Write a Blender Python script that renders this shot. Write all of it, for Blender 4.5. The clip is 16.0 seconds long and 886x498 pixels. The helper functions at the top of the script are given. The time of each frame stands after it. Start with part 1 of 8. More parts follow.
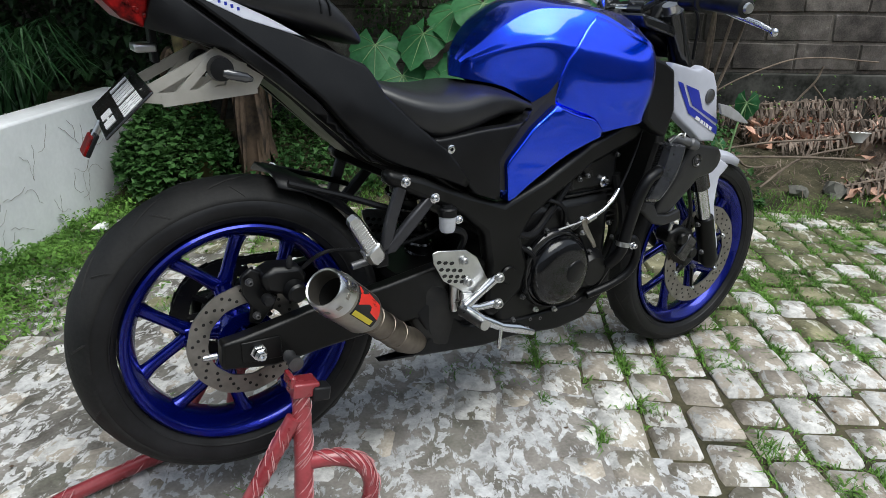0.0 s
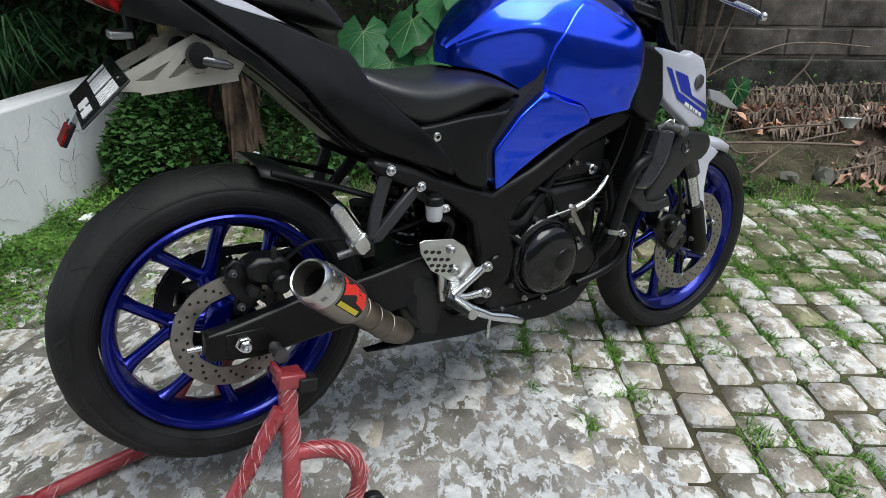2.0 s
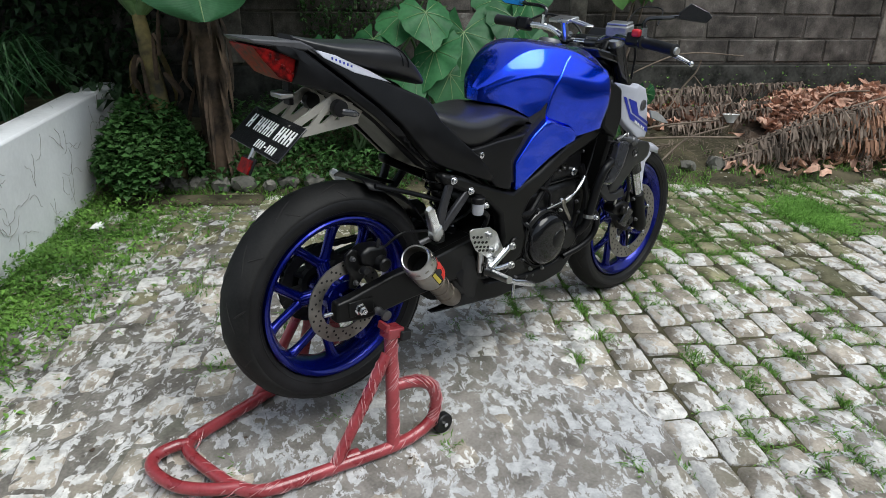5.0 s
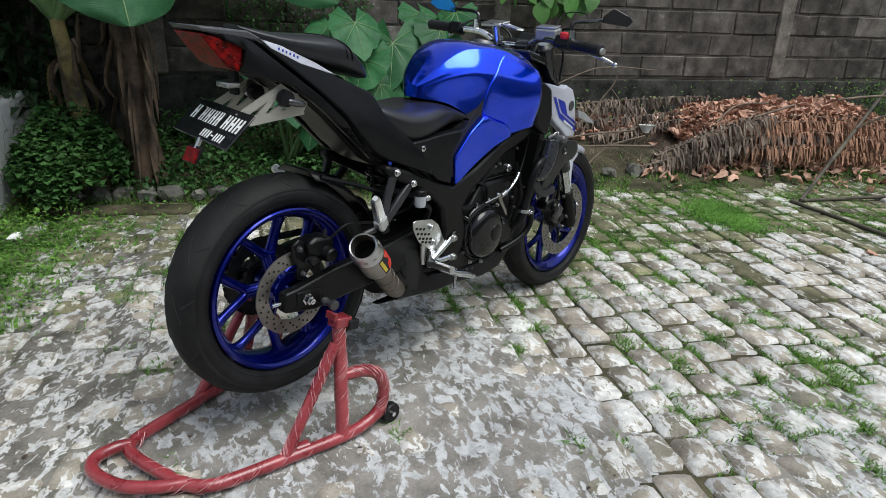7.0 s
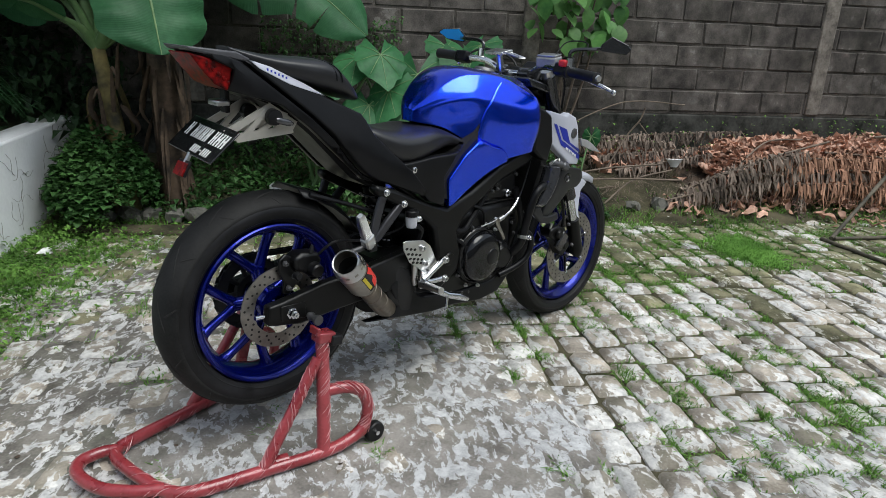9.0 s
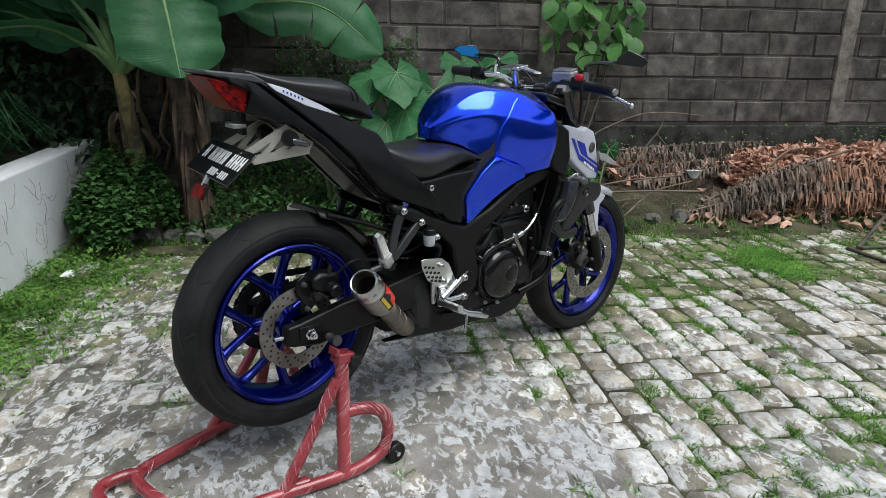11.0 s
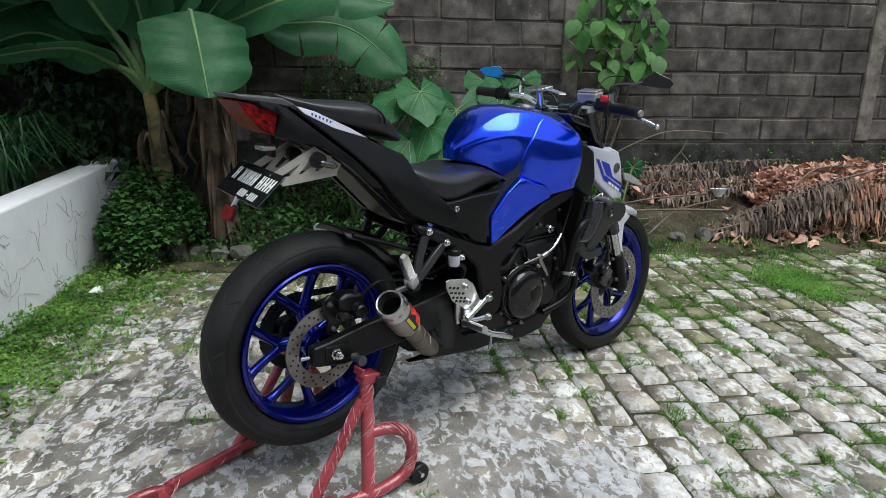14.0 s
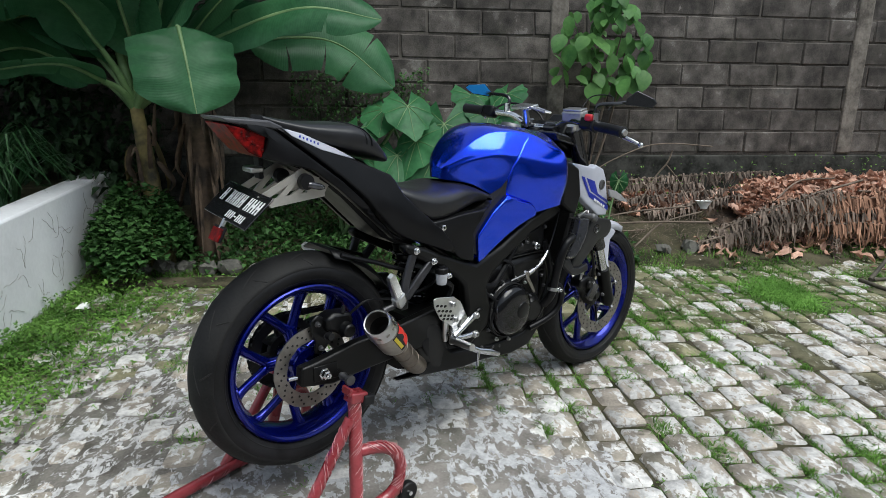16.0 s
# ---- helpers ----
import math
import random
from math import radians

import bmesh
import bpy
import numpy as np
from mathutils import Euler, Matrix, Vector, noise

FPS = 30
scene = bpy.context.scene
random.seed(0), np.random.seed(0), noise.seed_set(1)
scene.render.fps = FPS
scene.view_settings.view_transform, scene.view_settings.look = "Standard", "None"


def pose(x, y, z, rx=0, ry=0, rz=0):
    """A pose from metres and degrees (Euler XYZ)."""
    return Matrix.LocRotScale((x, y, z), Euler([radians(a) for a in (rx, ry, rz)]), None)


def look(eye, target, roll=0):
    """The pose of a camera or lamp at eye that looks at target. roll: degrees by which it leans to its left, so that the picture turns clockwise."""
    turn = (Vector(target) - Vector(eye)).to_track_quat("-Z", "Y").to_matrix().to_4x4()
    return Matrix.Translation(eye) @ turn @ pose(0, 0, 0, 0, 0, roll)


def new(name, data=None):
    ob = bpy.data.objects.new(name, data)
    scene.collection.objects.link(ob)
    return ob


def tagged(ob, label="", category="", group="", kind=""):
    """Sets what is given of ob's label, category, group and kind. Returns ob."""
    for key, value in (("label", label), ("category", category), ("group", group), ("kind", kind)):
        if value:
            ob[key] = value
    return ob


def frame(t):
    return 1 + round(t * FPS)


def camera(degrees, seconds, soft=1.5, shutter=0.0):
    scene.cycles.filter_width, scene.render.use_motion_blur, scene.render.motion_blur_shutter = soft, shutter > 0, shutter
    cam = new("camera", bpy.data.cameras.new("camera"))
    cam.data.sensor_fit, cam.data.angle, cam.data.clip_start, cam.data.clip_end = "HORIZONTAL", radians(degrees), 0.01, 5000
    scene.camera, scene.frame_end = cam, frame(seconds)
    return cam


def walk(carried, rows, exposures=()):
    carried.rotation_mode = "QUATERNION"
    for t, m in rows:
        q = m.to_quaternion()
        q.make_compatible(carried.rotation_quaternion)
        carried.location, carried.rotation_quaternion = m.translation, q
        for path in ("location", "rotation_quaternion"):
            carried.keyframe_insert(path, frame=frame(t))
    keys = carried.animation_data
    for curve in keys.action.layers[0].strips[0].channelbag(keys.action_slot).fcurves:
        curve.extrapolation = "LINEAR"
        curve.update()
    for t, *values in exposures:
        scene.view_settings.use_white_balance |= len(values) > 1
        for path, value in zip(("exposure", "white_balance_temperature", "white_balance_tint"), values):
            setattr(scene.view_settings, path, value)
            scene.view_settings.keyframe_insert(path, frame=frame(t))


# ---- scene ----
cam = camera(66.5, 16.0, 0.4)
PATH = [
    (0, (-0.304, -1.227, 1.042), (0.703, 0.338, 0.31), 0.7),
    (0.5, (-0.299, -1.219, 1.034), (0.673, 0.351, 0.266), 0.4),
    (1, (-0.295, -1.222, 1.031), (0.677, 0.349, 0.265), 0.7),
    (1.5, (-0.295, -1.223, 1.032), (0.687, 0.342, 0.265), 1.0),
    (2, (-0.286, -1.222, 1.039), (0.731, 0.321, 0.274), 0.5),
    (2.5, (-0.25, -1.248, 1.062), (0.848, 0.21, 0.244), -0.7),
    (3, (-0.237, -1.303, 1.127), (0.88, 0.113, 0.263), -0.3),
    (3.5, (-0.322, -1.328, 1.168), (0.804, 0.091, 0.319), -0.0),
    (4, (-0.613, -1.383, 1.21), (0.534, 0.029, 0.377), 0.2),
    (4.2, (-0.677, -1.401, 1.229), (0.492, -0.001, 0.408), 0.4),
    (6.3, (-1.037, -1.367, 1.198), (0.312, -0.094, 0.452), 1.8),
    (6.5, (-1.022, -1.369, 1.18), (0.347, -0.115, 0.436), 2.0),
    (7, (-0.966, -1.406, 1.168), (0.452, -0.196, 0.443), 2.4),
    (7.5, (-0.897, -1.504, 1.154), (0.55, -0.317, 0.447), 2.8),
    (8, (-0.875, -1.537, 1.167), (0.566, -0.326, 0.492), 3.0),
    (8.5, (-0.872, -1.544, 1.152), (0.533, -0.279, 0.501), 3.3),
    (9, (-0.877, -1.543, 1.142), (0.472, -0.21, 0.509), 2.6),
    (9.5, (-0.877, -1.541, 1.14), (0.434, -0.161, 0.526), 2.0),
    (10, (-0.872, -1.536, 1.143), (0.438, -0.151, 0.536), 1.6),
    (12.3, (-0.862, -1.526, 1.151), (0.451, -0.137, 0.565), 0.5),
    (12.5, (-0.869, -1.516, 1.154), (0.428, -0.113, 0.563), 0.5),
    (13, (-0.871, -1.51, 1.151), (0.405, -0.086, 0.564), 0.5),
    (13.5, (-0.866, -1.522, 1.159), (0.423, -0.106, 0.58), 0.3),
    (14, (-0.875, -1.524, 1.162), (0.406, -0.091, 0.611), 0.9),
    (14.5, (-0.878, -1.517, 1.161), (0.403, -0.087, 0.604), -0.0),
    (15, (-0.873, -1.522, 1.16), (0.435, -0.122, 0.589), 0.2),
    (15.5, (-0.883, -1.521, 1.164), (0.401, -0.09, 0.613), 0.4),
    (16, (-0.877, -1.533, 1.194), (0.433, -0.116, 0.668), 0.9),
]
walk(cam, [(t, look(eye, target, roll)) for t, eye, target, roll in PATH], [(0, 0.56, 6350, 5), (4.2, 0.46, 6350, 5), (9, 0.4, 6350, 5), (12.3, 0.44, 6300, 5), (16, 0.46, 6300, 5)])

# ---- light: a bright overcast sky with a very soft sun ----
world = bpy.data.worlds.new("sky")
scene.world = world
world.use_nodes = True
wn = world.node_tree.nodes
sky = wn.new("ShaderNodeTexSky")
sky.sky_type, sky.sun_disc = "NISHITA", False
sky.sun_elevation, sky.sun_rotation = radians(65), radians(172)
sky.air_density, sky.dust_density, sky.ozone_density = 1.0, 1.5, 1.0
wash = wn.new("ShaderNodeHueSaturation")
wash.inputs["Saturation"].default_value = 0.45
world.node_tree.links.new(sky.outputs[0], wash.inputs["Color"])
world.node_tree.links.new(wash.outputs[0], wn["Background"].inputs["Color"])
wn["Background"].inputs["Strength"].default_value = 0.13
sun = new("sun", bpy.data.lights.new("sun", "SUN"))
sun.data.energy, sun.data.angle, sun.data.color = 2.1, radians(46), (1.0, 0.985, 0.96)
sun.matrix_world = look((1.4, -2.4, 6.0), (1.0, 0.3, 0.0))

import collections
from mathutils import geometry


# ---- materials ----
def nodes_of(m):
    m.use_nodes = True
    return m.node_tree.nodes, m.node_tree.links, m.node_tree.nodes["Principled BSDF"]


def surf(name, a, b, size=8.0, rough=0.5, metal=0.0, bump=0.0, fine=60.0, vary=0.0, coat=0.0, spread=0.15, spec=0.5, local=False):
    """A surface of two tones mixed by coarse and fine noise, with uneven gloss and fine relief."""
    m = bpy.data.materials.new(name)
    n, l, p = nodes_of(m)
    where = n.new("ShaderNodeTexCoord").outputs["Object"] if local else n.new("ShaderNodeNewGeometry").outputs["Position"]
    big, small = n.new("ShaderNodeTexNoise"), n.new("ShaderNodeTexNoise")
    for t, s, d in ((big, size, 5), (small, fine, 3)):
        t.inputs["Scale"].default_value, t.inputs["Detail"].default_value = s, d
        l.new(where, t.inputs["Vector"])
    mixf = n.new("ShaderNodeMath")
    mixf.operation = "MULTIPLY_ADD"
    l.new(small.outputs["Fac"], mixf.inputs[0])
    mixf.inputs[1].default_value = 0.35
    l.new(big.outputs["Fac"], mixf.inputs[2])
    ramp = n.new("ShaderNodeValToRGB")
    ramp.color_ramp.elements[0].position, ramp.color_ramp.elements[1].position = 0.5, 0.85
    ramp.color_ramp.elements[0].color, ramp.color_ramp.elements[1].color = (*a, 1), (*b, 1)
    l.new(mixf.outputs[0], ramp.inputs[0])
    colour = ramp.outputs[0]
    if vary:
        info, hsv = n.new("ShaderNodeObjectInfo"), n.new("ShaderNodeHueSaturation")
        geo = n.new("ShaderNodeNewGeometry")
        add = n.new("ShaderNodeMath")
        l.new(info.outputs["Random"], add.inputs[0])
        l.new(geo.outputs["Random Per Island"], add.inputs[1])
        fr = n.new("ShaderNodeMath")
        fr.operation = "FRACT"
        l.new(add.outputs[0], fr.inputs[0])
        rng = n.new("ShaderNodeMapRange")
        rng.inputs["To Min"].default_value, rng.inputs["To Max"].default_value = 1 - vary, 1 + vary
        l.new(fr.outputs[0], rng.inputs["Value"])
        l.new(rng.outputs[0], hsv.inputs["Value"])
        l.new(colour, hsv.inputs["Color"])
        colour = hsv.outputs[0]
    l.new(colour, p.inputs["Base Color"])
    gl = n.new("ShaderNodeMapRange")
    gl.inputs["To Min"].default_value, gl.inputs["To Max"].default_value = max(0.02, rough - spread), min(1, rough + spread)
    l.new(big.outputs["Fac"], gl.inputs["Value"])
    l.new(gl.outputs[0], p.inputs["Roughness"])
    p.inputs["Metallic"].default_value, p.inputs["Coat Weight"].default_value = metal, coat
    p.inputs["Coat Roughness"].default_value = 0.04
    p.inputs["Specular IOR Level"].default_value = spec
    if bump:
        bp = n.new("ShaderNodeBump")
        bp.inputs["Strength"].default_value, bp.inputs["Distance"].default_value = min(1, bump), 0.004
        l.new(mixf.outputs[0], bp.inputs["Height"])
        l.new(bp.outputs[0], p.inputs["Normal"])
    return m


def flaked(name, base_a, base_b, paint, amount, size, stretch=(1, 1, 1), moss=0.0, bump=0.5, turn=0.0, vary=0.14, stain=0.0, ragged=0.0):
    """Stone or plaster with flaking remains of paint, sharp-edged, and blotches of moss."""
    m = surf(name, base_a, base_b, 9, 0.85, bump=bump, fine=120, vary=vary, spread=0.1, spec=0.25)
    n, l, p = nodes_of(m)
    pos, mp = n.new("ShaderNodeNewGeometry"), n.new("ShaderNodeMapping")
    mp.vector_type = "TEXTURE"
    mp.inputs["Scale"].default_value, mp.inputs["Rotation"].default_value = stretch, (0, 0, turn)
    l.new(pos.outputs["Position"], mp.inputs["Vector"])
    t1, t2, t3 = (n.new("ShaderNodeTexNoise") for _ in range(3))
    t1.inputs["Distortion"].default_value = ragged
    for t, s, d, r in ((t1, size, 9, 0.68), (t2, size * 0.22, 3, 0.5), (t3, 3.1, 6, 0.6)):
        t.inputs["Scale"].default_value, t.inputs["Detail"].default_value, t.inputs["Roughness"].default_value = s, d, r
        l.new(mp.outputs[0] if t is not t3 else pos.outputs["Position"], t.inputs["Vector"])
    s = n.new("ShaderNodeMath")
    s.operation = "MULTIPLY_ADD"
    l.new(t2.outputs["Fac"], s.inputs[0])
    s.inputs[1].default_value = 0.42
    l.new(t1.outputs["Fac"], s.inputs[2])
    r1 = n.new("ShaderNodeValToRGB")
    r1.color_ramp.elements[0].position, r1.color_ramp.elements[1].position = 0.712 - amount, 0.724 - amount
    l.new(s.outputs[0], r1.inputs[0])
    old = p.inputs["Base Color"].links[0].from_socket
    mossy = n.new("ShaderNodeMix")
    mossy.data_type = "RGBA"
    r2 = n.new("ShaderNodeValToRGB")
    r2.color_ramp.elements[0].position, r2.color_ramp.elements[1].position = 0.5, 0.68
    r2.color_ramp.elements[1].color = (moss, moss, moss, 1)
    l.new(t3.outputs["Fac"], r2.inputs[0])
    l.new(r2.outputs[0], mossy.inputs["Factor"])
    l.new(old, mossy.inputs["A"])
    mossy.inputs["B"].default_value = (0.09, 0.1, 0.055, 1)
    mix = n.new("ShaderNodeMix")
    mix.data_type = "RGBA"
    l.new(r1.outputs[0], mix.inputs["Factor"])
    l.new(mossy.outputs["Result"], mix.inputs["A"])
    # the paint itself is dirty and worn thin in places
    t4, r4 = n.new("ShaderNodeTexNoise"), n.new("ShaderNodeValToRGB")
    t4.inputs["Scale"].default_value, t4.inputs["Detail"].default_value, t4.inputs["Roughness"].default_value = 38, 6, 0.7
    l.new(pos.outputs["Position"], t4.inputs["Vector"])
    r4.color_ramp.elements[0].position, r4.color_ramp.elements[1].position = 0.36, 0.6
    r4.color_ramp.elements[0].color, r4.color_ramp.elements[1].color = (*[c * 0.62 for c in paint], 1), (*paint, 1)
    l.new(t4.outputs["Fac"], r4.inputs[0])
    l.new(r4.outputs[0], mix.inputs["B"])
    out = mix.outputs["Result"]
    if stain:
        t5, r5, mul = n.new("ShaderNodeTexNoise"), n.new("ShaderNodeValToRGB"), n.new("ShaderNodeMix")
        t5.inputs["Scale"].default_value, t5.inputs["Detail"].default_value, t5.inputs["Roughness"].default_value = 1.7, 8, 0.65
        l.new(pos.outputs["Position"], t5.inputs["Vector"])
        r5.color_ramp.elements[0].position, r5.color_ramp.elements[1].position = 0.4, 0.62
        r5.color_ramp.elements[0].color, r5.color_ramp.elements[1].color = (1 - stain, 1 - stain, 1 - stain, 1), (1, 1, 1, 1)
        l.new(t5.outputs["Fac"], r5.inputs[0])
        mul.data_type, mul.blend_type = "RGBA", "MULTIPLY"
        mul.inputs["Factor"].default_value = 1
        l.new(out, mul.inputs["A"])
        l.new(r5.outputs[0], mul.inputs["B"])
        out = mul.outputs["Result"]
    l.new(out, p.inputs["Base Color"])
    return m


def leafy(name, a, b, size=5.0, rough=0.45, vary=0.3, glow=0.25):
    """A leaf: two greens, some light passing through."""
    m = surf(name, a, b, size, rough, vary=vary, bump=0.15, fine=40, spec=0.22)
    n, l, p = nodes_of(m)
    tr, mix = n.new("ShaderNodeBsdfTranslucent"), n.new("ShaderNodeMixShader")
    l.new(p.inputs["Base Color"].links[0].from_socket, tr.inputs["Color"])
    mix.inputs[0].default_value = glow
    l.new(p.outputs[0], mix.inputs[1])
    l.new(tr.outputs[0], mix.inputs[2])
    l.new(mix.outputs[0], n["Material Output"].inputs["Surface"])
    return m


STONE = flaked("cobble_stone", (0.25, 0.218, 0.18), (0.57, 0.505, 0.43), (0.78, 0.76, 0.73), 0.012, 26, (1.7, 1, 1), 0.5, turn=radians(55), vary=0.2, stain=0.32, bump=1.0, ragged=0.4)
MOSSY = flaked("mossy_cobble", (0.1, 0.095, 0.055), (0.31, 0.288, 0.178), (0.66, 0.64, 0.55), -0.058, 26, (1.7, 1, 1), 0.85, turn=radians(55), vary=0.24, stain=0.4, bump=1.0, ragged=0.4)
SLAB = flaked("worn_cement", (0.18, 0.164, 0.147), (0.38, 0.352, 0.322), (0.6, 0.6, 0.605), -0.006, 31, (1.7, 1, 1), 0.25, turn=radians(58), stain=0.32, bump=1.0, ragged=0.45)
RUBBLE = flaked("scuffed_cement", (0.11, 0.1, 0.086), (0.33, 0.305, 0.272), (0.68, 0.67, 0.66), -0.022, 33, (1.8, 1, 1), 0.5, turn=radians(40), stain=0.45, bump=1.0, ragged=0.6)
SOIL = surf("soil", (0.03, 0.03, 0.018), (0.105, 0.092, 0.058), 6, 0.95, bump=1.0, fine=90, spec=0.1)
BLOCK = flaked("cement_block", (0.062, 0.055, 0.05), (0.19, 0.167, 0.149), (0.27, 0.247, 0.225), -0.1, 9, (1, 1, 1), 0.12, bump=1.0, vary=0.26, stain=0.55)
CAST = surf("cast_concrete", (0.1, 0.088, 0.076), (0.27, 0.24, 0.208), 11, 0.95, bump=1.0, fine=60, spec=0.15)
MORTAR = surf("mortar", (0.034, 0.03, 0.026), (0.155, 0.137, 0.12), 4, 0.95, bump=1.0, fine=70, spec=0.15)
PLINTH = surf("damp_plaster", (0.016, 0.017, 0.014), (0.085, 0.083, 0.075), 7, 0.9, bump=1.0, fine=45, spec=0.15)
WHITEWASH = surf("whitewash", (0.7, 0.71, 0.73), (0.82, 0.83, 0.85), 3, 0.85, bump=0.25, fine=50, spec=0.2)
ROCK = surf("garden_rock", (0.05, 0.05, 0.042), (0.19, 0.18, 0.155), 8, 0.9, bump=1.0, fine=50, vary=0.2)
GRASS = leafy("grass_blades", (0.06, 0.14, 0.024), (0.175, 0.33, 0.065), 3, 0.6, 0.4, 0.3)
FRESH = leafy("fresh_grass", (0.08, 0.19, 0.03), (0.2, 0.4, 0.08), 3, 0.6, 0.4, 0.3)
WEED = leafy("weed_leaves", (0.024, 0.072, 0.018), (0.07, 0.155, 0.044), 4, 0.5, 0.4)
BANANA = leafy("banana_leaf", (0.026, 0.1, 0.04), (0.06, 0.175, 0.075), 2, 0.4, 0.15)


def veined(m, count, depth):
    """Fine side veins across a blade whose map runs along its rib."""
    n, l, p = nodes_of(m)
    wave, bp = n.new("ShaderNodeTexWave"), n.new("ShaderNodeBump")
    wave.bands_direction = "X"
    wave.inputs["Scale"].default_value, wave.inputs["Distortion"].default_value, wave.inputs["Detail Scale"].default_value = count, 1.2, 1.5
    l.new(n.new("ShaderNodeTexCoord").outputs["UV"], wave.inputs["Vector"])
    bp.inputs["Strength"].default_value, bp.inputs["Distance"].default_value = 0.25, depth
    l.new(wave.outputs["Fac"], bp.inputs["Height"])
    old = p.inputs["Normal"].links[0].from_socket
    l.new(old, bp.inputs["Normal"])
    l.new(bp.outputs[0], p.inputs["Normal"])
    mul = n.new("ShaderNodeMix")
    mul.data_type, mul.blend_type = "RGBA", "MULTIPLY"
    mul.inputs["Factor"].default_value = 0.09
    l.new(p.inputs["Base Color"].links[0].from_socket, mul.inputs["A"])
    l.new(wave.outputs["Color"], mul.inputs["B"])
    l.new(mul.outputs["Result"], p.inputs["Base Color"])


veined(BANANA, 22.0, 0.0015)
DRYLEAF = leafy("dry_leaf", (0.3, 0.155, 0.105), (0.68, 0.44, 0.335), 9, 0.7, 0.45, 0.1)
FROND = surf("dry_frond", (0.07, 0.055, 0.045), (0.27, 0.21, 0.17), 7, 0.85, vary=0.4, spec=0.2)
TRUNK = surf("banana_stem", (0.035, 0.03, 0.016), (0.24, 0.19, 0.07), 9, 0.75, bump=0.6, fine=30)
HUSK = surf("dead_husk", (0.028, 0.019, 0.013), (0.15, 0.1, 0.066), 9, 0.9, bump=0.6, fine=40, vary=0.3)
TARO = leafy("taro_leaf", (0.02, 0.085, 0.032), (0.05, 0.17, 0.064), 2.5, 0.45, 0.2)
SHRUB = leafy("shrub_leaf", (0.05, 0.14, 0.04), (0.12, 0.26, 0.07), 3, 0.45, 0.3)
# green darkened so that the colour itself carries the thicket's deep shade
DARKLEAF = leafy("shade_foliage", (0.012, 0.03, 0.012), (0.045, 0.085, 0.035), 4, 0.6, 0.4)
TWIG = surf("twig_bark", (0.08, 0.06, 0.045), (0.22, 0.17, 0.13), 9, 0.9, bump=0.4)
DRYVINE = surf("dry_vine_bark", (0.2, 0.19, 0.17), (0.38, 0.36, 0.33), 9, 0.9)
BAMBOO = surf("weathered_bamboo", (0.04, 0.036, 0.026), (0.13, 0.112, 0.082), 7, 0.8, bump=0.4)
CERAMIC = surf("white_ceramic", (0.78, 0.78, 0.76), (0.84, 0.84, 0.82), 5, 0.25)

# ---- mesh tools ----
def finish(name, verts, faces, material, parent=None, label="", smooth=40, bevel=0.0, sub=0, matrix=None):
    me = bpy.data.meshes.new(name)
    me.from_pydata([tuple(v) for v in verts], [], [tuple(f) for f in faces])
    me.validate()
    me.materials.append(material)
    if smooth:
        me.polygons.foreach_set("use_smooth", [True] * len(me.polygons))
        if smooth < 180:
            me.set_sharp_from_angle(angle=radians(smooth))
    ob = new(name, me)
    if parent is not None:
        ob.parent = parent
    if matrix is not None:
        ob.matrix_local = matrix
    if label:
        ob["label"] = label
    if smooth in (70, 180):
        wn_ = ob.modifiers.new("shading", "WEIGHTED_NORMAL")
        wn_.keep_sharp = True
    if bevel:
        b = ob.modifiers.new("edge", "BEVEL")
        b.width, b.segments, b.limit_method, b.angle_limit = bevel, 2, "ANGLE", radians(35)
    if sub:
        s = ob.modifiers.new("round", "SUBSURF")
        s.levels = s.render_levels = sub
    return ob


def part(name, geo, material, parent, label="", **how):
    """One mesh object under a thing or a part, from a (verts, faces) pair."""
    return finish(name, geo[0], geo[1], material, parent, label, **how)


def join(*geos):
    verts, faces = [], []
    for v, f in geos:
        k = len(verts)
        verts += [tuple(q) for q in v]
        faces += [tuple(i + k for i in g) for g in f]
    return verts, faces


def moved(geo, m):
    return [tuple(m @ Vector(v)) for v in geo[0]], geo[1]


def box(sx, sy, sz, at=(0, 0, 0), taper=1.0):
    v = [(x * sx / 2 * (taper if z > 0 else 1), y * sy / 2 * (taper if z > 0 else 1), z * sz / 2) for z in (-1, 1) for x, y in ((-1, -1), (1, -1), (1, 1), (-1, 1))]
    v = [(a + at[0], b + at[1], c + at[2]) for a, b, c in v]
    return v, [(3, 2, 1, 0), (4, 5, 6, 7), (0, 1, 5, 4), (1, 2, 6, 5), (2, 3, 7, 6), (3, 0, 4, 7)]


def frames_along(pts):
    pts = [Vector(p) for p in pts]
    out, up = [], None
    for i, p in enumerate(pts):
        d = (pts[min(i + 1, len(pts) - 1)] - pts[max(i - 1, 0)]).normalized()
        if up is None:
            up = d.orthogonal().normalized()
        up = (up - d * up.dot(d)).normalized()
        out.append((p, d, up, d.cross(up)))
    return out


def tube(pts, radius, seg=10, caps=True, flat=1.0):
    """A round or flattened bar along points; radius is one number or one for each point."""
    verts, faces = [], []
    fr = frames_along(pts)
    rad = radius if isinstance(radius, (list, tuple)) else [radius] * len(pts)
    for (p, d, u, w), r in zip(fr, rad):
        for k in range(seg):
            a = 2 * math.pi * k / seg
            verts.append(p + u * (r * math.cos(a)) + w * (r * flat * math.sin(a)))
    for i in range(len(pts) - 1):
        for k in range(seg):
            a, b = i * seg + k, i * seg + (k + 1) % seg
            faces.append((a, b, b + seg, a + seg))
    if caps:
        faces.append(tuple(reversed(range(seg))))
        faces.append(tuple(range((len(pts) - 1) * seg, len(pts) * seg)))
    return verts, faces


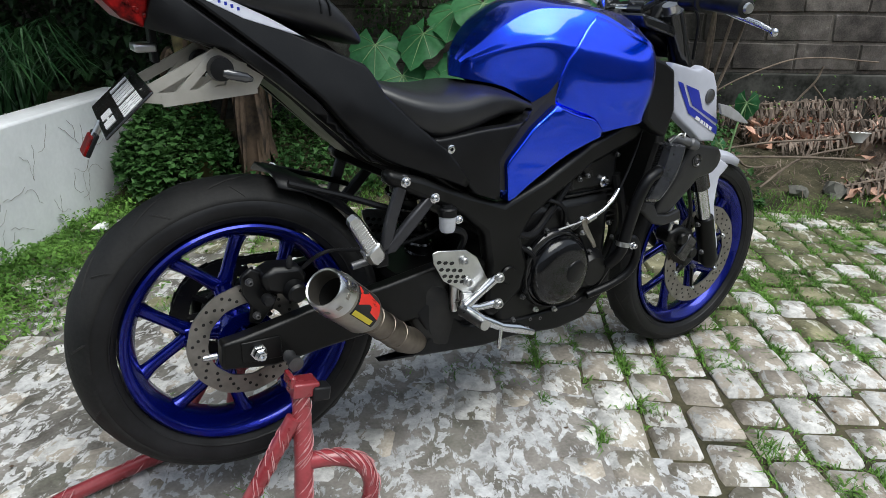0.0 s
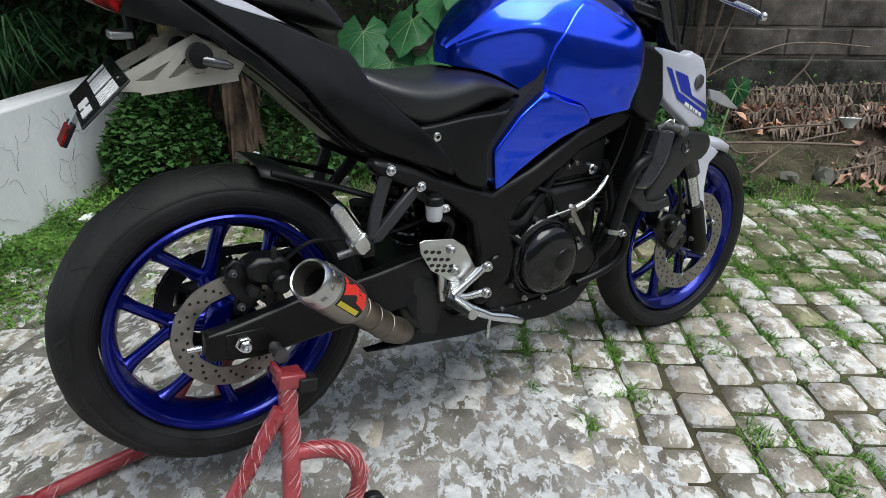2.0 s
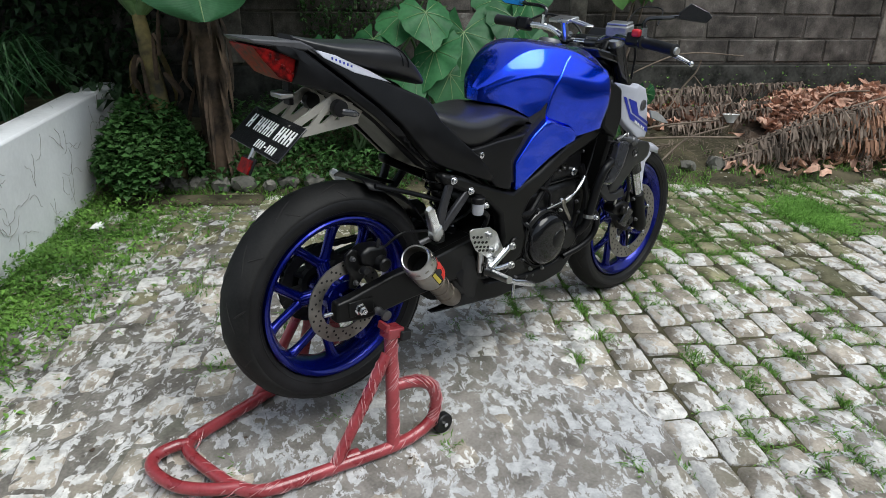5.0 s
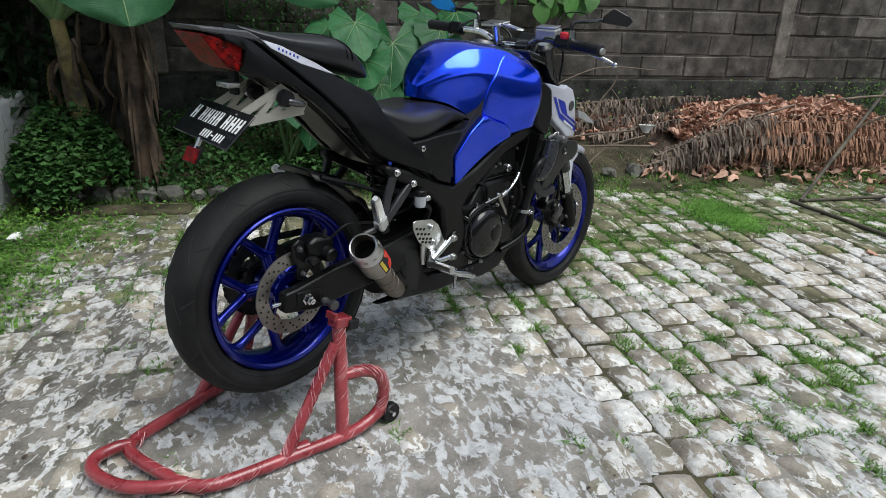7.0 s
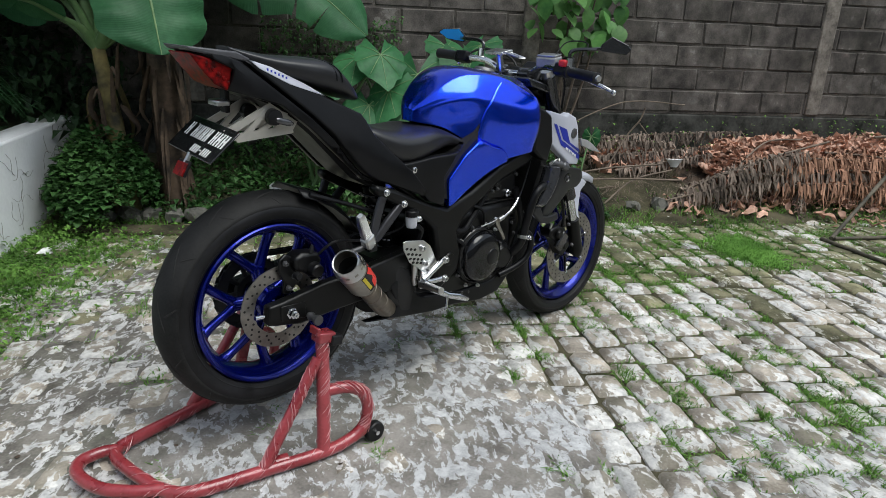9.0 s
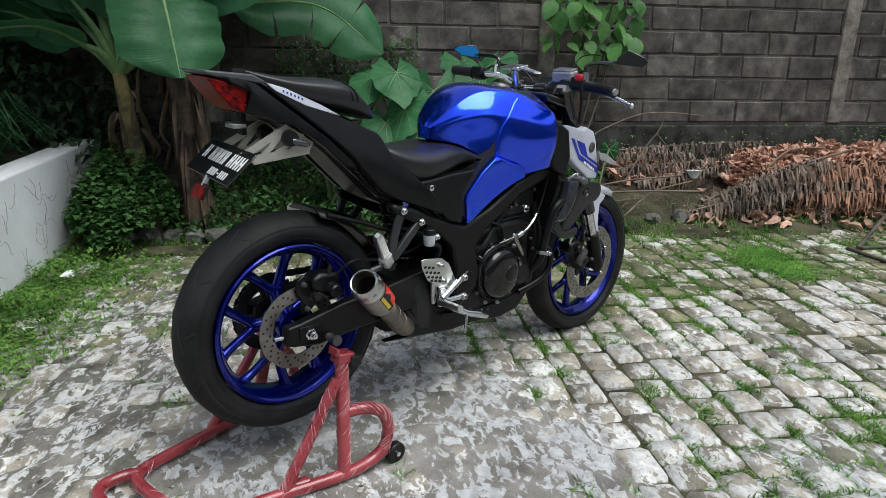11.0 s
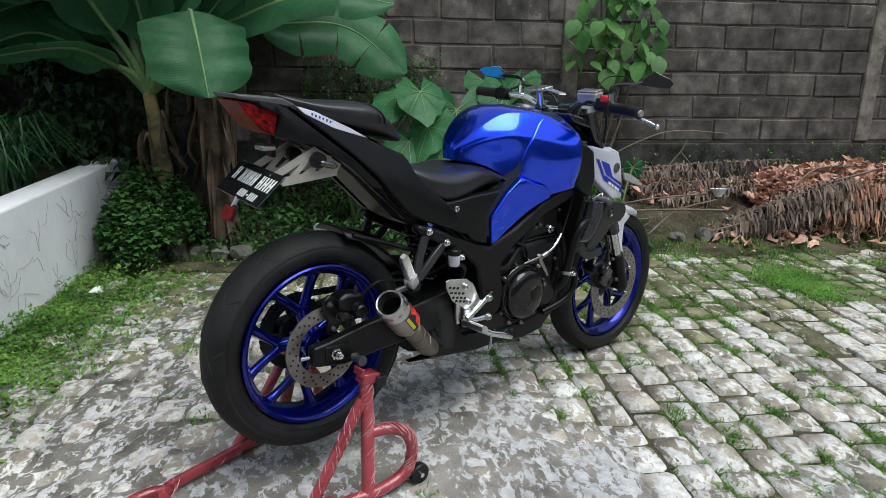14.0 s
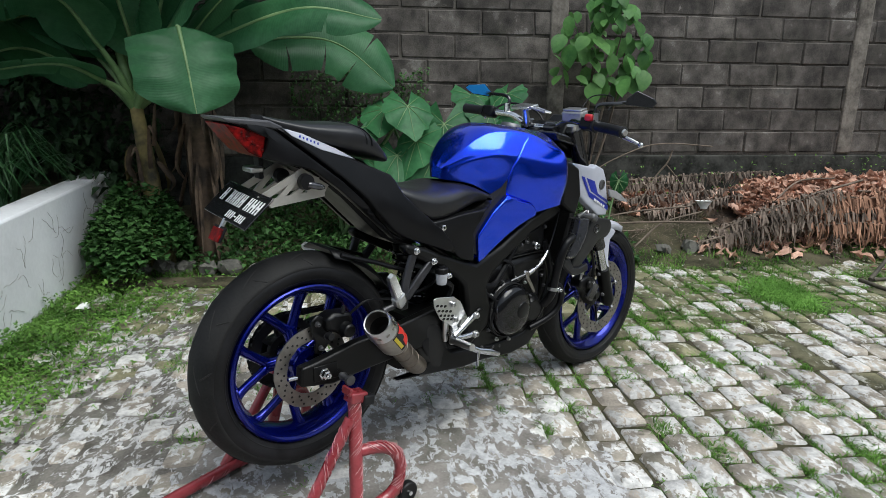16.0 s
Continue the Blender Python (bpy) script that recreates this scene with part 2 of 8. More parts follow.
def curve(pts, n=6):
    """A smooth line through the points."""
    P = [Vector(p) for p in pts]
    P = [2 * P[0] - P[1]] + P + [2 * P[-1] - P[-2]]
    out = []
    for i in range(1, len(P) - 2):
        for k in range(n):
            t = k / n
            a, b, c, d = P[i - 1:i + 3]
            out.append(0.5 * ((2 * b) + (c - a) * t + (2 * a - 5 * b + 4 * c - d) * t * t + (3 * b - a - 3 * c + d) * t ** 3))
    return out + [P[-2]]


def lathe(profile, seg=48, axis="y", arc=None):
    """Turn (radius, along) pairs round an axis."""
    verts, faces, n = [], [], len(profile)
    for k in range(seg):
        a = 2 * math.pi * k / seg
        for r, h in profile:
            c, s = r * math.cos(a), r * math.sin(a)
            verts.append({"y": (c, h, s), "z": (c, s, h), "x": (h, c, s)}[axis])
    for k in range(seg):
        for i in range(n - 1):
            a, b = k * n + i, ((k + 1) % seg) * n + i
            faces.append((a, b, b + 1, a + 1))
    return verts, faces


def rod(a, b, r, r2=None, seg=12):
    return tube([a, b], [r, r if r2 is None else r2], seg)


def slab(outline, y0, y1):
    """A plate cut from an outline in x and z, between two y."""
    n = len(outline)
    verts = [(x, y0, z) for x, z in outline] + [(x, y1, z) for x, z in outline]
    faces = [tuple(range(n)), tuple(reversed(range(n, 2 * n)))] + [(i, i + n, (i + 1) % n + n, (i + 1) % n) for i in range(n)]
    return verts, faces


def edge_distance(x, z, outline):
    best = 9.0
    for i in range(len(outline)):
        (ax, az), (bx, bz) = outline[i], outline[(i + 1) % len(outline)]
        ex, ez = bx - ax, bz - az
        t = max(0.0, min(1.0, ((x - ax) * ex + (z - az) * ez) / (ex * ex + ez * ez + 1e-12)))
        best = min(best, math.hypot(x - ax - t * ex, z - az - t * ez))
    return best


def shell(outline, width, depth=0.02, edge=0.012, step=0.02, side=-1):
    """A bodywork panel: an outline in x and z, bulged to y = side * width(x, z), rounded over at its rim and `depth` thick."""
    rim_ = []
    for i, (ax, az) in enumerate(outline):
        bx, bz = outline[(i + 1) % len(outline)]
        n = max(1, round(math.hypot(bx - ax, bz - az) / step))
        rim_ += [(ax + (bx - ax) * k / n, az + (bz - az) * k / n) for k in range(n)]
    area = sum(rim_[i - 1][0] * q[1] - q[0] * rim_[i - 1][1] for i, q in enumerate(rim_))
    turn = 1 if area > 0 else -1
    pts = [Vector(q) for q in rim_]
    m = len(rim_)
    for share in (0.1, 0.3, 0.6, 1.0):
        for i, (x, z) in enumerate(rim_):
            (ax, az), (bx, bz) = rim_[i - 1], rim_[(i + 1) % m]
            t = Vector((bx - ax, bz - az)).normalized()
            q = Vector((x - t.y * turn * edge * share, z + t.x * turn * edge * share))
            if edge_distance(q.x, q.y, outline) > edge * share * 0.9:
                pts.append(q)
    x0, x1, z0, z1 = min(q[0] for q in rim_), max(q[0] for q in rim_), min(q[1] for q in rim_), max(q[1] for q in rim_)
    for i in range(1, int((x1 - x0) / step) + 1):
        for j in range(1, int((z1 - z0) / step) + 1):
            q = Vector((x0 + i * step, z0 + j * step))
            if edge_distance(q.x, q.y, outline) > edge + 0.4 * step:
                pts.append(q)
    co, _, tri, _, _, _ = geometry.delaunay_2d_cdt(pts, [(i, (i + 1) % m) for i in range(m)], [], 1, 1e-6)
    verts, back = [], []
    for q in co:
        r = max(0.0, 1 - edge_distance(q.x, q.y, outline) / edge)
        w = width(q.x, q.y)
        verts.append((q.x, side * (w - edge * (1 - math.sqrt(max(0, 1 - r * r)))), q.y))
        back.append((q.x, side * (w - depth - edge), q.y))
    n, count = len(co), collections.Counter()
    faces = []
    for f in tri:
        f = list(f)
        (ax, az), (bx, bz), (cx, cz) = (co[i] for i in f)
        if ((bx - ax) * (cz - az) - (cx - ax) * (bz - az)) * side > 0:
            f.reverse()
        faces.append(tuple(f))
        for i in range(3):
            count[f[i], f[(i + 1) % 3]] += 1
    walls = [(b_, a_, a_ + n, b_ + n) for (a_, b_) in count if (b_, a_) not in count]
    return verts + back, faces + [tuple(i + n for i in reversed(f)) for f in faces] + walls


def thing(name, label, category, group="", at=None):
    ob = new(name)
    ob.empty_display_size = 0.1
    if at is not None:
        ob.matrix_world = at
    return tagged(ob, label, category, group)


# ---- the yard's own axes: u runs to the block wall, v along it ----
YARD = Matrix.Translation((1.0, -0.4, 0)) @ Matrix(((0.5736, 0.8192, 0, 0), (0.8192, -0.5736, 0, 0), (0, 0, 1, 0), (0, 0, 0, 1)))


def yard(u, v, z=0.0):
    return YARD @ Vector((u, v, z))


def relief(u, v):
    """Height of the bare ground: flat paving, then a bed that rises to the wall and the raised planter."""
    z = -0.009
    if u > 1.75:
        z += min(0.2, (u - 1.75) * 0.2) + 0.03 * noise.noise((u * 3, v * 3, 0))
    return z


def cobble_rows():
    """The set stones, row by row: where each begins in u, its length, its row's v and width."""
    rnd, out, v, row = random.Random(7), [], -2.36, 0
    while v < 5.2:
        wid = 0.126 if row % 3 else 0.12
        u = -2.6 - 0.2 * rnd.random()
        while u < 1.78:
            ln = rnd.uniform(0.115, 0.172)
            out.append((u, ln, v, wid))
            u += ln
        v += wid
        row += 1
    return out


STONES = cobble_rows()

# ---- ground ----
def ground():
    us = [-300, -60, -15, -6] + [-4 + 0.25 * i for i in range(22)] + [1.6 + 0.08 * i for i in range(17)] + [3.2, 6, 15, 60, 300]
    vs = [-300, -60, -15, -7] + [-5 + 0.15 * i for i in range(75)] + [8, 15, 60, 300]
    verts = [tuple(yard(u, v, relief(u, v))) for u in us for v in vs]
    m = len(vs)
    faces = [(i * m + j, i * m + j + 1, (i + 1) * m + j + 1, (i + 1) * m + j) for i in range(len(us) - 1) for j in range(m - 1)]
    ob = finish("ground", verts, faces, SOIL, smooth=180)
    tagged(ob, "dark bare soil with moss round the paving", "ground", kind="structure")


ground()


def block_wall():
    """The boundary wall: a dark plinth, a mortar core, hollow cement blocks in courses and cast pillars."""
    wall = thing("wall_north", "weathered grey cement block wall with cast pillars and a damp plinth", "wall")
    wall["kind"] = "structure"
    wall.matrix_world = YARD
    face, v0, v1, low, top = 2.95, -6.0, 8.0, 0.55, 2.9
    part("core", box(0.16, v1 - v0, top - low, (face + 0.079, (v0 + v1) / 2, (top + low) / 2)), MORTAR, wall)
    part("plinth", box(0.2, v1 - v0, low + 0.3, (face + 0.085, (v0 + v1) / 2, (low - 0.3) / 2 - 0.003)), PLINTH, wall, "damp dark plastered plinth", bevel=0.01)
    for v in (-4.08, -1.76, 0.6, 2.99, 5.2):
        g = box(0.2, 0.13, top - low - 0.01, (face + 0.08, v, (top + low) / 2 + 0.005))
        part("pillar", g, CAST, wall, "rough cast concrete pillar", bevel=0.012)
    return wall


WALL = block_wall()


def planter_wall():
    w = thing("wall_west", "low whitewashed retaining wall with dry vines on its face", "wall")
    w["kind"] = "structure"
    w.matrix_world = YARD
    part("body", box(5.4, 0.16, 0.8, (-0.2, -2.48, 0.11)), WHITEWASH, w, bevel=0.012)
    s = finish("planter_soil", *box(5.6, 4.0, 0.5, (0.1, -4.565, 0.22)), SOIL)
    s.matrix_world = YARD
    tagged(s, "dark soil filling the raised planter", "soil", kind="structure")


planter_wall()


def cement_spread(name, label, material, u0, v0, lu, lv, cover, level, rough):
    """Thin cement spread over the stones; it levels the joints and wears through at its edge."""
    verts, faces, keep = [], [], {}
    n, m = int(lu / 0.024), int(lv / 0.024)
    for i in range(n):
        for j in range(m):
            u, v = u0 + lu * i / (n - 1), v0 + lv * j / (m - 1)
            d = cover(u, v) + 0.7 * noise.noise((u * 2.2, v * 2.2, 4)) + 0.35 * noise.noise((u * 7, v * 7, 1)) + 0.2 * noise.noise((u * 19, v * 19, 6))
            if d > -0.3:
                keep[i, j] = len(verts)
                lift = rough * (noise.noise((u * 7, v * 9, 2)) + 0.6 * noise.noise((u * 17, v * 24, 3)) + 0.35 * noise.noise((u * 40, v * 55, 5)))
                verts.append(tuple(yard(u, v, level - 0.026 * max(0, 0.3 - d) + lift)))
    for i in range(n - 1):
        for j in range(m - 1):
            q = [(i, j), (i, j + 1), (i + 1, j + 1), (i + 1, j)]
            if all(k in keep for k in q):
                faces.append(tuple(keep[k] for k in q))
    ob = finish(name, verts, faces, material, smooth=180)
    tagged(ob, label, "cement", kind="structure")


cement_spread("cement_smear", "worn pale cement smeared over the cobble joints", SLAB, -2.2, -2.3, 3.4, 3.2, lambda u, v: 0.8 - ((u + 0.4) / 1.1) ** 2 - ((v + 0.78) / 0.72) ** 2, 0.0065, 0.004)
cement_spread("cement_rubble", "scuffed uneven cement and flaking paint over the stones", RUBBLE, -2.2, -2.36, 3.9, 1.5, lambda u, v: 0.95 - ((u - 0.1) / 1.6) ** 2 - ((v + 1.72) / 0.62) ** 2, -0.0005, 0.011)
cement_spread("cement_fill", "thin pale cement washed into the joints", SLAB, -1.9, -0.5, 2.3, 2.5, lambda u, v: 0.45 - ((u + 0.75) / 0.75) ** 2 - ((v - 0.6) / 0.95) ** 2, -0.002, 0.004)
cement_spread("cement_patch", "small pale cement patch on the mossy stones", SLAB, 1.2, 1.0, 0.26, 0.28, lambda u, v: 0.5 - ((u - 1.33) / 0.07) ** 2 - ((v - 1.14) / 0.08) ** 2, 0.009, 0.002)

# ---- motorcycle ----
RUBBER = surf("tyre_rubber", (0.005, 0.005, 0.0055), (0.013, 0.013, 0.0145), 12, 0.46, bump=0.15, fine=90, spec=0.28)
TREAD = surf("dusty_tread", (0.006, 0.006, 0.0065), (0.02, 0.0195, 0.019), 9, 0.66, bump=0.3, fine=160, spec=0.22)
RIMBLUE = surf("blue_rim_paint", (0.0015, 0.006, 0.15), (0.002, 0.009, 0.23), 4, 0.25, metal=0.8, coat=0.5, spread=0.08)
PAINT = surf("blue_tank_paint", (0.0012, 0.05, 0.86), (0.0018, 0.062, 0.95), 3, 0.21, metal=0.97, coat=1.0, spread=0.03)
PAINT.node_tree.nodes["Principled BSDF"].inputs["Coat IOR"].default_value = 1.5
BLACKPL = surf("black_plastic", (0.0035, 0.0035, 0.004), (0.007, 0.007, 0.008), 14, 0.36, bump=0.04, fine=400, spec=0.22)
GLOSSBLACK = surf("gloss_black", (0.008, 0.008, 0.009), (0.013, 0.013, 0.014), 9, 0.2, coat=0.5, spread=0.06)
VINYL = surf("black_vinyl", (0.008, 0.008, 0.009), (0.015, 0.015, 0.017), 20, 0.36, bump=0.1, fine=500, spread=0.06)
FRAMEBLK = surf("black_frame_paint", (0.003, 0.003, 0.003), (0.006, 0.006, 0.006), 12, 0.34, spread=0.1, spec=0.22)
ENGINE = surf("black_engine_paint", (0.002, 0.002, 0.0022), (0.006, 0.006, 0.0065), 15, 0.34, bump=0.1, fine=200, spec=0.3)
ALLOY = surf("brushed_alloy", (0.5, 0.5, 0.5), (0.68, 0.68, 0.67), 14, 0.3, metal=1.0, spread=0.1)
CHROME = surf("chrome", (0.6, 0.61, 0.63), (0.72, 0.73, 0.74), 8, 0.16, metal=1.0, spread=0.05)
DARKALLOY = surf("dark_alloy", (0.09, 0.09, 0.095), (0.16, 0.16, 0.165), 14, 0.42, metal=0.8)
TITAN = surf("titanium", (0.27, 0.25, 0.22), (0.4, 0.375, 0.335), 12, 0.42, metal=1.0, spread=0.08)
CLUTCH = surf("satin_black_cover", (0.002, 0.002, 0.0025), (0.005, 0.005, 0.006), 12, 0.16, spread=0.06, spec=0.5)
HANGER = surf("dark_hanger", (0.022, 0.022, 0.026), (0.035, 0.035, 0.04), 14, 0.36, metal=0.3)
PIPE = surf("heat_tinted_pipe", (0.12, 0.1, 0.085), (0.25, 0.215, 0.175), 10, 0.45, metal=1.0)
SCOOPGREY = surf("grey_plastic", (0.012, 0.012, 0.013), (0.019, 0.019, 0.021), 12, 0.42, bump=0.05, fine=400, spec=0.4)
# panel grey, lightened to include the sheen on the tail's upper surface
TAILGREY = surf("satin_grey_plastic", (0.06, 0.06, 0.066), (0.085, 0.085, 0.092), 12, 0.4, spec=0.4)
SMOKE = surf("smoky_plastic", (0.016, 0.0165, 0.019), (0.042, 0.043, 0.048), 7, 0.12, coat=1.0, spread=0.05)
DISCSTEEL = surf("disc_steel", (0.2, 0.187, 0.172), (0.33, 0.307, 0.282), 18, 0.4, metal=0.9)
SILVER = surf("silver_plastic", (0.46, 0.47, 0.54), (0.52, 0.53, 0.6), 6, 0.4, coat=0.3)
STAYGREY = surf("bead_blasted_alloy", (0.42, 0.4, 0.36), (0.52, 0.5, 0.46), 10, 0.5, metal=0.6)
REDLENS = surf("red_lens", (0.025, 0.001, 0.001), (0.24, 0.004, 0.004), 70, 0.4, coat=0.0, spread=0.1, spec=0.15)
CLEARLENS = surf("clear_lens", (0.2, 0.2, 0.2), (0.3, 0.3, 0.31), 20, 0.15, coat=0.6)
WHITEINK = surf("white_ink", (0.72, 0.72, 0.72), (0.8, 0.8, 0.8), 20, 0.5)
REDINK = surf("red_ink", (0.62, 0.02, 0.012), (0.7, 0.03, 0.02), 20, 0.4)
YELLOWINK = surf("yellow_ink", (0.62, 0.5, 0.02), (0.7, 0.56, 0.03), 20, 0.4)
BLUEINK = surf("blue_ink", (0.01, 0.02, 0.3), (0.015, 0.03, 0.36), 20, 0.4)
REDPART = surf("red_switch", (0.5, 0.015, 0.02), (0.6, 0.02, 0.03), 20, 0.35)
FLUIDCUP = surf("translucent_cup", (0.42, 0.43, 0.46), (0.55, 0.56, 0.6), 30, 0.35)
SOOT = surf("sooty_pipe", (0.004, 0.004, 0.004), (0.012, 0.011, 0.01), 20, 0.8)
# part diffuse blue, so the tint also carries the bright sky reflection
MIRROR = surf("sky_blue_mirror", (0.02, 0.22, 0.62), (0.03, 0.28, 0.7), 3, 0.06, metal=0.45, spread=0.01)

BIKE = thing("motorcycle", "blue and black naked sport motorcycle raised on a paddock stand", "motorcycle")


def P(name, geo, material, label="", parent=None, **how):
    return part(name, geo, material, parent or BIKE, label, **how)


def lofted(rows, ring, power=0.7):
    """A closed body along x from rows of (x, low z, top z, half width), with rounded sections."""
    verts, faces, n = [], [], ring
    for x, lo, hi, w in rows:
        for k in range(n):
            a = 2 * math.pi * k / n
            c, s = math.cos(a), math.sin(a)
            y = w * math.copysign(abs(c) ** power, c)
            z = (lo + hi) / 2 + (hi - lo) / 2 * math.copysign(abs(s) ** power, s)
            verts.append((x, y, z))
    for i in range(len(rows) - 1):
        for k in range(n):
            a, b = i * n + k, i * n + (k + 1) % n
            faces.append((a, b, b + n, a + n))
    faces.append(tuple(reversed(range(n))))
    faces.append(tuple(range((len(rows) - 1) * n, len(rows) * n)))
    return verts, faces


def smooth_rows(rows, n=5):
    out = []
    for p in range(len(rows) - 1):
        for k in range(n):
            t = k / n
            a, b, c, d = (np.array(rows[max(0, min(len(rows) - 1, p + o))]) for o in (-1, 0, 1, 2))
            out.append(tuple(0.5 * (2 * b + (c - a) * t + (2 * a - 5 * b + 4 * c - d) * t * t + (3 * b - a - 3 * c + d) * t ** 3)))
    return out + [tuple(rows[-1])]


def mirrored(geo):
    return [(x, -y, z) for x, y, z in geo[0]], [tuple(reversed(f)) for f in geo[1]]


def bolt(parent, at, r=0.007, h=0.008, axis=(0, -1, 0), material=None, name="bolt"):
    m = Vector(axis).to_track_quat("Z", "Y").to_matrix().to_4x4()
    g = lathe([(0, 0), (r * 1.35, 0), (r * 1.35, h * 0.3), (r, h * 0.3), (r, h * 0.85), (r * 0.8, h), (r * 0.45, h), (r * 0.4, h * 0.5), (0, h * 0.5)], 12, "z")
    return part(name, moved(g, Matrix.Translation(at) @ m), material or CHROME, parent, smooth=35)


# wheels
def tyre(parent, R, W):
    pr = []
    for k in range(17):
        a = -math.pi * 0.5 + math.pi * k / 16
        pr.append((R - W * 0.36 + W * 0.36 * math.cos(a), W / 2 * math.sin(a)))
    pr = [(R - W * 0.58, -W * 0.37), (R - W * 0.5, -W * 0.43)] + pr + [(R - W * 0.5, W * 0.43), (R - W * 0.58, W * 0.37)]
    t = part("tyre", lathe(pr + [pr[0]], 96), RUBBER, parent, "black street tyre", smooth=60)
    band = [(R - W * 0.36 + (W * 0.36 + 0.0022) * math.cos(a), (W / 2 + 0.0022) * math.sin(a)) for a in [-1.2 + 2.4 * k / 20 for k in range(21)]]
    band = [(band[0][0] - 0.004, band[0][1] * 0.97)] + band + [(band[-1][0] - 0.004, band[-1][1] * 0.97)]
    part("tread", lathe(band, 96), TREAD, t, "dusty worn tread", smooth=60)
    for s in (-1, 1):
        part("rim_line", lathe([(R - W * 0.5, s * W * 0.432), (R - W * 0.485, s * W * 0.452), (R - W * 0.465, s * W * 0.455)], 96), RUBBER, t, smooth=0)
    # slanted rain grooves cut across the tread
    groove = ([], [])
    for k in range(13):
        for s in (-1, 1):
            for lo, hi, lead in ((0.12, 0.62, 0.0), (0.55, 1.12, 0.12)):
                pts = []
                for j in range(7):
                    q = j / 6
                    b = s * (lo + (hi - lo) * q)
                    a = 2 * math.pi * (k + (0.5 if s > 0 else 0)) / 13 + lead + (0.26 if lo < 0.3 else -0.1) * q
                    r = R - W * 0.36 + (W * 0.36 + 0.0022) * math.cos(b) - 0.0008
                    pts.append((r * math.cos(a), (W / 2 + 0.0014) * math.sin(b), r * math.sin(a)))
                groove = join(groove, tube(pts, [0.0008] + [0.0026] * 5 + [0.0008], 5))
    g = part("tread_groove", groove, SOOT, t, smooth=0)
    g["kind"] = "stuff"
    return t


def rim(R, W, name, spin, at):
    """A cast wheel: barrel with flanges, hub and five forked spokes."""
    pr = [(R, -W / 2), (R - 0.004, -W / 2 - 0.003), (R - 0.014, -W / 2 + 0.001), (R - 0.02, -W / 2 + 0.012), (R - 0.03, -W * 0.25), (R - 0.034, 0), (R - 0.03, W * 0.25), (R - 0.02, W / 2 - 0.012), (R - 0.014, W / 2 - 0.001), (R - 0.004, W / 2 + 0.003), (R, W / 2)]
    geos = [lathe(pr + [pr[0]], 96)]
    spokes = []
    hub = [(0.012, -0.055), (0.036, -0.055), (0.044, -0.035), (0.04, 0), (0.044, 0.035), (0.036, 0.055), (0.012, 0.055)]
    hubg = lathe(hub + [hub[0]], 40)
    for k in range(5):
        a = spin + 2 * math.pi * k / 5
        fork = 0.46 * R

        def at_polar(r, t, y):
            return (r * math.cos(t), y, r * math.sin(t))
        arms = []
        arms.append(tube([at_polar(0.034, a, 0), at_polar(0.62 * fork, a, 0), at_polar(fork, a, 0)], [0.025, 0.019, 0.019], 12, flat=1.05))
        for s in (-1, 1):
            arms.append(tube(curve([at_polar(fork * 0.86, a + s * 0.03, 0), at_polar(fork * 1.12, a + s * 0.17, 0), at_polar((R + fork) / 2, a + s * 0.3, 0), at_polar(R - 0.027, a + s * 0.365, 0)], 4), [0.0135] * 4 + [0.012] * 5 + [0.0125, 0.0135, 0.015, 0.018], 10, flat=1.15))
        spokes.append(join(*arms))
    w = P(name, join(*geos), RIMBLUE, "metallic blue cast alloy wheel", smooth=50, matrix=at)
    part("hub", hubg, RIMBLUE, w, smooth=50)
    for g in spokes:
        part("spoke", g, RIMBLUE, w, smooth=50)
    return w


REAR, FRONT = pose(0, 0, 0.406), pose(1.355, 0.0, 0.298)
rear_rim = rim(0.2225, 0.106, "rear_wheel", radians(104), REAR)
tyre(rear_rim, 0.3, 0.127)
front_rim = rim(0.2305, 0.078, "front_wheel", math.pi * 0.5, FRONT)
tyre(front_rim, 0.297, 0.104)


def disc(parent, r0, r1, y, holes, name="brake_disc"):
    """A drilled, scalloped brake disc."""
    seg = 96
    verts, faces = [], []
    for yy in (y - 0.002, y + 0.002):
        for k in range(seg):
            a = 2 * math.pi * k / seg
            w = 0.0007 * math.cos(a * 12)
            for r in (r0 + w, r1 + w):
                verts.append((r * math.cos(a), yy, r * math.sin(a)))
    for k in range(seg):
        a, b = 2 * k, 2 * ((k + 1) % seg)
        o = 2 * seg
        faces += [(a, a + 1, b + 1, b), (o + b, o + b + 1, o + a + 1, o + a), (a + 1, o + a + 1, o + b + 1, b + 1), (o + a, a, b, o + b)]
    d = part(name, (verts, faces), DISCSTEEL, parent, "drilled steel brake disc", smooth=30)
    pips = ([], [])
    for k in range(holes):
        for j, q in enumerate((0.25, 0.5, 0.75)):
            a = 2 * math.pi * (k + j * 0.33) / holes
            r = r0 + (r1 - r0) * q
            g = lathe([(0, -0.0027), (0.0032, -0.0027), (0.0032, 0.0027), (0, 0.0027)], 8)
            pips = join(pips, moved(g, Matrix.Translation((r * math.cos(a), y, r * math.sin(a)))))
    h = part("drilled_hole", pips, SOOT, d, smooth=0)
    return d


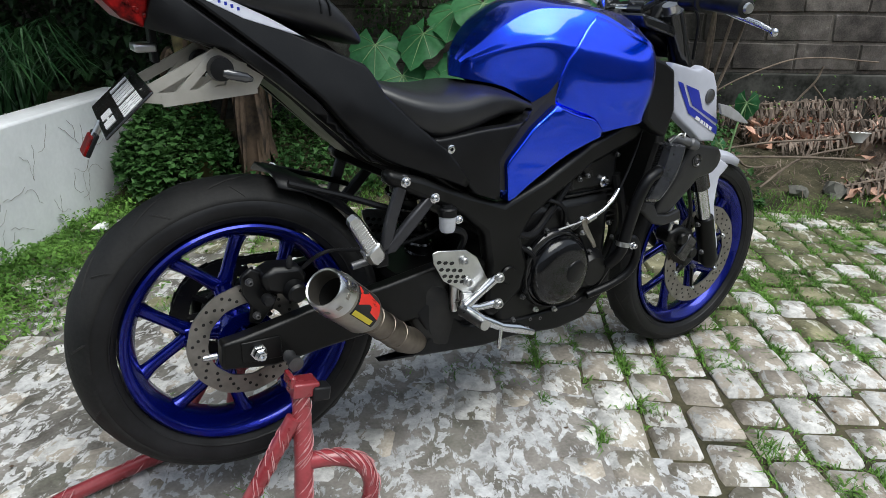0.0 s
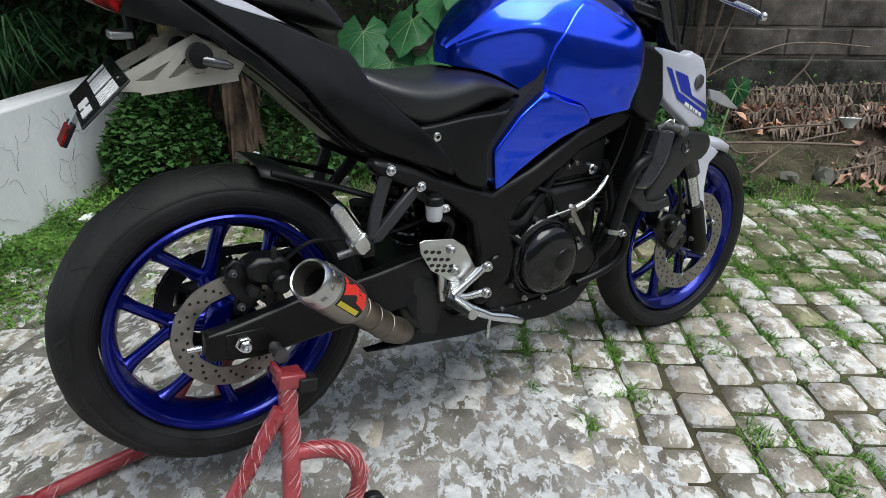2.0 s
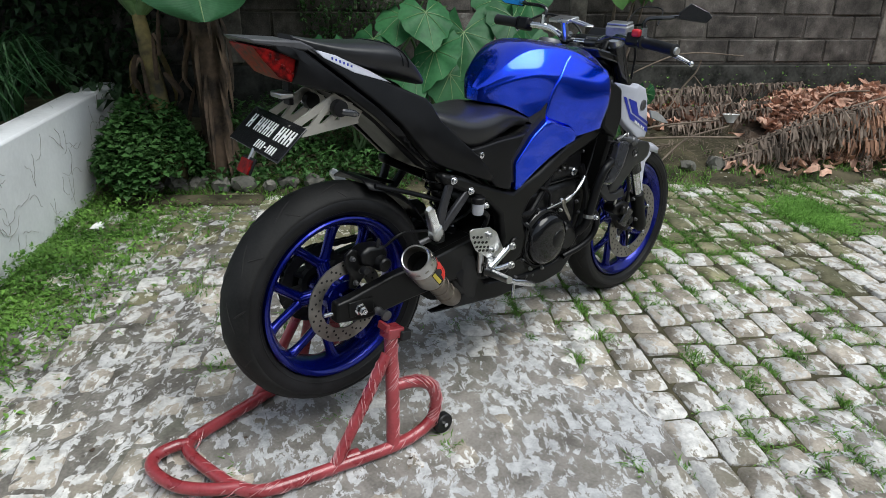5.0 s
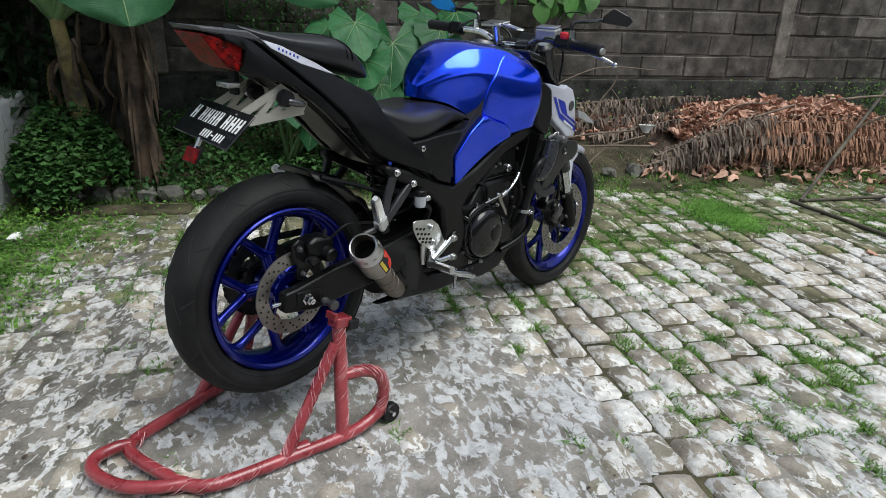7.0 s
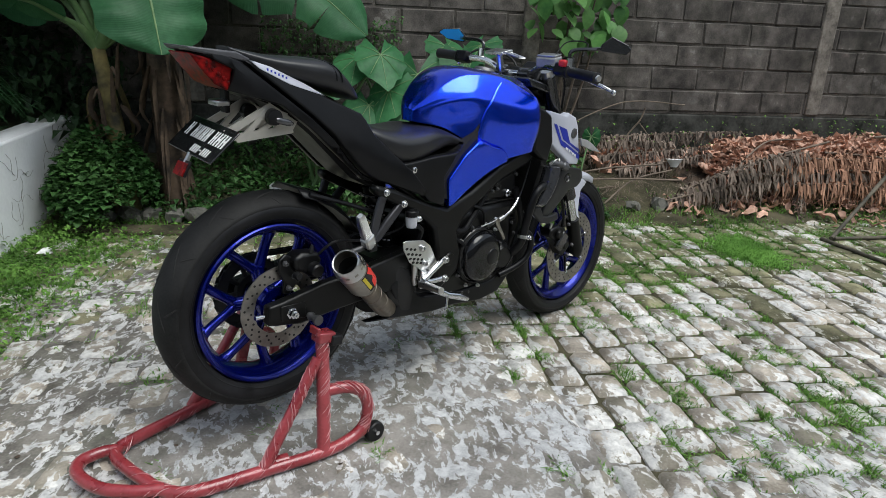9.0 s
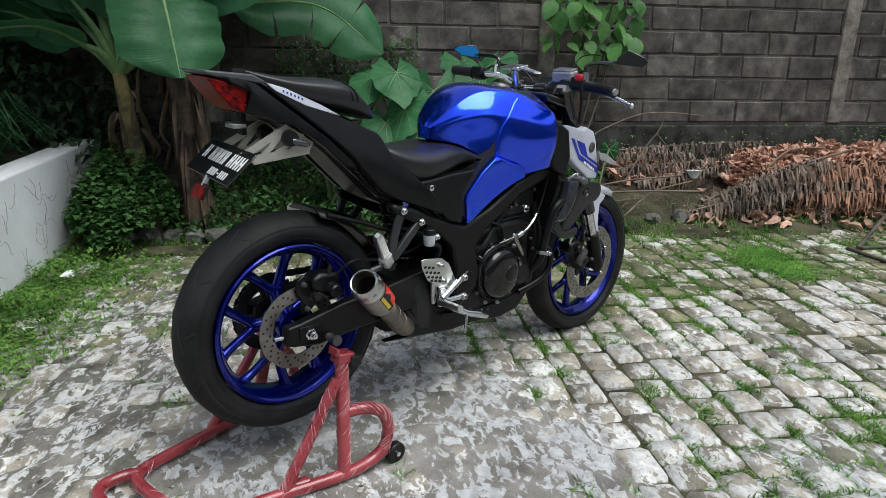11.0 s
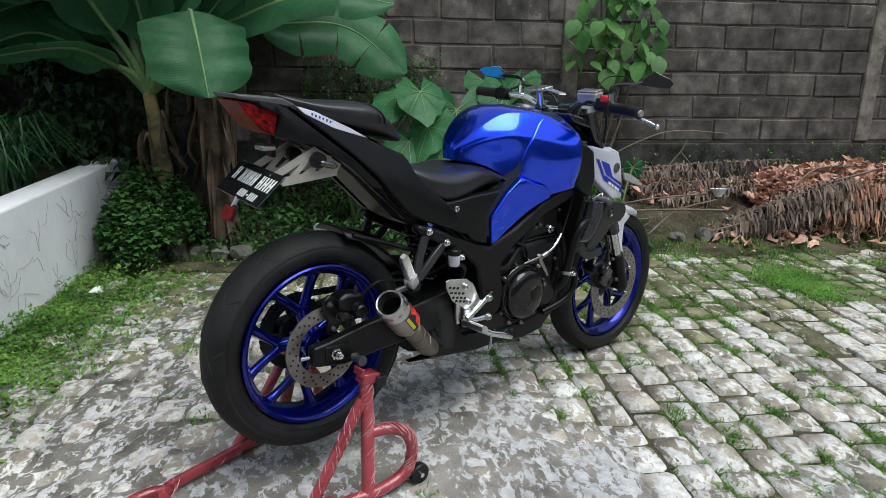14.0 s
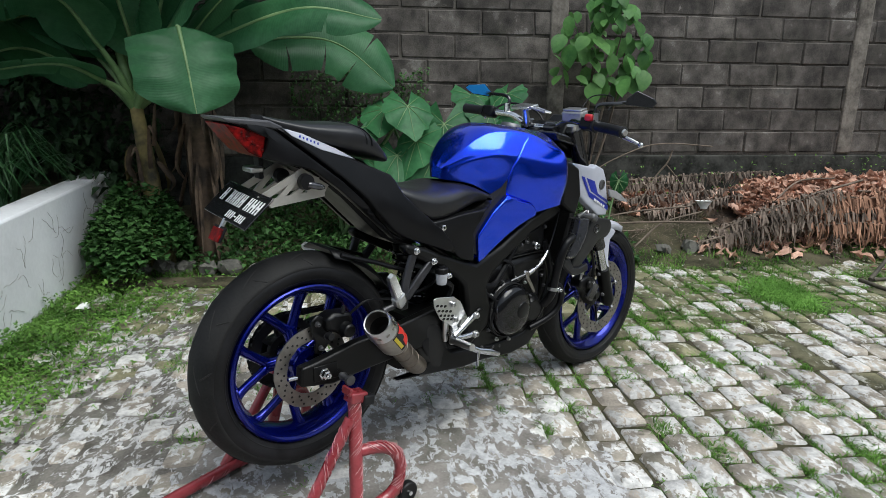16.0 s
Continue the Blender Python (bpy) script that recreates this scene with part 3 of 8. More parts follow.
disc(rear_rim, 0.075, 0.113, -0.072, 18)
part("disc_carrier", lathe([(0.03, -0.05), (0.05, -0.06), (0.056, -0.066), (0.056, -0.072), (0.03, -0.07), (0.03, -0.05)], 40), RIMBLUE, rear_rim, smooth=40)
disc(front_rim, 0.104, 0.15, -0.062, 24)
for k in range(6):
    a = k * math.pi / 3 + 0.3
    part("disc_arm", tube([(0.04 * math.cos(a), -0.05, 0.04 * math.sin(a)), (0.106 * math.cos(a + 0.1), -0.062, 0.106 * math.sin(a + 0.1))], [0.012, 0.007], 8, flat=0.5), FRAMEBLK, front_rim)
    bolt(front_rim, (0.106 * math.cos(a + 0.1), -0.064, 0.106 * math.sin(a + 0.1)), 0.006, 0.006)
part("axle_hub", lathe([(0, -0.085), (0.012, -0.085), (0.014, -0.08), (0.024, -0.078), (0.024, 0.078), (0.0, 0.08)], 24), FRAMEBLK, front_rim)


def sprocket():
    seg, verts, faces = 90, [], []
    for y in (0.072, 0.08):
        for k in range(seg):
            a = 2 * math.pi * k / seg
            r = 0.098 + (0.005 if k % 2 else -0.003)
            verts += [(0.075 * math.cos(a), y, 0.075 * math.sin(a)), (r * math.cos(a), y, r * math.sin(a))]
    for k in range(seg):
        a, b, o = 2 * k, 2 * ((k + 1) % seg), 2 * seg
        faces += [(a, b, b + 1, a + 1), (o + a, o + a + 1, o + b + 1, o + b), (a + 1, b + 1, o + b + 1, o + a + 1), (a, o + a, o + b, b)]
    g = [(verts, faces), lathe([(0.03, 0.07), (0.05, 0.066), (0.05, 0.082), (0.03, 0.082), (0.03, 0.07)], 40)]
    for k in range(10):
        a = 2 * math.pi * k / 10
        g.append(tube([(0.047 * math.cos(a), 0.076, 0.047 * math.sin(a)), (0.08 * math.cos(a), 0.076, 0.08 * math.sin(a))], 0.007, 6))
    part("sprocket", join(*g), SOOT, rear_rim, "black slotted rear sprocket", smooth=30)


sprocket()


def chain():
    pts = []
    for k in range(17):
        a = math.pi / 2 + math.pi * k / 16 - 0.08
        pts.append((0.103 * math.cos(a), 0.406 + 0.103 * math.sin(a)))
    pts = [(0.56, 0.475)] + pts + [(0.56, 0.4)]
    line, geo = [], ([], [])
    for (ax, az), (bx, bz) in zip(pts, pts[1:]):
        L = math.hypot(bx - ax, bz - az)
        for k in range(max(1, round(L / 0.0159))):
            t = k / max(1, round(L / 0.0159))
            line.append((ax + (bx - ax) * t, az + (bz - az) * t, math.atan2(bz - az, bx - ax)))
    for i, (x, z, a) in enumerate(line):
        w = 0.017 if i % 2 else 0.011
        for s in (-1, 1):
            geo = join(geo, moved(box(0.021, 0.002, 0.014), pose(x, 0.076 + s * w / 2, z) @ Matrix.Rotation(-a, 4, "Y")))
        geo = join(geo, moved(lathe([(0, -0.008), (0.005, -0.008), (0.005, 0.008), (0, 0.008)], 6), pose(x + 0.008 * math.cos(a), 0.076, z + 0.008 * math.sin(a))))
    c = P("chain", geo, SOOT, "oily black drive chain", smooth=0)


chain()

# swingarm
ARM = [(-0.062, 0.437), (-0.066, 0.385), (0.03, 0.365), (0.15, 0.374), (0.36, 0.382), (0.56, 0.4), (0.57, 0.47), (0.42, 0.495), (0.27, 0.475), (0.11, 0.462), (-0.024, 0.44)]
arm = P("swingarm", slab(ARM, -0.128, -0.095), FRAMEBLK, "black box-section swingarm", bevel=0.006)
part("left_beam", slab(ARM, 0.095, 0.125), FRAMEBLK, arm, bevel=0.006)
part("cross_brace", box(0.16, 0.2, 0.085, (0.38, 0, 0.435)), FRAMEBLK, arm, bevel=0.012)
part("axle_plate", slab([(-0.03, 0.432), (-0.03, 0.39), (0.045, 0.383), (0.045, 0.428)], -0.1315, -0.126), FRAMEBLK, arm, bevel=0.002)
part("axle_nut", moved(lathe([(0, 0), (0.016, 0), (0.016, 0.004), (0.0125, 0.005), (0.0125, 0.017), (0.01, 0.019), (0.008, 0.019), (0.008, 0.026), (0.004, 0.026), (0.004, 0.02), (0, 0.02)], 6, "z"), Matrix.Translation((0, -0.131, 0.408)) @ pose(0, 0, 0, 90)), CHROME, arm, "zinc axle nut", smooth=25)
part("adjuster_bolt", rod((-0.07, -0.112, 0.41), (-0.095, -0.112, 0.412), 0.006), CHROME, arm)
part("axle", rod((0, -0.1, 0.41), (0, 0.12, 0.41), 0.009), CHROME, arm)
for s in (-1, 1):
    part("stand_spool", moved(lathe([(0, 0), (0.008, 0), (0.008, 0.012), (0.0125, 0.014), (0.008, 0.03), (0.008, 0.036), (0.014, 0.04), (0.014, 0.05), (0, 0.05)], 20, "z"), Matrix.Translation((0.055, -0.125 if s < 0 else 0.125, 0.385)) @ pose(0, 0, 0, 90 * -s)), DARKALLOY, arm, smooth=30)
# rear caliper and its hose
cal = P("rear_caliper", slab([(0.024, 0.545), (0.05, 0.556), (0.098, 0.55), (0.112, 0.53), (0.104, 0.506), (0.066, 0.498), (0.03, 0.51)], -0.115, -0.06), ENGINE, "black rear brake caliper", bevel=0.009)
part("piston_cover", moved(lathe([(0, -0.04), (0.014, -0.04), (0.0185, -0.036), (0.0195, -0.024), (0.0215, -0.02), (0.0215, 0.02), (0, 0.02)], 24), pose(0.082, -0.1, 0.507)), ENGINE, cal, smooth=35)
part("caliper_bracket", slab([(-0.008, 0.542), (0.012, 0.556), (0.03, 0.545), (0.034, 0.51), (0.06, 0.49), (0.05, 0.472), (0.02, 0.44), (0.0, 0.448), (0.006, 0.48), (-0.006, 0.505)], -0.092, -0.08), ENGINE, cal, bevel=0.004)
part("slide_boot", moved(lathe([(0, -0.02), (0.009, -0.02), (0.011, -0.015), (0.009, -0.01), (0.011, -0.005), (0.009, 0.0), (0, 0.0)], 14), pose(0.03, -0.108, 0.5)), RUBBER, cal, smooth=50)
part("nipple_cap", tube([(0.078, -0.11, 0.553), (0.079, -0.112, 0.566), (0.08, -0.113, 0.574)], [0.006, 0.0055, 0.003], 10), RUBBER, cal, smooth=50)
for x, z in ((0.004, 0.535), (0.03, 0.494), (0.012, 0.466)):
    bolt(cal, (x, -0.1, z), 0.0055, 0.012, material=DARKALLOY)
part("brake_hose", tube(curve([(0.09, -0.1, 0.53), (0.14, -0.12, 0.57), (0.2, -0.12, 0.565), (0.28, -0.11, 0.55), (0.4, -0.1, 0.56), (0.42, -0.11, 0.6)], 6), 0.004, 8), BLACKPL, cal)

# frame
FRAME = [(0.27, 0.715), (0.348, 0.69), (0.447, 0.645), (0.55, 0.605), (0.66, 0.645), (0.787, 0.71), (0.9, 0.75), (1.02, 0.86), (1.06, 0.82), (0.93, 0.7), (0.80, 0.66), (0.70, 0.605), (0.63, 0.565), (0.60, 0.52), (0.625, 0.45), (0.61, 0.39), (0.53, 0.34), (0.505, 0.36), (0.515, 0.47), (0.5, 0.548), (0.441, 0.6), (0.27, 0.688)]
fr = P("main_frame", slab(FRAME, -0.145, -0.105), FRAMEBLK, "black steel main frame", bevel=0.011)
part("left_frame", slab(FRAME, 0.105, 0.145), FRAMEBLK, fr, bevel=0.011)
part("head_tube", rod((1.04, 0, 0.80), (0.985, 0, 0.96), 0.034), FRAMEBLK, fr)
part("cross_tube", rod((0.53, -0.11, 0.55), (0.53, 0.11, 0.55), 0.028), FRAMEBLK, fr)
part("pivot_cap", moved(lathe([(0, -0.004), (0.018, -0.004), (0.021, 0), (0.021, 0.01), (0, 0.01)], 24), pose(0.565, -0.148, 0.44)), FRAMEBLK, fr, smooth=35)
part("rear_rail", rod((0.2, -0.095, 0.83), (0.5, -0.115, 0.6), 0.013), FRAMEBLK, fr)
part("rear_rail", rod((0.2, 0.095, 0.83), (0.5, 0.115, 0.6), 0.013), FRAMEBLK, fr)
part("shock_absorber", rod((0.36, 0.0, 0.68), (0.44, 0.0, 0.44), 0.024), BLACKPL, fr)
part("shock_spring", tube([(0.365 + 0.065 * k / 80 + 0.034 * math.cos(k * 0.55) * 0.95, 0.034 * math.sin(k * 0.55), 0.665 - 0.2 * k / 80) for k in range(81)], 0.005, 6), GLOSSBLACK, fr)
# tank: the painted body, its shoulder shared by the flush side covers
TANK = [  # x, then half width and height at the base, the flute, the shoulder, the upper edge, and the crown's height
    (0.508, 0.02, 0.858, 0.022, 0.872, 0.022, 0.884, 0.016, 0.893, 0.896),
    (0.518, 0.042, 0.856, 0.045, 0.878, 0.045, 0.896, 0.036, 0.909, 0.913),
    (0.535, 0.061, 0.853, 0.064, 0.882, 0.065, 0.905, 0.053, 0.926, 0.932),
    (0.555, 0.07, 0.849, 0.075, 0.88, 0.08, 0.912, 0.063, 0.946, 0.953),
    (0.585, 0.08, 0.842, 0.086, 0.874, 0.103, 0.922, 0.073, 0.968, 0.978),
    (0.62, 0.098, 0.82, 0.102, 0.868, 0.126, 0.93, 0.082, 0.987, 1.0),
    (0.65, 0.124, 0.798, 0.126, 0.864, 0.141, 0.934, 0.092, 0.997, 1.014),
    (0.68, 0.146, 0.782, 0.148, 0.86, 0.148, 0.932, 0.103, 1.0, 1.018),
    (0.74, 0.15, 0.776, 0.16, 0.85, 0.158, 0.921, 0.12, 0.999, 1.014),
    (0.8, 0.165, 0.775, 0.18, 0.84, 0.176, 0.907, 0.142, 0.985, 1.006),
    (0.86, 0.176, 0.765, 0.196, 0.832, 0.195, 0.888, 0.174, 0.946, 0.992),
    (0.906, 0.18, 0.757, 0.204, 0.83, 0.205, 0.875, 0.199, 0.922, 0.983),
    (0.93, 0.15, 0.757, 0.165, 0.82, 0.165, 0.86, 0.15, 0.9, 0.964),
    (0.985, 0.13, 0.75, 0.14, 0.81, 0.14, 0.85, 0.12, 0.9, 0.938)]


def eased(rows, passes):
    """The same rows with their kinks along x eased."""
    a = np.array(rows)
    for _ in range(passes):
        a[1:-1, 1:] = 0.25 * a[:-2, 1:] + 0.5 * a[1:-1, 1:] + 0.25 * a[2:, 1:]
    return a


TANK_X = [0.508, 0.511, 0.516] + [0.522 + 0.0089 * k for k in range(53)]
TANK_ROWS = eased([[x] + [float(np.interp(x, [r[0] for r in TANK], [r[k] for r in TANK])) for k in range(1, 10)] for x in TANK_X], 5)


def tank_row(x):
    return [float(np.interp(x, TANK_ROWS[:, 0], TANK_ROWS[:, k])) for k in range(10)]


def tank_side(x, z):
    """Half width of the tank at a height: upright side, shoulder crease, slope up to the flat top."""
    r = tank_row(x)
    zs, ws = (r[2], r[4], r[6], r[8], r[9] + 0.02), (r[1], r[3], r[5], r[7], 0.0)
    return sum(float(np.interp(z + d, zs, ws)) for d in (-0.018, -0.012, -0.006, 0, 0.006, 0.012, 0.018)) / 7 - 0.001


def tank():
    verts, faces = [], []
    rows = [tuple(float(q) for q in r) for r in TANK_ROWS]
    for r in rows:
        x, sh, up, top = r[0], Vector((r[5], r[6])), Vector((r[7], r[8])), Vector((r[7] * 0.5, r[9] - 0.003))
        half = [(r[1], r[2]), (r[3], r[4]), sh.lerp(Vector((r[3], r[4])), 0.16), sh.lerp(up, 0.16), sh.lerp(up, 0.5) + Vector((0.003, 0)), sh.lerp(up, 0.86), up.lerp(top, 0.14), tuple(top), (0, r[9])]
        line = curve([Vector((y, z, 0)) for y, z in half], 5)
        left = [(x, -q.x, q.y) for q in line]
        ring = left + [(x, -y, z) for x, y, z in reversed(left[:-1])]
        verts += ring
    m = len(ring)
    for i in range(len(rows) - 1):
        faces += [(i * m + j, i * m + j + 1, (i + 1) * m + j + 1, (i + 1) * m + j) for j in range(m - 1)]
    faces += [tuple(range(m)), tuple(reversed(range((len(rows) - 1) * m, len(rows) * m)))]
    t = P("fuel_tank", (verts, faces), PAINT, "gloss metallic blue fuel tank", smooth=60)
    part("filler_cap", lathe([(0, 0.012), (0.03, 0.012), (0.034, 0.008), (0.036, 0), (0, 0)], 32, "z"), DARKALLOY, t, "locking filler cap", matrix=pose(0.84, 0, 0.996, 0, 14), smooth=35)


tank()
P("airbox", slab([(0.46, 0.67), (0.55, 0.635), (0.8, 0.73), (0.92, 0.765), (0.92, 0.87), (0.7, 0.9), (0.66, 0.83), (0.58, 0.765), (0.5, 0.74)], -0.142, 0.142), SOOT, "black airbox under the tank")
COVER = [(0.806, 0.998), (0.781, 0.99), (0.746, 0.962), (0.714, 0.929), (0.691, 0.9), (0.68, 0.87), (0.675, 0.845), (0.668, 0.809), (0.72, 0.789), (0.76, 0.775), (0.776, 0.764), (0.794, 0.738), (0.84, 0.745), (0.9, 0.752), (0.914, 0.762), (0.916, 0.83), (0.915, 0.88), (0.91, 0.922), (0.893, 0.955), (0.85, 0.988)]
WING = [(0.663, 0.807), (0.603, 0.764), (0.548, 0.704), (0.543, 0.694), (0.55, 0.617), (0.557, 0.61), (0.603, 0.643), (0.66, 0.678), (0.71, 0.705), (0.75, 0.72), (0.79, 0.734), (0.773, 0.763), (0.757, 0.7735), (0.718, 0.784)]
for s in (-1, 1):
    P("tank_cover", shell(COVER, lambda x, z: tank_side(x, z) + 0.006, 0.012, 0.004, 0.01, s), PAINT, "gloss metallic blue tank side cover", smooth=70)
    P("side_wing", shell(WING, lambda x, z: 0.152 + 0.1 * (x - 0.54) + 0.02 * (z - 0.62) - 0.004 * math.sin(min(1, max(0, (0.79 - x) / 0.24)) * math.pi), 0.03, 0.005, 0.014, s), PAINT, "gloss metallic blue pointed lower side panel", smooth=70)
    P("air_duct", slab([(0.9, 0.9), (0.95, 0.885), (0.985, 0.865), (1.002, 0.775), (0.98, 0.71), (0.93, 0.735), (0.902, 0.757)], s * 0.14, s * 0.188), BLACKPL, bevel=0.008)
# seats and rear bodywork
P("rider_seat", lofted(smooth_rows([(0.255, 0.845, 0.882, 0.07), (0.285, 0.80, 0.874, 0.105), (0.34, 0.762, 0.857, 0.128), (0.40, 0.744, 0.846, 0.138), (0.46, 0.752, 0.844, 0.136), (0.52, 0.768, 0.848, 0.128), (0.57, 0.78, 0.84, 0.12), (0.62, 0.782, 0.818, 0.121), (0.65, 0.784, 0.8, 0.12)], 5), 48, 0.62), VINYL, "black vinyl rider seat", smooth=180)
SIDE = [(0.365, 0.762), (0.42, 0.765), (0.483, 0.772), (0.56, 0.775), (0.592, 0.78), (0.608, 0.803), (0.57, 0.762), (0.526, 0.708), (0.53, 0.618), (0.47, 0.64), (0.455, 0.655), (0.43, 0.69)]
UPPER = [(0.25, 0.905), (0.262, 0.89), (0.285, 0.848), (0.35, 0.785), (0.40, 0.742), (0.45, 0.672), (0.44, 0.662), (0.36, 0.695), (0.29, 0.722), (0.25, 0.748), (0.205, 0.796), (0.16, 0.852), (0.1, 0.908), (0.04, 0.957), (-0.07, 1.045), (0.004, 1.026), (0.136, 0.956)]
LOWER = [(-0.072, 1.038), (0.036, 0.951), (0.096, 0.902), (0.156, 0.845), (0.2, 0.789), (0.246, 0.742), (0.285, 0.717), (0.25, 0.728), (0.185, 0.79), (0.09, 0.878), (0.02, 0.935), (-0.105, 0.973), (-0.09, 1.02), (-0.185, 1.064), (-0.12, 1.058)]
def tail_side(x, z):
    mid = 1.02 - 0.6 * (x + 0.1)
    return 0.066 + 0.16 * (x + 0.15) - 0.28 * max(0, z - mid) - 0.3 * max(0, mid - z - 0.03)


for s in (-1, 1):
    sc = P("side_cover", shell(SIDE, lambda x, z: 0.146 + 0.06 * max(0, x - 0.4) - 0.12 * max(0, z - 0.74), 0.02, 0.006, 0.02, s), BLACKPL, "matt black side cover", smooth=180)
    if s < 0:
        bolt(sc, (0.407, -0.142, 0.742), 0.009, 0.008)
    P("tail_fairing", shell(UPPER, tail_side, 0.02, 0.006, 0.024, s), BLACKPL, "matt black tail fairing", smooth=180)
    P("tail_lower_panel", shell(LOWER, lambda x, z: tail_side(x, z) - 0.003, 0.015, 0.005, 0.024, s), BLACKPL, "matt black lower tail panel", smooth=180)
    strip = P("decal_strip", shell([(-0.055, 1.043), (0.0, 1.026), (0.086, 0.986), (0.145, 0.953), (0.044, 0.985), (-0.03, 1.022)], lambda x, z: tail_side(x, z) + 0.0015, 0.003, 0.0015, 0.02, s), SILVER, "silver tail decal")
    for k in range(6):
        x = -0.01 + 0.0095 * k
        part("letter_bar", box(0.0042, 0.0012, 0.0055, (x, s * (tail_side(x, 1.016 - 0.42 * x) + 0.002), 1.016 - 0.42 * x)), BLUEINK, strip)
P("tail_core", slab([(-0.185, 1.062), (-0.08, 1.052), (0.0, 1.03), (0.2, 0.94), (0.25, 0.9), (0.29, 0.82), (0.1, 0.91), (-0.09, 0.985)], -0.05, 0.05), BLACKPL, bevel=0.006)
P("tail_top", slab([(-0.2, 1.072), (-0.08, 1.06), (-0.045, 1.043), (-0.055, 1.036), (-0.19, 1.061)], -0.062, 0.062), TAILGREY, "dark grey tail tip cover, lightened for its top sheen", bevel=0.004)
pil = P("pillion_seat", lofted(smooth_rows([(-0.085, 1.058, 1.071, 0.028), (-0.05, 1.034, 1.063, 0.055), (0.02, 1.006, 1.051, 0.078), (0.1, 0.98, 1.046, 0.095), (0.155, 0.962, 1.041, 0.103), (0.195, 0.95, 1.018, 0.103), (0.228, 0.94, 0.985, 0.096), (0.25, 0.935, 0.957, 0.085)], 5), 40, 0.6), VINYL, "black vinyl pillion seat with stitched band", smooth=180)
for x, hi, lo, w in ((0.15, 1.0415, 0.963, 0.1035), (0.166, 1.037, 0.959, 0.104)):
    part("seam", tube([(x + 0.02 * abs(math.cos(a)) ** 2, w * 1.015 * math.copysign(abs(math.cos(a)) ** 0.6, math.cos(a)), (hi + lo) / 2 + 0.002 + (hi - lo) / 2 * abs(math.sin(a)) ** 0.6 - 0.012 * abs(math.cos(a)) ** 2) for a in [math.pi * k / 20 for k in range(21)]], 0.002, 5), BLACKPL, pil)
tl = P("tail_light", slab([(-0.192, 1.058), (-0.088, 1.03), (-0.103, 0.972), (-0.135, 0.988), (-0.165, 1.022)], -0.057, 0.057), REDLENS, "red faceted tail light", bevel=0.004)
for k in range(5):
    for j in range(2):
        x = -0.165 + 0.013 * k + 0.016 * j
        part("lens_rib", box(0.008, 0.117, 0.008, (x + 0.012, 0, 1.034 - 0.011 * k - 0.014 * j)), REDLENS, tl, bevel=0.002)
P("undertray", slab([(-0.095, 0.975), (0.03, 0.925), (0.12, 0.85), (0.2, 0.77), (0.25, 0.722), (0.31, 0.69), (0.37, 0.675), (0.33, 0.75), (0.1, 0.92)], -0.06, 0.06), BLACKPL, "black undertray", bevel=0.012)
# plate carrier
for s in (-1, 1):
    bars = []
    for a, b, r in (((0.066, 0.883), (-0.005, 0.93), 0.011), ((-0.005, 0.93), (-0.118, 0.875), 0.0085), ((-0.118, 0.869), (-0.07, 0.862), 0.009), ((-0.09, 0.862), (0.058, 0.873), 0.0105), ((-0.07, 0.866), (-0.012, 0.922), 0.007), ((-0.03, 0.873), (0.03, 0.908), 0.006), ((0.02, 0.875), (0.035, 0.913), 0.012)):
        d = Vector((b[0] - a[0], 0, b[1] - a[1]))
        L = d.length
        ang = math.atan2(d.z, d.x)
        bars.append(moved(box(L + r * 0.7, 0.005 + 0.0007 * len(bars), r * 2), pose((a[0] + b[0]) / 2, s * 0.062, (a[1] + b[1]) / 2) @ Matrix.Rotation(-ang, 4, "Y")))
    stay = P("plate_carrier", join(*bars), STAYGREY, "cut-out grey alloy plate carrier", smooth=0)
    ind = part("indicator", moved(lofted([(-0.02, -0.006, 0.006, 0.006), (-0.014, -0.0085, 0.0085, 0.009), (0.018, -0.0085, 0.0085, 0.009), (0.03, -0.004, 0.004, 0.004)], 16, 0.8), pose(0.02, s * 0.085, 0.897, 0, 15)), SMOKE, stay, "smoked indicator lamp", smooth=50)
    part("indicator_body", moved(lathe([(0, -0.03), (0.019, -0.028), (0.021, -0.012), (0.014, 0.0), (0, 0)], 20), pose(0.0, s * 0.06, 0.908)), BLACKPL, stay, smooth=40)
P("plate_lamp", box(0.035, 0.05, 0.014, (-0.1, 0, 0.94)), ALLOY, "small plate lamp", bevel=0.004)
P("lamp_arm", box(0.012, 0.03, 0.09, (-0.085, 0, 0.96)), BLACKPL, bevel=0.003)
PL = Matrix.Translation((-0.147, 0, 0.857)) @ Matrix(((0, 0.745, -0.667, 0), (-1, 0, 0, 0), (0, 0.667, 0.745, 0), (0, 0, 0, 1))) @ Matrix.Rotation(-0.065, 4, "Z")
plate = P("number_plate", moved(box(0.245, 0.1, 0.004), PL), GLOSSBLACK, "black number plate with white marks", bevel=0.002)
for x, w in ((-0.086, 0.019), (-0.05, 0.017), (-0.028, 0.017), (-0.006, 0.017), (0.016, 0.017), (0.051, 0.018), (0.076, 0.023), (0.102, 0.022)):
    for dx in (-0.3, 0.3):
        part("mark_bar", moved(box(w * 0.26, 0.038, 0.001, (x + dx * w, 0.012, 0.0027)), PL), WHITEINK, plate)
    part("mark_bar", moved(box(w * 0.34, 0.007, 0.001, (x, 0.012, 0.0027)), PL), WHITEINK, plate)
for x in (0.002, 0.022, 0.058, 0.078):
    for dx in (-0.005, 0.005):
        part("mark_bar", moved(box(0.0042, 0.02, 0.001, (x + dx, -0.031, 0.0027)), PL), WHITEINK, plate)
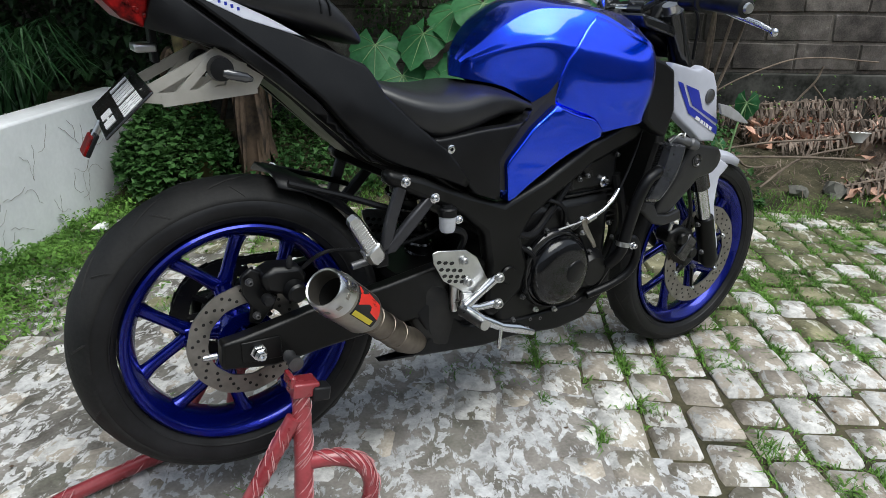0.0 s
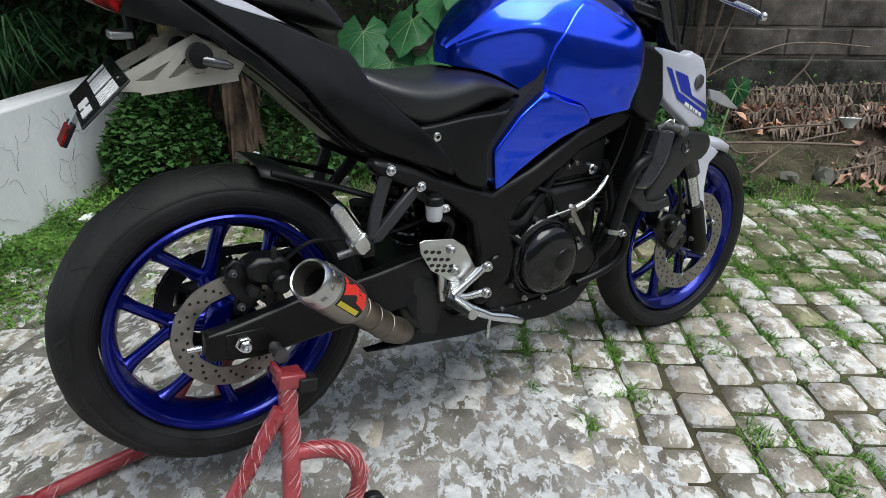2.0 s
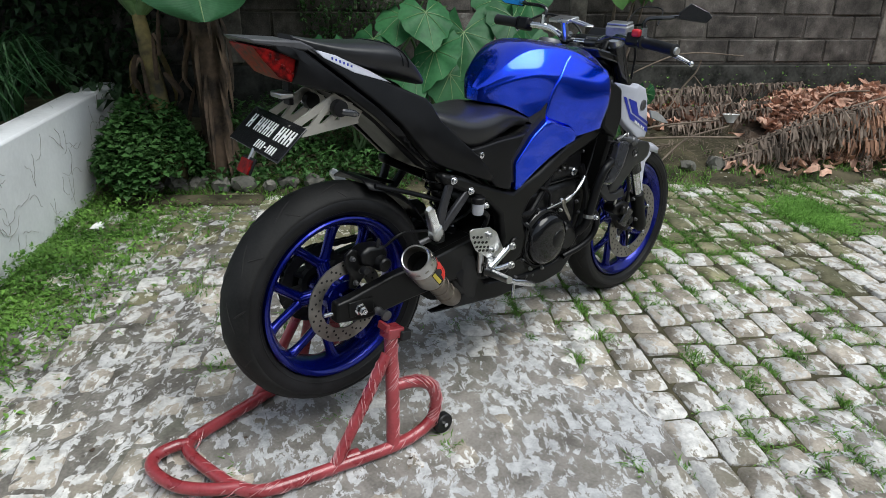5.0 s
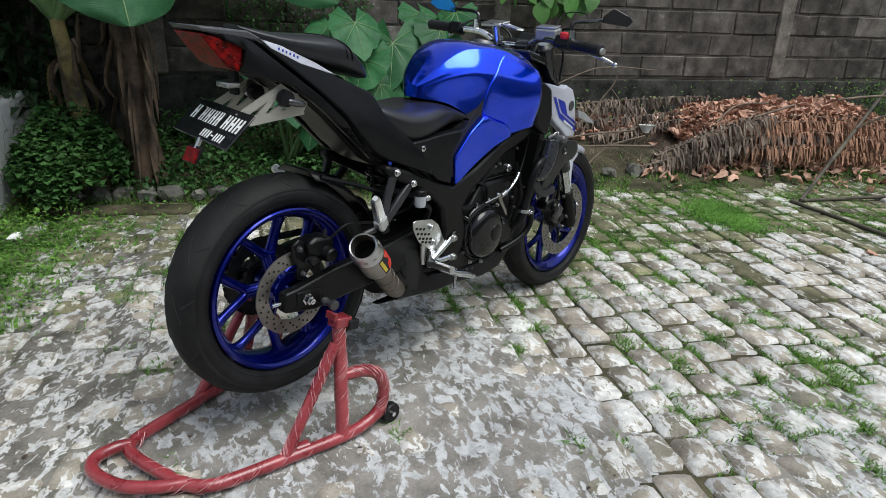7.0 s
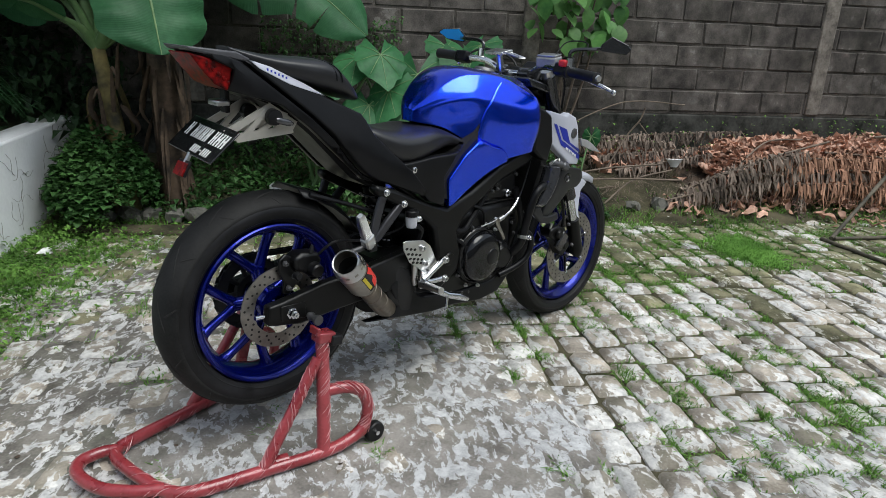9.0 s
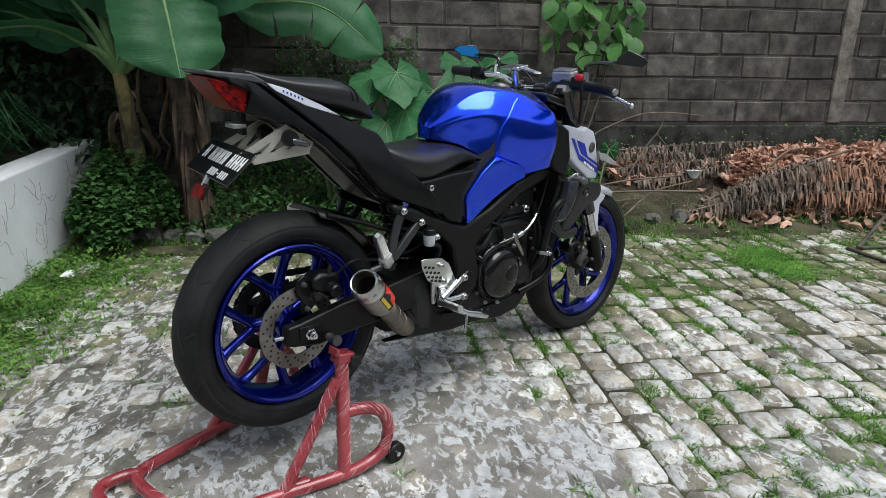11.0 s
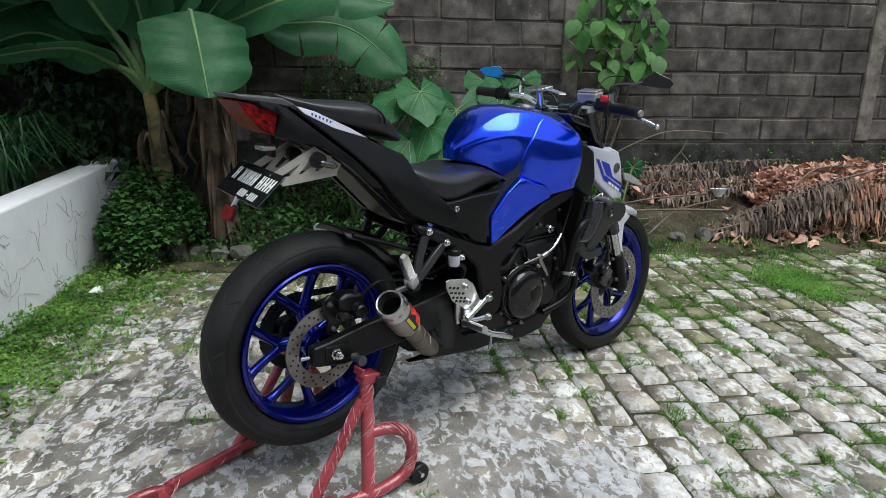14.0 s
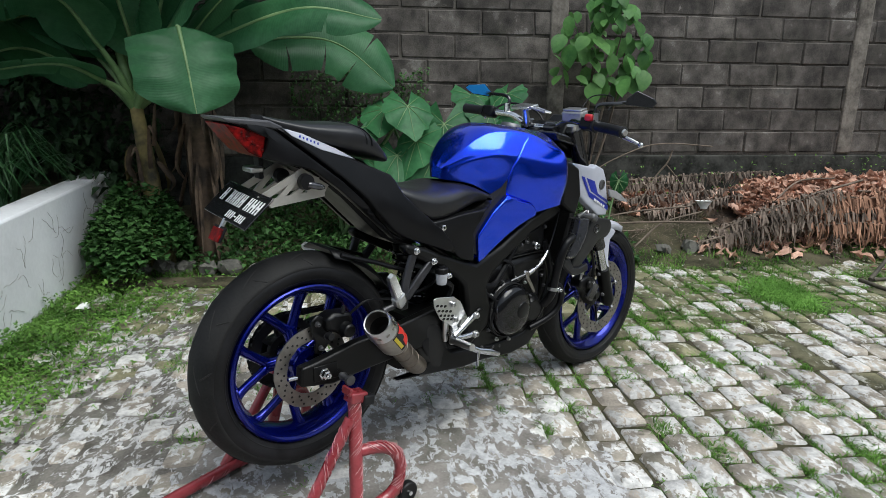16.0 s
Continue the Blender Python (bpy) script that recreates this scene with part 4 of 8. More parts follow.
part("mark_bar", moved(box(0.008, 0.004, 0.001, (0.04, -0.031, 0.0027)), PL), WHITEINK, plate)
refl = P("reflector", moved(box(0.05, 0.034, 0.01), Matrix.Translation((-0.205, 0.0, 0.79)) @ pose(0, 0, 0, 60, 0, -90)), REDLENS, "red rear reflector", bevel=0.002)
part("reflector_rim", moved(box(0.056, 0.04, 0.007), Matrix.Translation((-0.2015, 0.0, 0.792)) @ pose(0, 0, 0, 60, 0, -90)), BLACKPL, refl, bevel=0.002)
part("reflector_stem", rod((-0.196, 0, 0.8), (-0.18, 0, 0.826), 0.006), ALLOY, refl)
# rear hugger
hug = []
for k in range(13):
    a = radians(142 - k * 9.5)
    hug.append((0.316 * math.cos(a), 0.406 + 0.316 * math.sin(a)))
hv = [(x + d * math.cos(0), y, z) for x, z in hug[7:] for d, y in ((0, -0.078), (0, -0.05), (0, 0.05), (0, 0.078))]
hv = [(x, y, z - (0.018 if abs(y) > 0.06 else 0)) for x, y, z in hv]
hf = [(i * 4 + j, i * 4 + j + 1, i * 4 + j + 5, i * 4 + j + 4) for i in range(len(hug) - 8) for j in range(3)]
hg = P("rear_hugger", (hv, hf), BLACKPL, "matt black rear mudguard", smooth=60)
hm = hg.modifiers.new("thick", "SOLIDIFY")
hm.thickness = 0.004
for s in (-1, 1):
    P("hugger_stay", tube([(0.1, s * 0.075, 0.70), (0.2, s * 0.09, 0.665), (0.3, s * 0.11, 0.625)], 0.0065, 8), BLACKPL)
# footrest hangers
for s in (-1, 1):
    h = P("footrest_hanger", join(slab([(0.294, 0.695), (0.302, 0.704), (0.314, 0.702), (0.318, 0.688), (0.292, 0.618), (0.276, 0.556), (0.252, 0.556), (0.266, 0.62)], s * 0.128, s * 0.142), slab([(0.38, 0.66), (0.385, 0.645), (0.374, 0.636), (0.33, 0.592), (0.285, 0.55), (0.262, 0.548), (0.268, 0.566), (0.315, 0.614), (0.362, 0.655)], s * 0.1285, s * 0.1435)), HANGER, "forked dark alloy pillion footrest hanger", smooth=30, bevel=0.004)
    bolt(h, (0.306, s * 0.143, 0.69), 0.008, 0.01, (0, s, 0))
    bolt(h, (0.371, s * 0.144, 0.648), 0.008, 0.01, (0, s, 0))
    a, b = Vector((0.225, s * 0.17, 0.565)), Vector((0.161, s * 0.213, 0.66))
    d = (b - a).normalized()
    side_ = d.cross(Vector((0, s, 0))).normalized()
    face_ = side_.cross(d)
    axes = Matrix((side_, face_, d)).transposed().to_4x4()
    L = (b - a).length
    blade = []
    for z, w, thick in ((-0.1, 0.012, 0.012), (0.02, 0.019, 0.014), (0.24, 0.018, 0.013), (0.27, 0.014, 0.01), (0.98, 0.0115, 0.009), (1.04, 0.007, 0.006)):
        blade += [(x * w, y * thick, z * L) for x, y in ((-1, -0.7), (-0.7, -1), (0.7, -1), (1, -0.7), (1, 0.7), (0.7, 1), (-0.7, 1), (-1, 0.7))]
    bf = [(i * 8 + k, i * 8 + (k + 1) % 8, i * 8 + 8 + (k + 1) % 8, i * 8 + 8 + k) for i in range(5) for k in range(8)] + [tuple(reversed(range(8))), tuple(range(40, 48))]
    fp = part("pillion_footrest", moved((blade, bf), Matrix.Translation(a) @ axes), ALLOY, h, "ribbed alloy footrest, folded up", smooth=30)
    ribs = [box(0.024 - 0.0004 * k, 0.022 - 0.0003 * k, 0.0035, (0, 0, (0.31 + 0.062 * k) * L)) for k in range(11)]
    part("rib", moved(join(*ribs), Matrix.Translation(a) @ axes), ALLOY, fp, smooth=0)
    part("hinge", box(0.03, 0.03, 0.03, (0.238, s * 0.16, 0.553)), BLACKPL, h, bevel=0.005)
# rider footrest plate with heel guard, brake pedal
HEEL = [(0.357, 0.538), (0.37, 0.541), (0.438, 0.53), (0.467, 0.508), (0.508, 0.43), (0.5, 0.425), (0.456, 0.43), (0.435, 0.434), (0.384, 0.472), (0.36, 0.515)]
for s in (-1, 1):
    hp = P("heel_guard", slab(HEEL, s * 0.158, s * 0.162), ALLOY, "drilled brushed alloy heel guard", bevel=0.0015)
    for r, row in enumerate(((0.372, 0.51, 3), (0.378, 0.493, 4), (0.386, 0.477, 4), (0.398, 0.463, 3))):
        for k in range(row[2]):
            x, z = row[0] + 0.0155 * k, row[1] - 0.004 * k + 0.006
            part("slot", moved(lathe([(0, -0.003), (0.0048, -0.003), (0.0048, 0.003), (0, 0.003)], 6), pose(x, s * 0.16, z) @ Matrix.Diagonal((1.25, 1, 0.85, 1))), SOOT, hp, smooth=0)
    for x, z in ((0.433, 0.507), (0.444, 0.458)):
        bolt(hp, (x, s * 0.162, z), 0.009, 0.01, (0, s, 0), ALLOY)
    part("guard_foot", slab([(0.43, 0.436), (0.455, 0.432), (0.46, 0.39), (0.45, 0.375), (0.425, 0.38), (0.425, 0.41)], s * 0.155, s * 0.168), ALLOY, hp, bevel=0.003)
ped = P("brake_pedal", join(tube([(0.43, -0.175, 0.41), (0.47, -0.178, 0.435), (0.505, -0.18, 0.46)], [0.011, 0.009, 0.011], 10), tube([(0.43, -0.175, 0.405), (0.46, -0.178, 0.4), (0.507, -0.18, 0.4)], [0.01, 0.008, 0.01], 10), tube([(0.425, -0.178, 0.405), (0.46, -0.19, 0.378), (0.51, -0.2, 0.35), (0.55, -0.205, 0.337), (0.593, -0.208, 0.318)], [0.013, 0.012, 0.01, 0.012, 0.008], 10)), CHROME, "polished brake pedal and linkage", smooth=50)
for z in (0.462, 0.401):
    bolt(ped, (0.507, -0.186, z), 0.009, 0.012, (0, -1, 0), ALLOY)
part("pedal_pin", rod((0.505, -0.205, 0.35), (0.497, -0.21, 0.305), 0.0045), CHROME, ped)
part("rider_footrest", tube([(0.43, -0.165, 0.395), (0.425, -0.21, 0.4), (0.42, -0.262, 0.405)], [0.012, 0.012, 0.011], 10), ALLOY, ped, "knurled alloy rider footrest", smooth=50)
rs = P("brake_fluid_cup", moved(lathe([(0, -0.02), (0.014, -0.02), (0.0165, -0.014), (0.018, 0.012), (0.018, 0.014), (0, 0.014)], 24, "z"), pose(0.402, -0.145, 0.593)), FLUIDCUP, "translucent brake fluid cup with black cap", smooth=40)
part("cap", moved(lathe([(0, 0.014), (0.0195, 0.014), (0.0195, 0.028), (0.016, 0.031), (0.012, 0.031), (0.011, 0.036), (0, 0.036)], 24, "z"), pose(0.402, -0.145, 0.593)), BLACKPL, rs, smooth=40)
bolt(rs, (0.421, -0.155, 0.598), 0.007, 0.01, (0, -1, 0))
part("fluid_hose", tube(curve([(0.405, -0.145, 0.575), (0.43, -0.145, 0.57), (0.448, -0.14, 0.55), (0.44, -0.13, 0.51), (0.43, -0.12, 0.47), (0.425, -0.12, 0.42)], 5), 0.0075, 8), BLACKPL, rs)
part("master_cylinder", tube([(0.425, -0.14, 0.45), (0.425, -0.14, 0.41), (0.425, -0.14, 0.385)], [0.011, 0.011, 0.007], 10), ALLOY, rs)
# exhaust
A, B = Vector((0.088, -0.245, 0.562)), Vector((0.345, -0.115, 0.305))
ax = (B - A).normalized()
XM = Matrix.Translation(A) @ ax.to_track_quat("Z", "Y").to_matrix().to_4x4()
can = P("silencer", moved(lathe([(0.031, 0.004), (0.031, 0.035), (0.031, 0.038), (0.0385, 0.038), (0.041, 0.05), (0.041, 0.135), (0.039, 0.142), (0.03, 0.16), (0.0265, 0.172)], 48, "z"), XM), TITAN, "short titanium silencer", smooth=35)
cap = part("end_cap", moved(lathe([(0.031, 0.02), (0.0315, 0.002), (0.034, 0.0), (0.0372, 0.004), (0.039, 0.02), (0.042, 0.038), (0.042, 0.044), (0.039, 0.044)], 48, "z"), XM), ALLOY, can, "polished end cap", smooth=35)
part("baffle", moved(lathe([(0.0, 0.09), (0.033, 0.09), (0.033, 0.01)], 32, "z"), XM), SOOT, can)
for k in range(10):
    a = 2 * math.pi * k / 10
    part("cap_dent", moved(box(0.011, 0.0012, 0.008), XM @ pose(0.0397 * math.cos(a), 0.0397 * math.sin(a), 0.023, 0, 0, math.degrees(a) + 90)), TITAN, can, bevel=0.0005)


def on_can(z0, z1, a0, a1, r=0.0413, skew=0.0):
    v, f, n = [], [], 8
    for i in range(2):
        for k in range(n + 1):
            a = a0 + (a1 - a0) * k / n + skew * i
            v.append((r * math.cos(a), r * math.sin(a), (z0, z1)[i]))
    f = [(k, k + 1, k + n + 2, k + n + 1) for k in range(n)]
    return moved((v, f), XM)


side = XM.inverted().to_3x3() @ Vector((0.35, -1, 0.35))
mid = math.atan2(side.y, side.x)
part("sticker", on_can(0.052, 0.132, mid - 0.8, mid + 0.75), SOOT, can, "black sticker with red and yellow shapes")
part("sticker_red", on_can(0.057, 0.128, mid - 0.7, mid - 0.36, 0.0417, 0.42), REDINK, can)
part("sticker_red", on_can(0.057, 0.092, mid - 0.28, mid + 0.2, 0.04175, -0.28), REDINK, can)
part("sticker_red", on_can(0.09, 0.13, mid - 0.66, mid - 0.1, 0.0418, 0.3), REDINK, can)
part("sticker_red", on_can(0.1, 0.131, mid - 0.2, mid + 0.22, 0.04185, 0.12), REDINK, can)
part("sticker_yellow", on_can(0.057, 0.122, mid + 0.46, mid + 0.7, 0.0417), YELLOWINK, can)
lp = P("link_pipe", join(tube([XM @ Vector((0, 0, 0.165)), XM @ Vector((0, 0, 0.25)), XM @ Vector((0, 0, 0.315)), B + ax * 0.0 + Vector((0.03, 0.03, -0.01)), B + Vector((0.1, 0.09, -0.02))], [0.0285, 0.0285, 0.029, 0.03, 0.03], 24)), PIPE, "heat-tinted link pipe", smooth=60)
for z in (0.175, 0.225, 0.28):
    part("weld_ring", moved(lathe([(0.028, z - 0.003), (0.0298, z - 0.0015), (0.0298, z + 0.0015), (0.028, z + 0.003), (0.028, z - 0.003)], 24, "z"), XM), PIPE, lp)
part("silencer_strap", tube([A + Vector((0.1, 0.1, -0.02)), (0.24, -0.15, 0.55)], 0.008, 8, flat=0.5), DARKALLOY, lp)
# belly pan and engine
P("belly_pan", shell([(0.25, 0.305), (0.407, 0.283), (0.514, 0.268), (0.6, 0.268), (0.736, 0.25), (0.828, 0.26), (0.9, 0.32), (0.915, 0.37), (0.8, 0.31), (0.62, 0.31), (0.55, 0.32), (0.46, 0.335), (0.40, 0.41), (0.355, 0.425), (0.33, 0.41), (0.37, 0.33), (0.33, 0.305)], lambda x, z: 0.13 + 0.05 * max(0, 0.36 - z), 0.02, 0.008, 0.025, -1), BLACKPL, "matt black belly cover", smooth=180)
P("belly_pan", shell([(0.35, 0.30), (0.514, 0.268), (0.736, 0.25), (0.828, 0.26), (0.9, 0.32), (0.915, 0.37), (0.62, 0.33), (0.46, 0.335)], lambda x, z: 0.13, 0.02, 0.008, 0.03, 1), BLACKPL, "matt black belly cover", smooth=180)
P("collector", lofted(smooth_rows([(0.33, 0.28, 0.33, 0.05), (0.4, 0.275, 0.37, 0.1), (0.55, 0.27, 0.34, 0.11), (0.75, 0.265, 0.33, 0.11), (0.85, 0.28, 0.34, 0.08)], 3), 24, 0.7), SOOT, "sooty collector box", smooth=180)
P("exhaust_shield", shell([(0.33, 0.435), (0.37, 0.455), (0.41, 0.435), (0.45, 0.36), (0.47, 0.31), (0.41, 0.30), (0.36, 0.315), (0.335, 0.37)], lambda x, z: 0.134 - 4 * (x - 0.4) ** 2, 0.015, 0.006, 0.02, -1), SOOT, "sooty black heat shield", smooth=50)
eng = P("engine", join(box(0.34, 0.25, 0.3, (0.72, 0, 0.43)), box(0.16, 0.22, 0.26, (0.83, 0, 0.62)), box(0.12, 0.2, 0.22, (0.6, 0, 0.44))), ENGINE, "black parallel-twin engine", bevel=0.02)
cov = part("clutch_cover", moved(lathe([(0, -0.052), (0.03, -0.0515), (0.055, -0.049), (0.07, -0.045), (0.079, -0.039), (0.084, -0.03), (0.086, -0.018), (0.094, -0.014), (0.099, -0.008), (0.1, 0.0), (0.1, 0.02), (0, 0.02)], 56), pose(0.715, -0.125, 0.418)), CLUTCH, eng, "gloss black clutch cover", smooth=40)
part("crank_cover", moved(lathe([(0, -0.025), (0.035, -0.025), (0.042, -0.018), (0.055, 0), (0.055, 0.02), (0, 0.02)], 32), pose(0.83, -0.125, 0.39)), ENGINE, eng, smooth=40)
part("cover_boss", moved(lathe([(0, -0.004), (0.024, -0.004), (0.028, -0.002), (0.03, 0.002), (0, 0.002)], 32), pose(0.742, -0.175, 0.418, 0, 0, 4)), ENGINE, cov, smooth=40)
part("cover_slot", moved(lathe([(0.089, -0.021), (0.0925, -0.021), (0.0925, 0.0), (0.089, 0.0), (0.089, -0.021)], 56), pose(0.709, -0.125, 0.418)), SOOT, cov, smooth=40)
for k in range(3):
    part("cover_rib", moved(box(0.026, 0.006, 0.006), pose(0.735 + 0.018 * k, -0.1705 + 0.003 * k, 0.468 - 0.01 * k, 0, 30)), CLUTCH, cov, bevel=0.002)
part("cylinder_head", box(0.15, 0.24, 0.1, (0.83, 0, 0.64)), ENGINE, eng, bevel=0.012)
for k in range(9):
    part("fin", box(0.17, 0.235, 0.005, (0.83, 0, 0.5 + 0.014 * k)), ENGINE, eng, bevel=0.001)
for k in range(11):
    a = 2 * math.pi * k / 11 + 0.2
    bolt(eng, (0.715 + 0.108 * math.cos(a), -0.132, 0.418 + 0.108 * math.sin(a)), 0.0048, 0.01, material=ALLOY if k % 3 else DARKALLOY)
for x, z in ((0.776, 0.66), (0.80, 0.63), (0.776, 0.625), (0.862, 0.61), (0.94, 0.53), (0.60, 0.31), (0.65, 0.30), (0.68, 0.295), (0.88, 0.4), (0.87, 0.36), (0.9, 0.46), (0.885, 0.5), (0.89, 0.67)):
    bolt(eng, (x, -0.126, z), 0.005, 0.008, material=DARKALLOY)
part("head_bolt", moved(lathe([(0, -0.012), (0.011, -0.012), (0.014, -0.009), (0.014, 0.01), (0, 0.01)], 20), pose(0.858, -0.118, 0.607)), CHROME, eng, smooth=35)
part("clutch_arm", slab([(0.757, 0.54), (0.77, 0.542), (0.778, 0.522), (0.806, 0.478), (0.812, 0.465), (0.804, 0.462), (0.79, 0.482), (0.762, 0.52)], -0.166, -0.162), TITAN, eng, "bronze clutch arm", bevel=0.001)
part("clutch_cable", tube(curve([(0.69, -0.16, 0.527), (0.74, -0.162, 0.533), (0.79, -0.162, 0.54), (0.86, -0.155, 0.568), (0.9, -0.148, 0.612), (0.97, -0.12, 0.7), (1.02, -0.1, 0.85)], 6), 0.003, 8), BLACKPL, eng)
part("cable_end", tube(curve([(0.795, -0.162, 0.541), (0.83, -0.159, 0.553), (0.862, -0.155, 0.571), (0.882, -0.151, 0.592)], 4), 0.0058, 10), CHROME, eng, "bright cable end", smooth=60)
part("cable_clamp", rod((0.772, -0.164, 0.536), (0.797, -0.163, 0.543), 0.0085), ALLOY, eng)
part("cable_inner", rod((0.69, -0.161, 0.527), (0.772, -0.163, 0.537), 0.0028), ALLOY, eng)
part("arm_pivot", rod((0.765, -0.13, 0.51), (0.765, -0.16, 0.54), 0.0075), ALLOY, eng)
for pts, r in ((((0.55, -0.12, 0.56), (0.62, -0.14, 0.52), (0.68, -0.13, 0.55), (0.75, -0.12, 0.62)), 0.009), (((0.6, -0.13, 0.5), (0.64, -0.145, 0.46), (0.62, -0.14, 0.38)), 0.006), (((0.9, -0.12, 0.62), (0.93, -0.13, 0.5), (0.9, -0.13, 0.4), (0.86, -0.12, 0.33)), 0.012), (((0.66, -0.12, 0.6), (0.72, -0.14, 0.57), (0.74, -0.13, 0.5)), 0.005)):
    part("engine_hose", tube(curve(pts, 6), r, 8), BLACKPL, eng)
for y in (-0.06, 0.06):
    P("exhaust_header", tube(curve([(0.91, y, 0.58), (0.97, y, 0.53), (0.985, y, 0.42), (0.94, y * 0.8, 0.33), (0.82, y * 0.7, 0.295)], 6), 0.02, 14), SOOT, "dark exhaust header", smooth=60)
# thick radiator hose in front of the engine
hoop = P("engine_hoop", tube(curve([(0.995, -0.165, 0.622), (0.968, -0.186, 0.629), (0.932, -0.19, 0.614), (0.91, -0.186, 0.565), (0.897, -0.18, 0.5), (0.885, -0.175, 0.44), (0.875, -0.15, 0.4)], 6), 0.0145, 14), BLACKPL, "black radiator hose beside the engine", smooth=60)
part("lower_hose", tube(curve([(0.885, -0.165, 0.47), (0.93, -0.172, 0.462), (0.948, -0.172, 0.42), (0.93, -0.168, 0.375), (0.885, -0.155, 0.345), (0.82, -0.14, 0.325)], 6), 0.011, 12), BLACKPL, hoop, smooth=60)
part("hose_clip", moved(lathe([(0.0155, -0.006), (0.0175, -0.005), (0.0175, 0.005), (0.0155, 0.006)], 20, "z"), Matrix.Translation((0.889, -0.1775, 0.46)) @ Vector((0.2, 0.05, 1)).to_track_quat("Z", "Y").to_matrix().to_4x4()), ALLOY, hoop, "bright hose clip", smooth=40)
bolt(hoop, (0.905, -0.19, 0.458), 0.007, 0.014, name="clamp")
# radiator and its side pieces
rad = P("radiator", box(0.03, 0.3, 0.2, (1.01, 0, 0.61)), SOOT, "black radiator", bevel=0.004)
def end_tank(side):
    """A moulded tank that narrows downwards, with one soft ridge along its outer face."""
    rows = ((0.695, 1.004, 1.05, 0.7), (0.691, 0.998, 1.056, 0.95), (0.66, 0.99, 1.046, 1.0), (0.62, 0.976, 1.03, 1.0), (0.59, 0.956, 1.01, 0.95), (0.568, 0.944, 0.992, 0.85), (0.559, 0.948, 0.984, 0.65), (0.555, 0.955, 0.978, 0.4))
    section = ((0, 0), (0, 0.5), (0.05, 0.72), (0.2, 0.84), (0.5, 0.92), (0.62, 1.0), (0.7, 1.0), (0.9, 0.66), (0.98, 0.5), (1, 0.3), (1, 0))
    n = len(section)
    verts = [(x0 + (x1 - x0) * t, side * (0.158 + 0.048 * d * q), z - 0.006 * t) for z, x0, x1, q in rows for t, d in section]
    faces = [(i * n + j, i * n + j + 1, (i + 1) * n + j + 1, (i + 1) * n + j) for i in range(len(rows) - 1) for j in range(n - 1)]
    faces += [tuple(range(n)), tuple(range((len(rows) - 1) * n, len(rows) * n))]
    return verts, faces if side > 0 else [tuple(reversed(f)) for f in faces]


SCOOP = [(1.077, 0.649), (1.09, 0.679), (1.144, 0.672), (1.22, 0.656), (1.243, 0.631), (1.218, 0.592), (1.145, 0.585), (1.1, 0.535), (1.073, 0.504), (1.028, 0.486), (1.015, 0.5), (1.018, 0.528), (1.05, 0.595)]
for s in (-1, 1):
    rc = part("radiator_end", end_tank(s), SMOKE, rad, "smoky grey radiator end tank", smooth=32)
    part("radiator_core", slab([(0.958, 0.61), (0.986, 0.694), (1.02, 0.692), (0.99, 0.6)], s * 0.15, s * 0.168), SOOT, rad, bevel=0.003)
    for k in range(16):
        z = 0.612 + 0.0052 * k
        part("tank_rib", box(0.03, 0.008, 0.0022, (0.974 + 0.33 * (z - 0.61), s * 0.169, z)), BLACKPL, rc)
    part("hose_collar", moved(lathe([(0.0155, -0.005), (0.0178, -0.004), (0.0178, 0.004), (0.0155, 0.005)], 20, "x"), pose(0.979, s * 0.178, 0.626, 0, 0, s * 38)), DARKALLOY, rc, "steel hose clip", smooth=40)
    sc = P("radiator_scoop", shell(SCOOP, lambda x, z: 0.178 - 0.1 * max(0, x - 1.12) - 0.22 * max(0, 0.6 - z - 0.0), 0.02, 0.007, 0.016, s), SCOOPGREY, "matt dark grey radiator scoop", smooth=50)
    part("bolt_recess", moved(lathe([(0, 0.001), (0.0125, 0.001), (0.0145, -0.0022), (0.0165, -0.0018), (0.0172, 0.004), (0, 0.004)] if s < 0 else [(0, -0.001), (0.0125, -0.001), (0.0145, 0.0022), (0.0165, 0.0018), (0.0172, -0.004), (0, -0.004)], 24), pose(1.12, s * 0.1785, 0.638)), GLOSSBLACK, sc, smooth=40)
    bolt(sc, (1.12, s * 0.1775, 0.638), 0.005, 0.005, (0, s, 0), DARKALLOY)
    br = part("scoop_bracket", slab([(0.956, 0.551), (1.0, 0.541), (1.021, 0.507), (1.06, 0.5), (1.104, 0.508), (1.11, 0.48), (1.05, 0.474), (1.011, 0.483), (0.982, 0.506), (0.945, 0.538)], s * 0.15, s * 0.164), SCOOPGREY, sc, "dark grey cut-out bracket", bevel=0.004)
    part("bracket_cap", rod((0.95, s * 0.15, 0.544), (0.95, s * 0.172, 0.544), 0.014, 0.011, 20), BLACKPL, br, smooth=40)
neck = part("filler_neck", tube([(1.015, -0.168, 0.694), (1.03, -0.174, 0.7), (1.062, -0.182, 0.694), (1.082, -0.186, 0.684)], [0.007, 0.01, 0.0105, 0.011], 18), DARKALLOY, rad, "steel filler neck", smooth=50)
part("filler_cap", tube([(1.072, -0.184, 0.69), (1.076, -0.185, 0.688), (1.092, -0.189, 0.68), (1.096, -0.19, 0.678)], [0.01, 0.014, 0.014, 0.01], 18), DARKALLOY, neck, smooth=40)
part("clip_wire", tube(curve([(1.01, -0.175, 0.69), (1.016, -0.185, 0.706), (1.034, -0.19, 0.716), (1.05, -0.186, 0.705), (1.058, -0.18, 0.713)], 5), 0.0025, 8), ALLOY, neck, smooth=60)
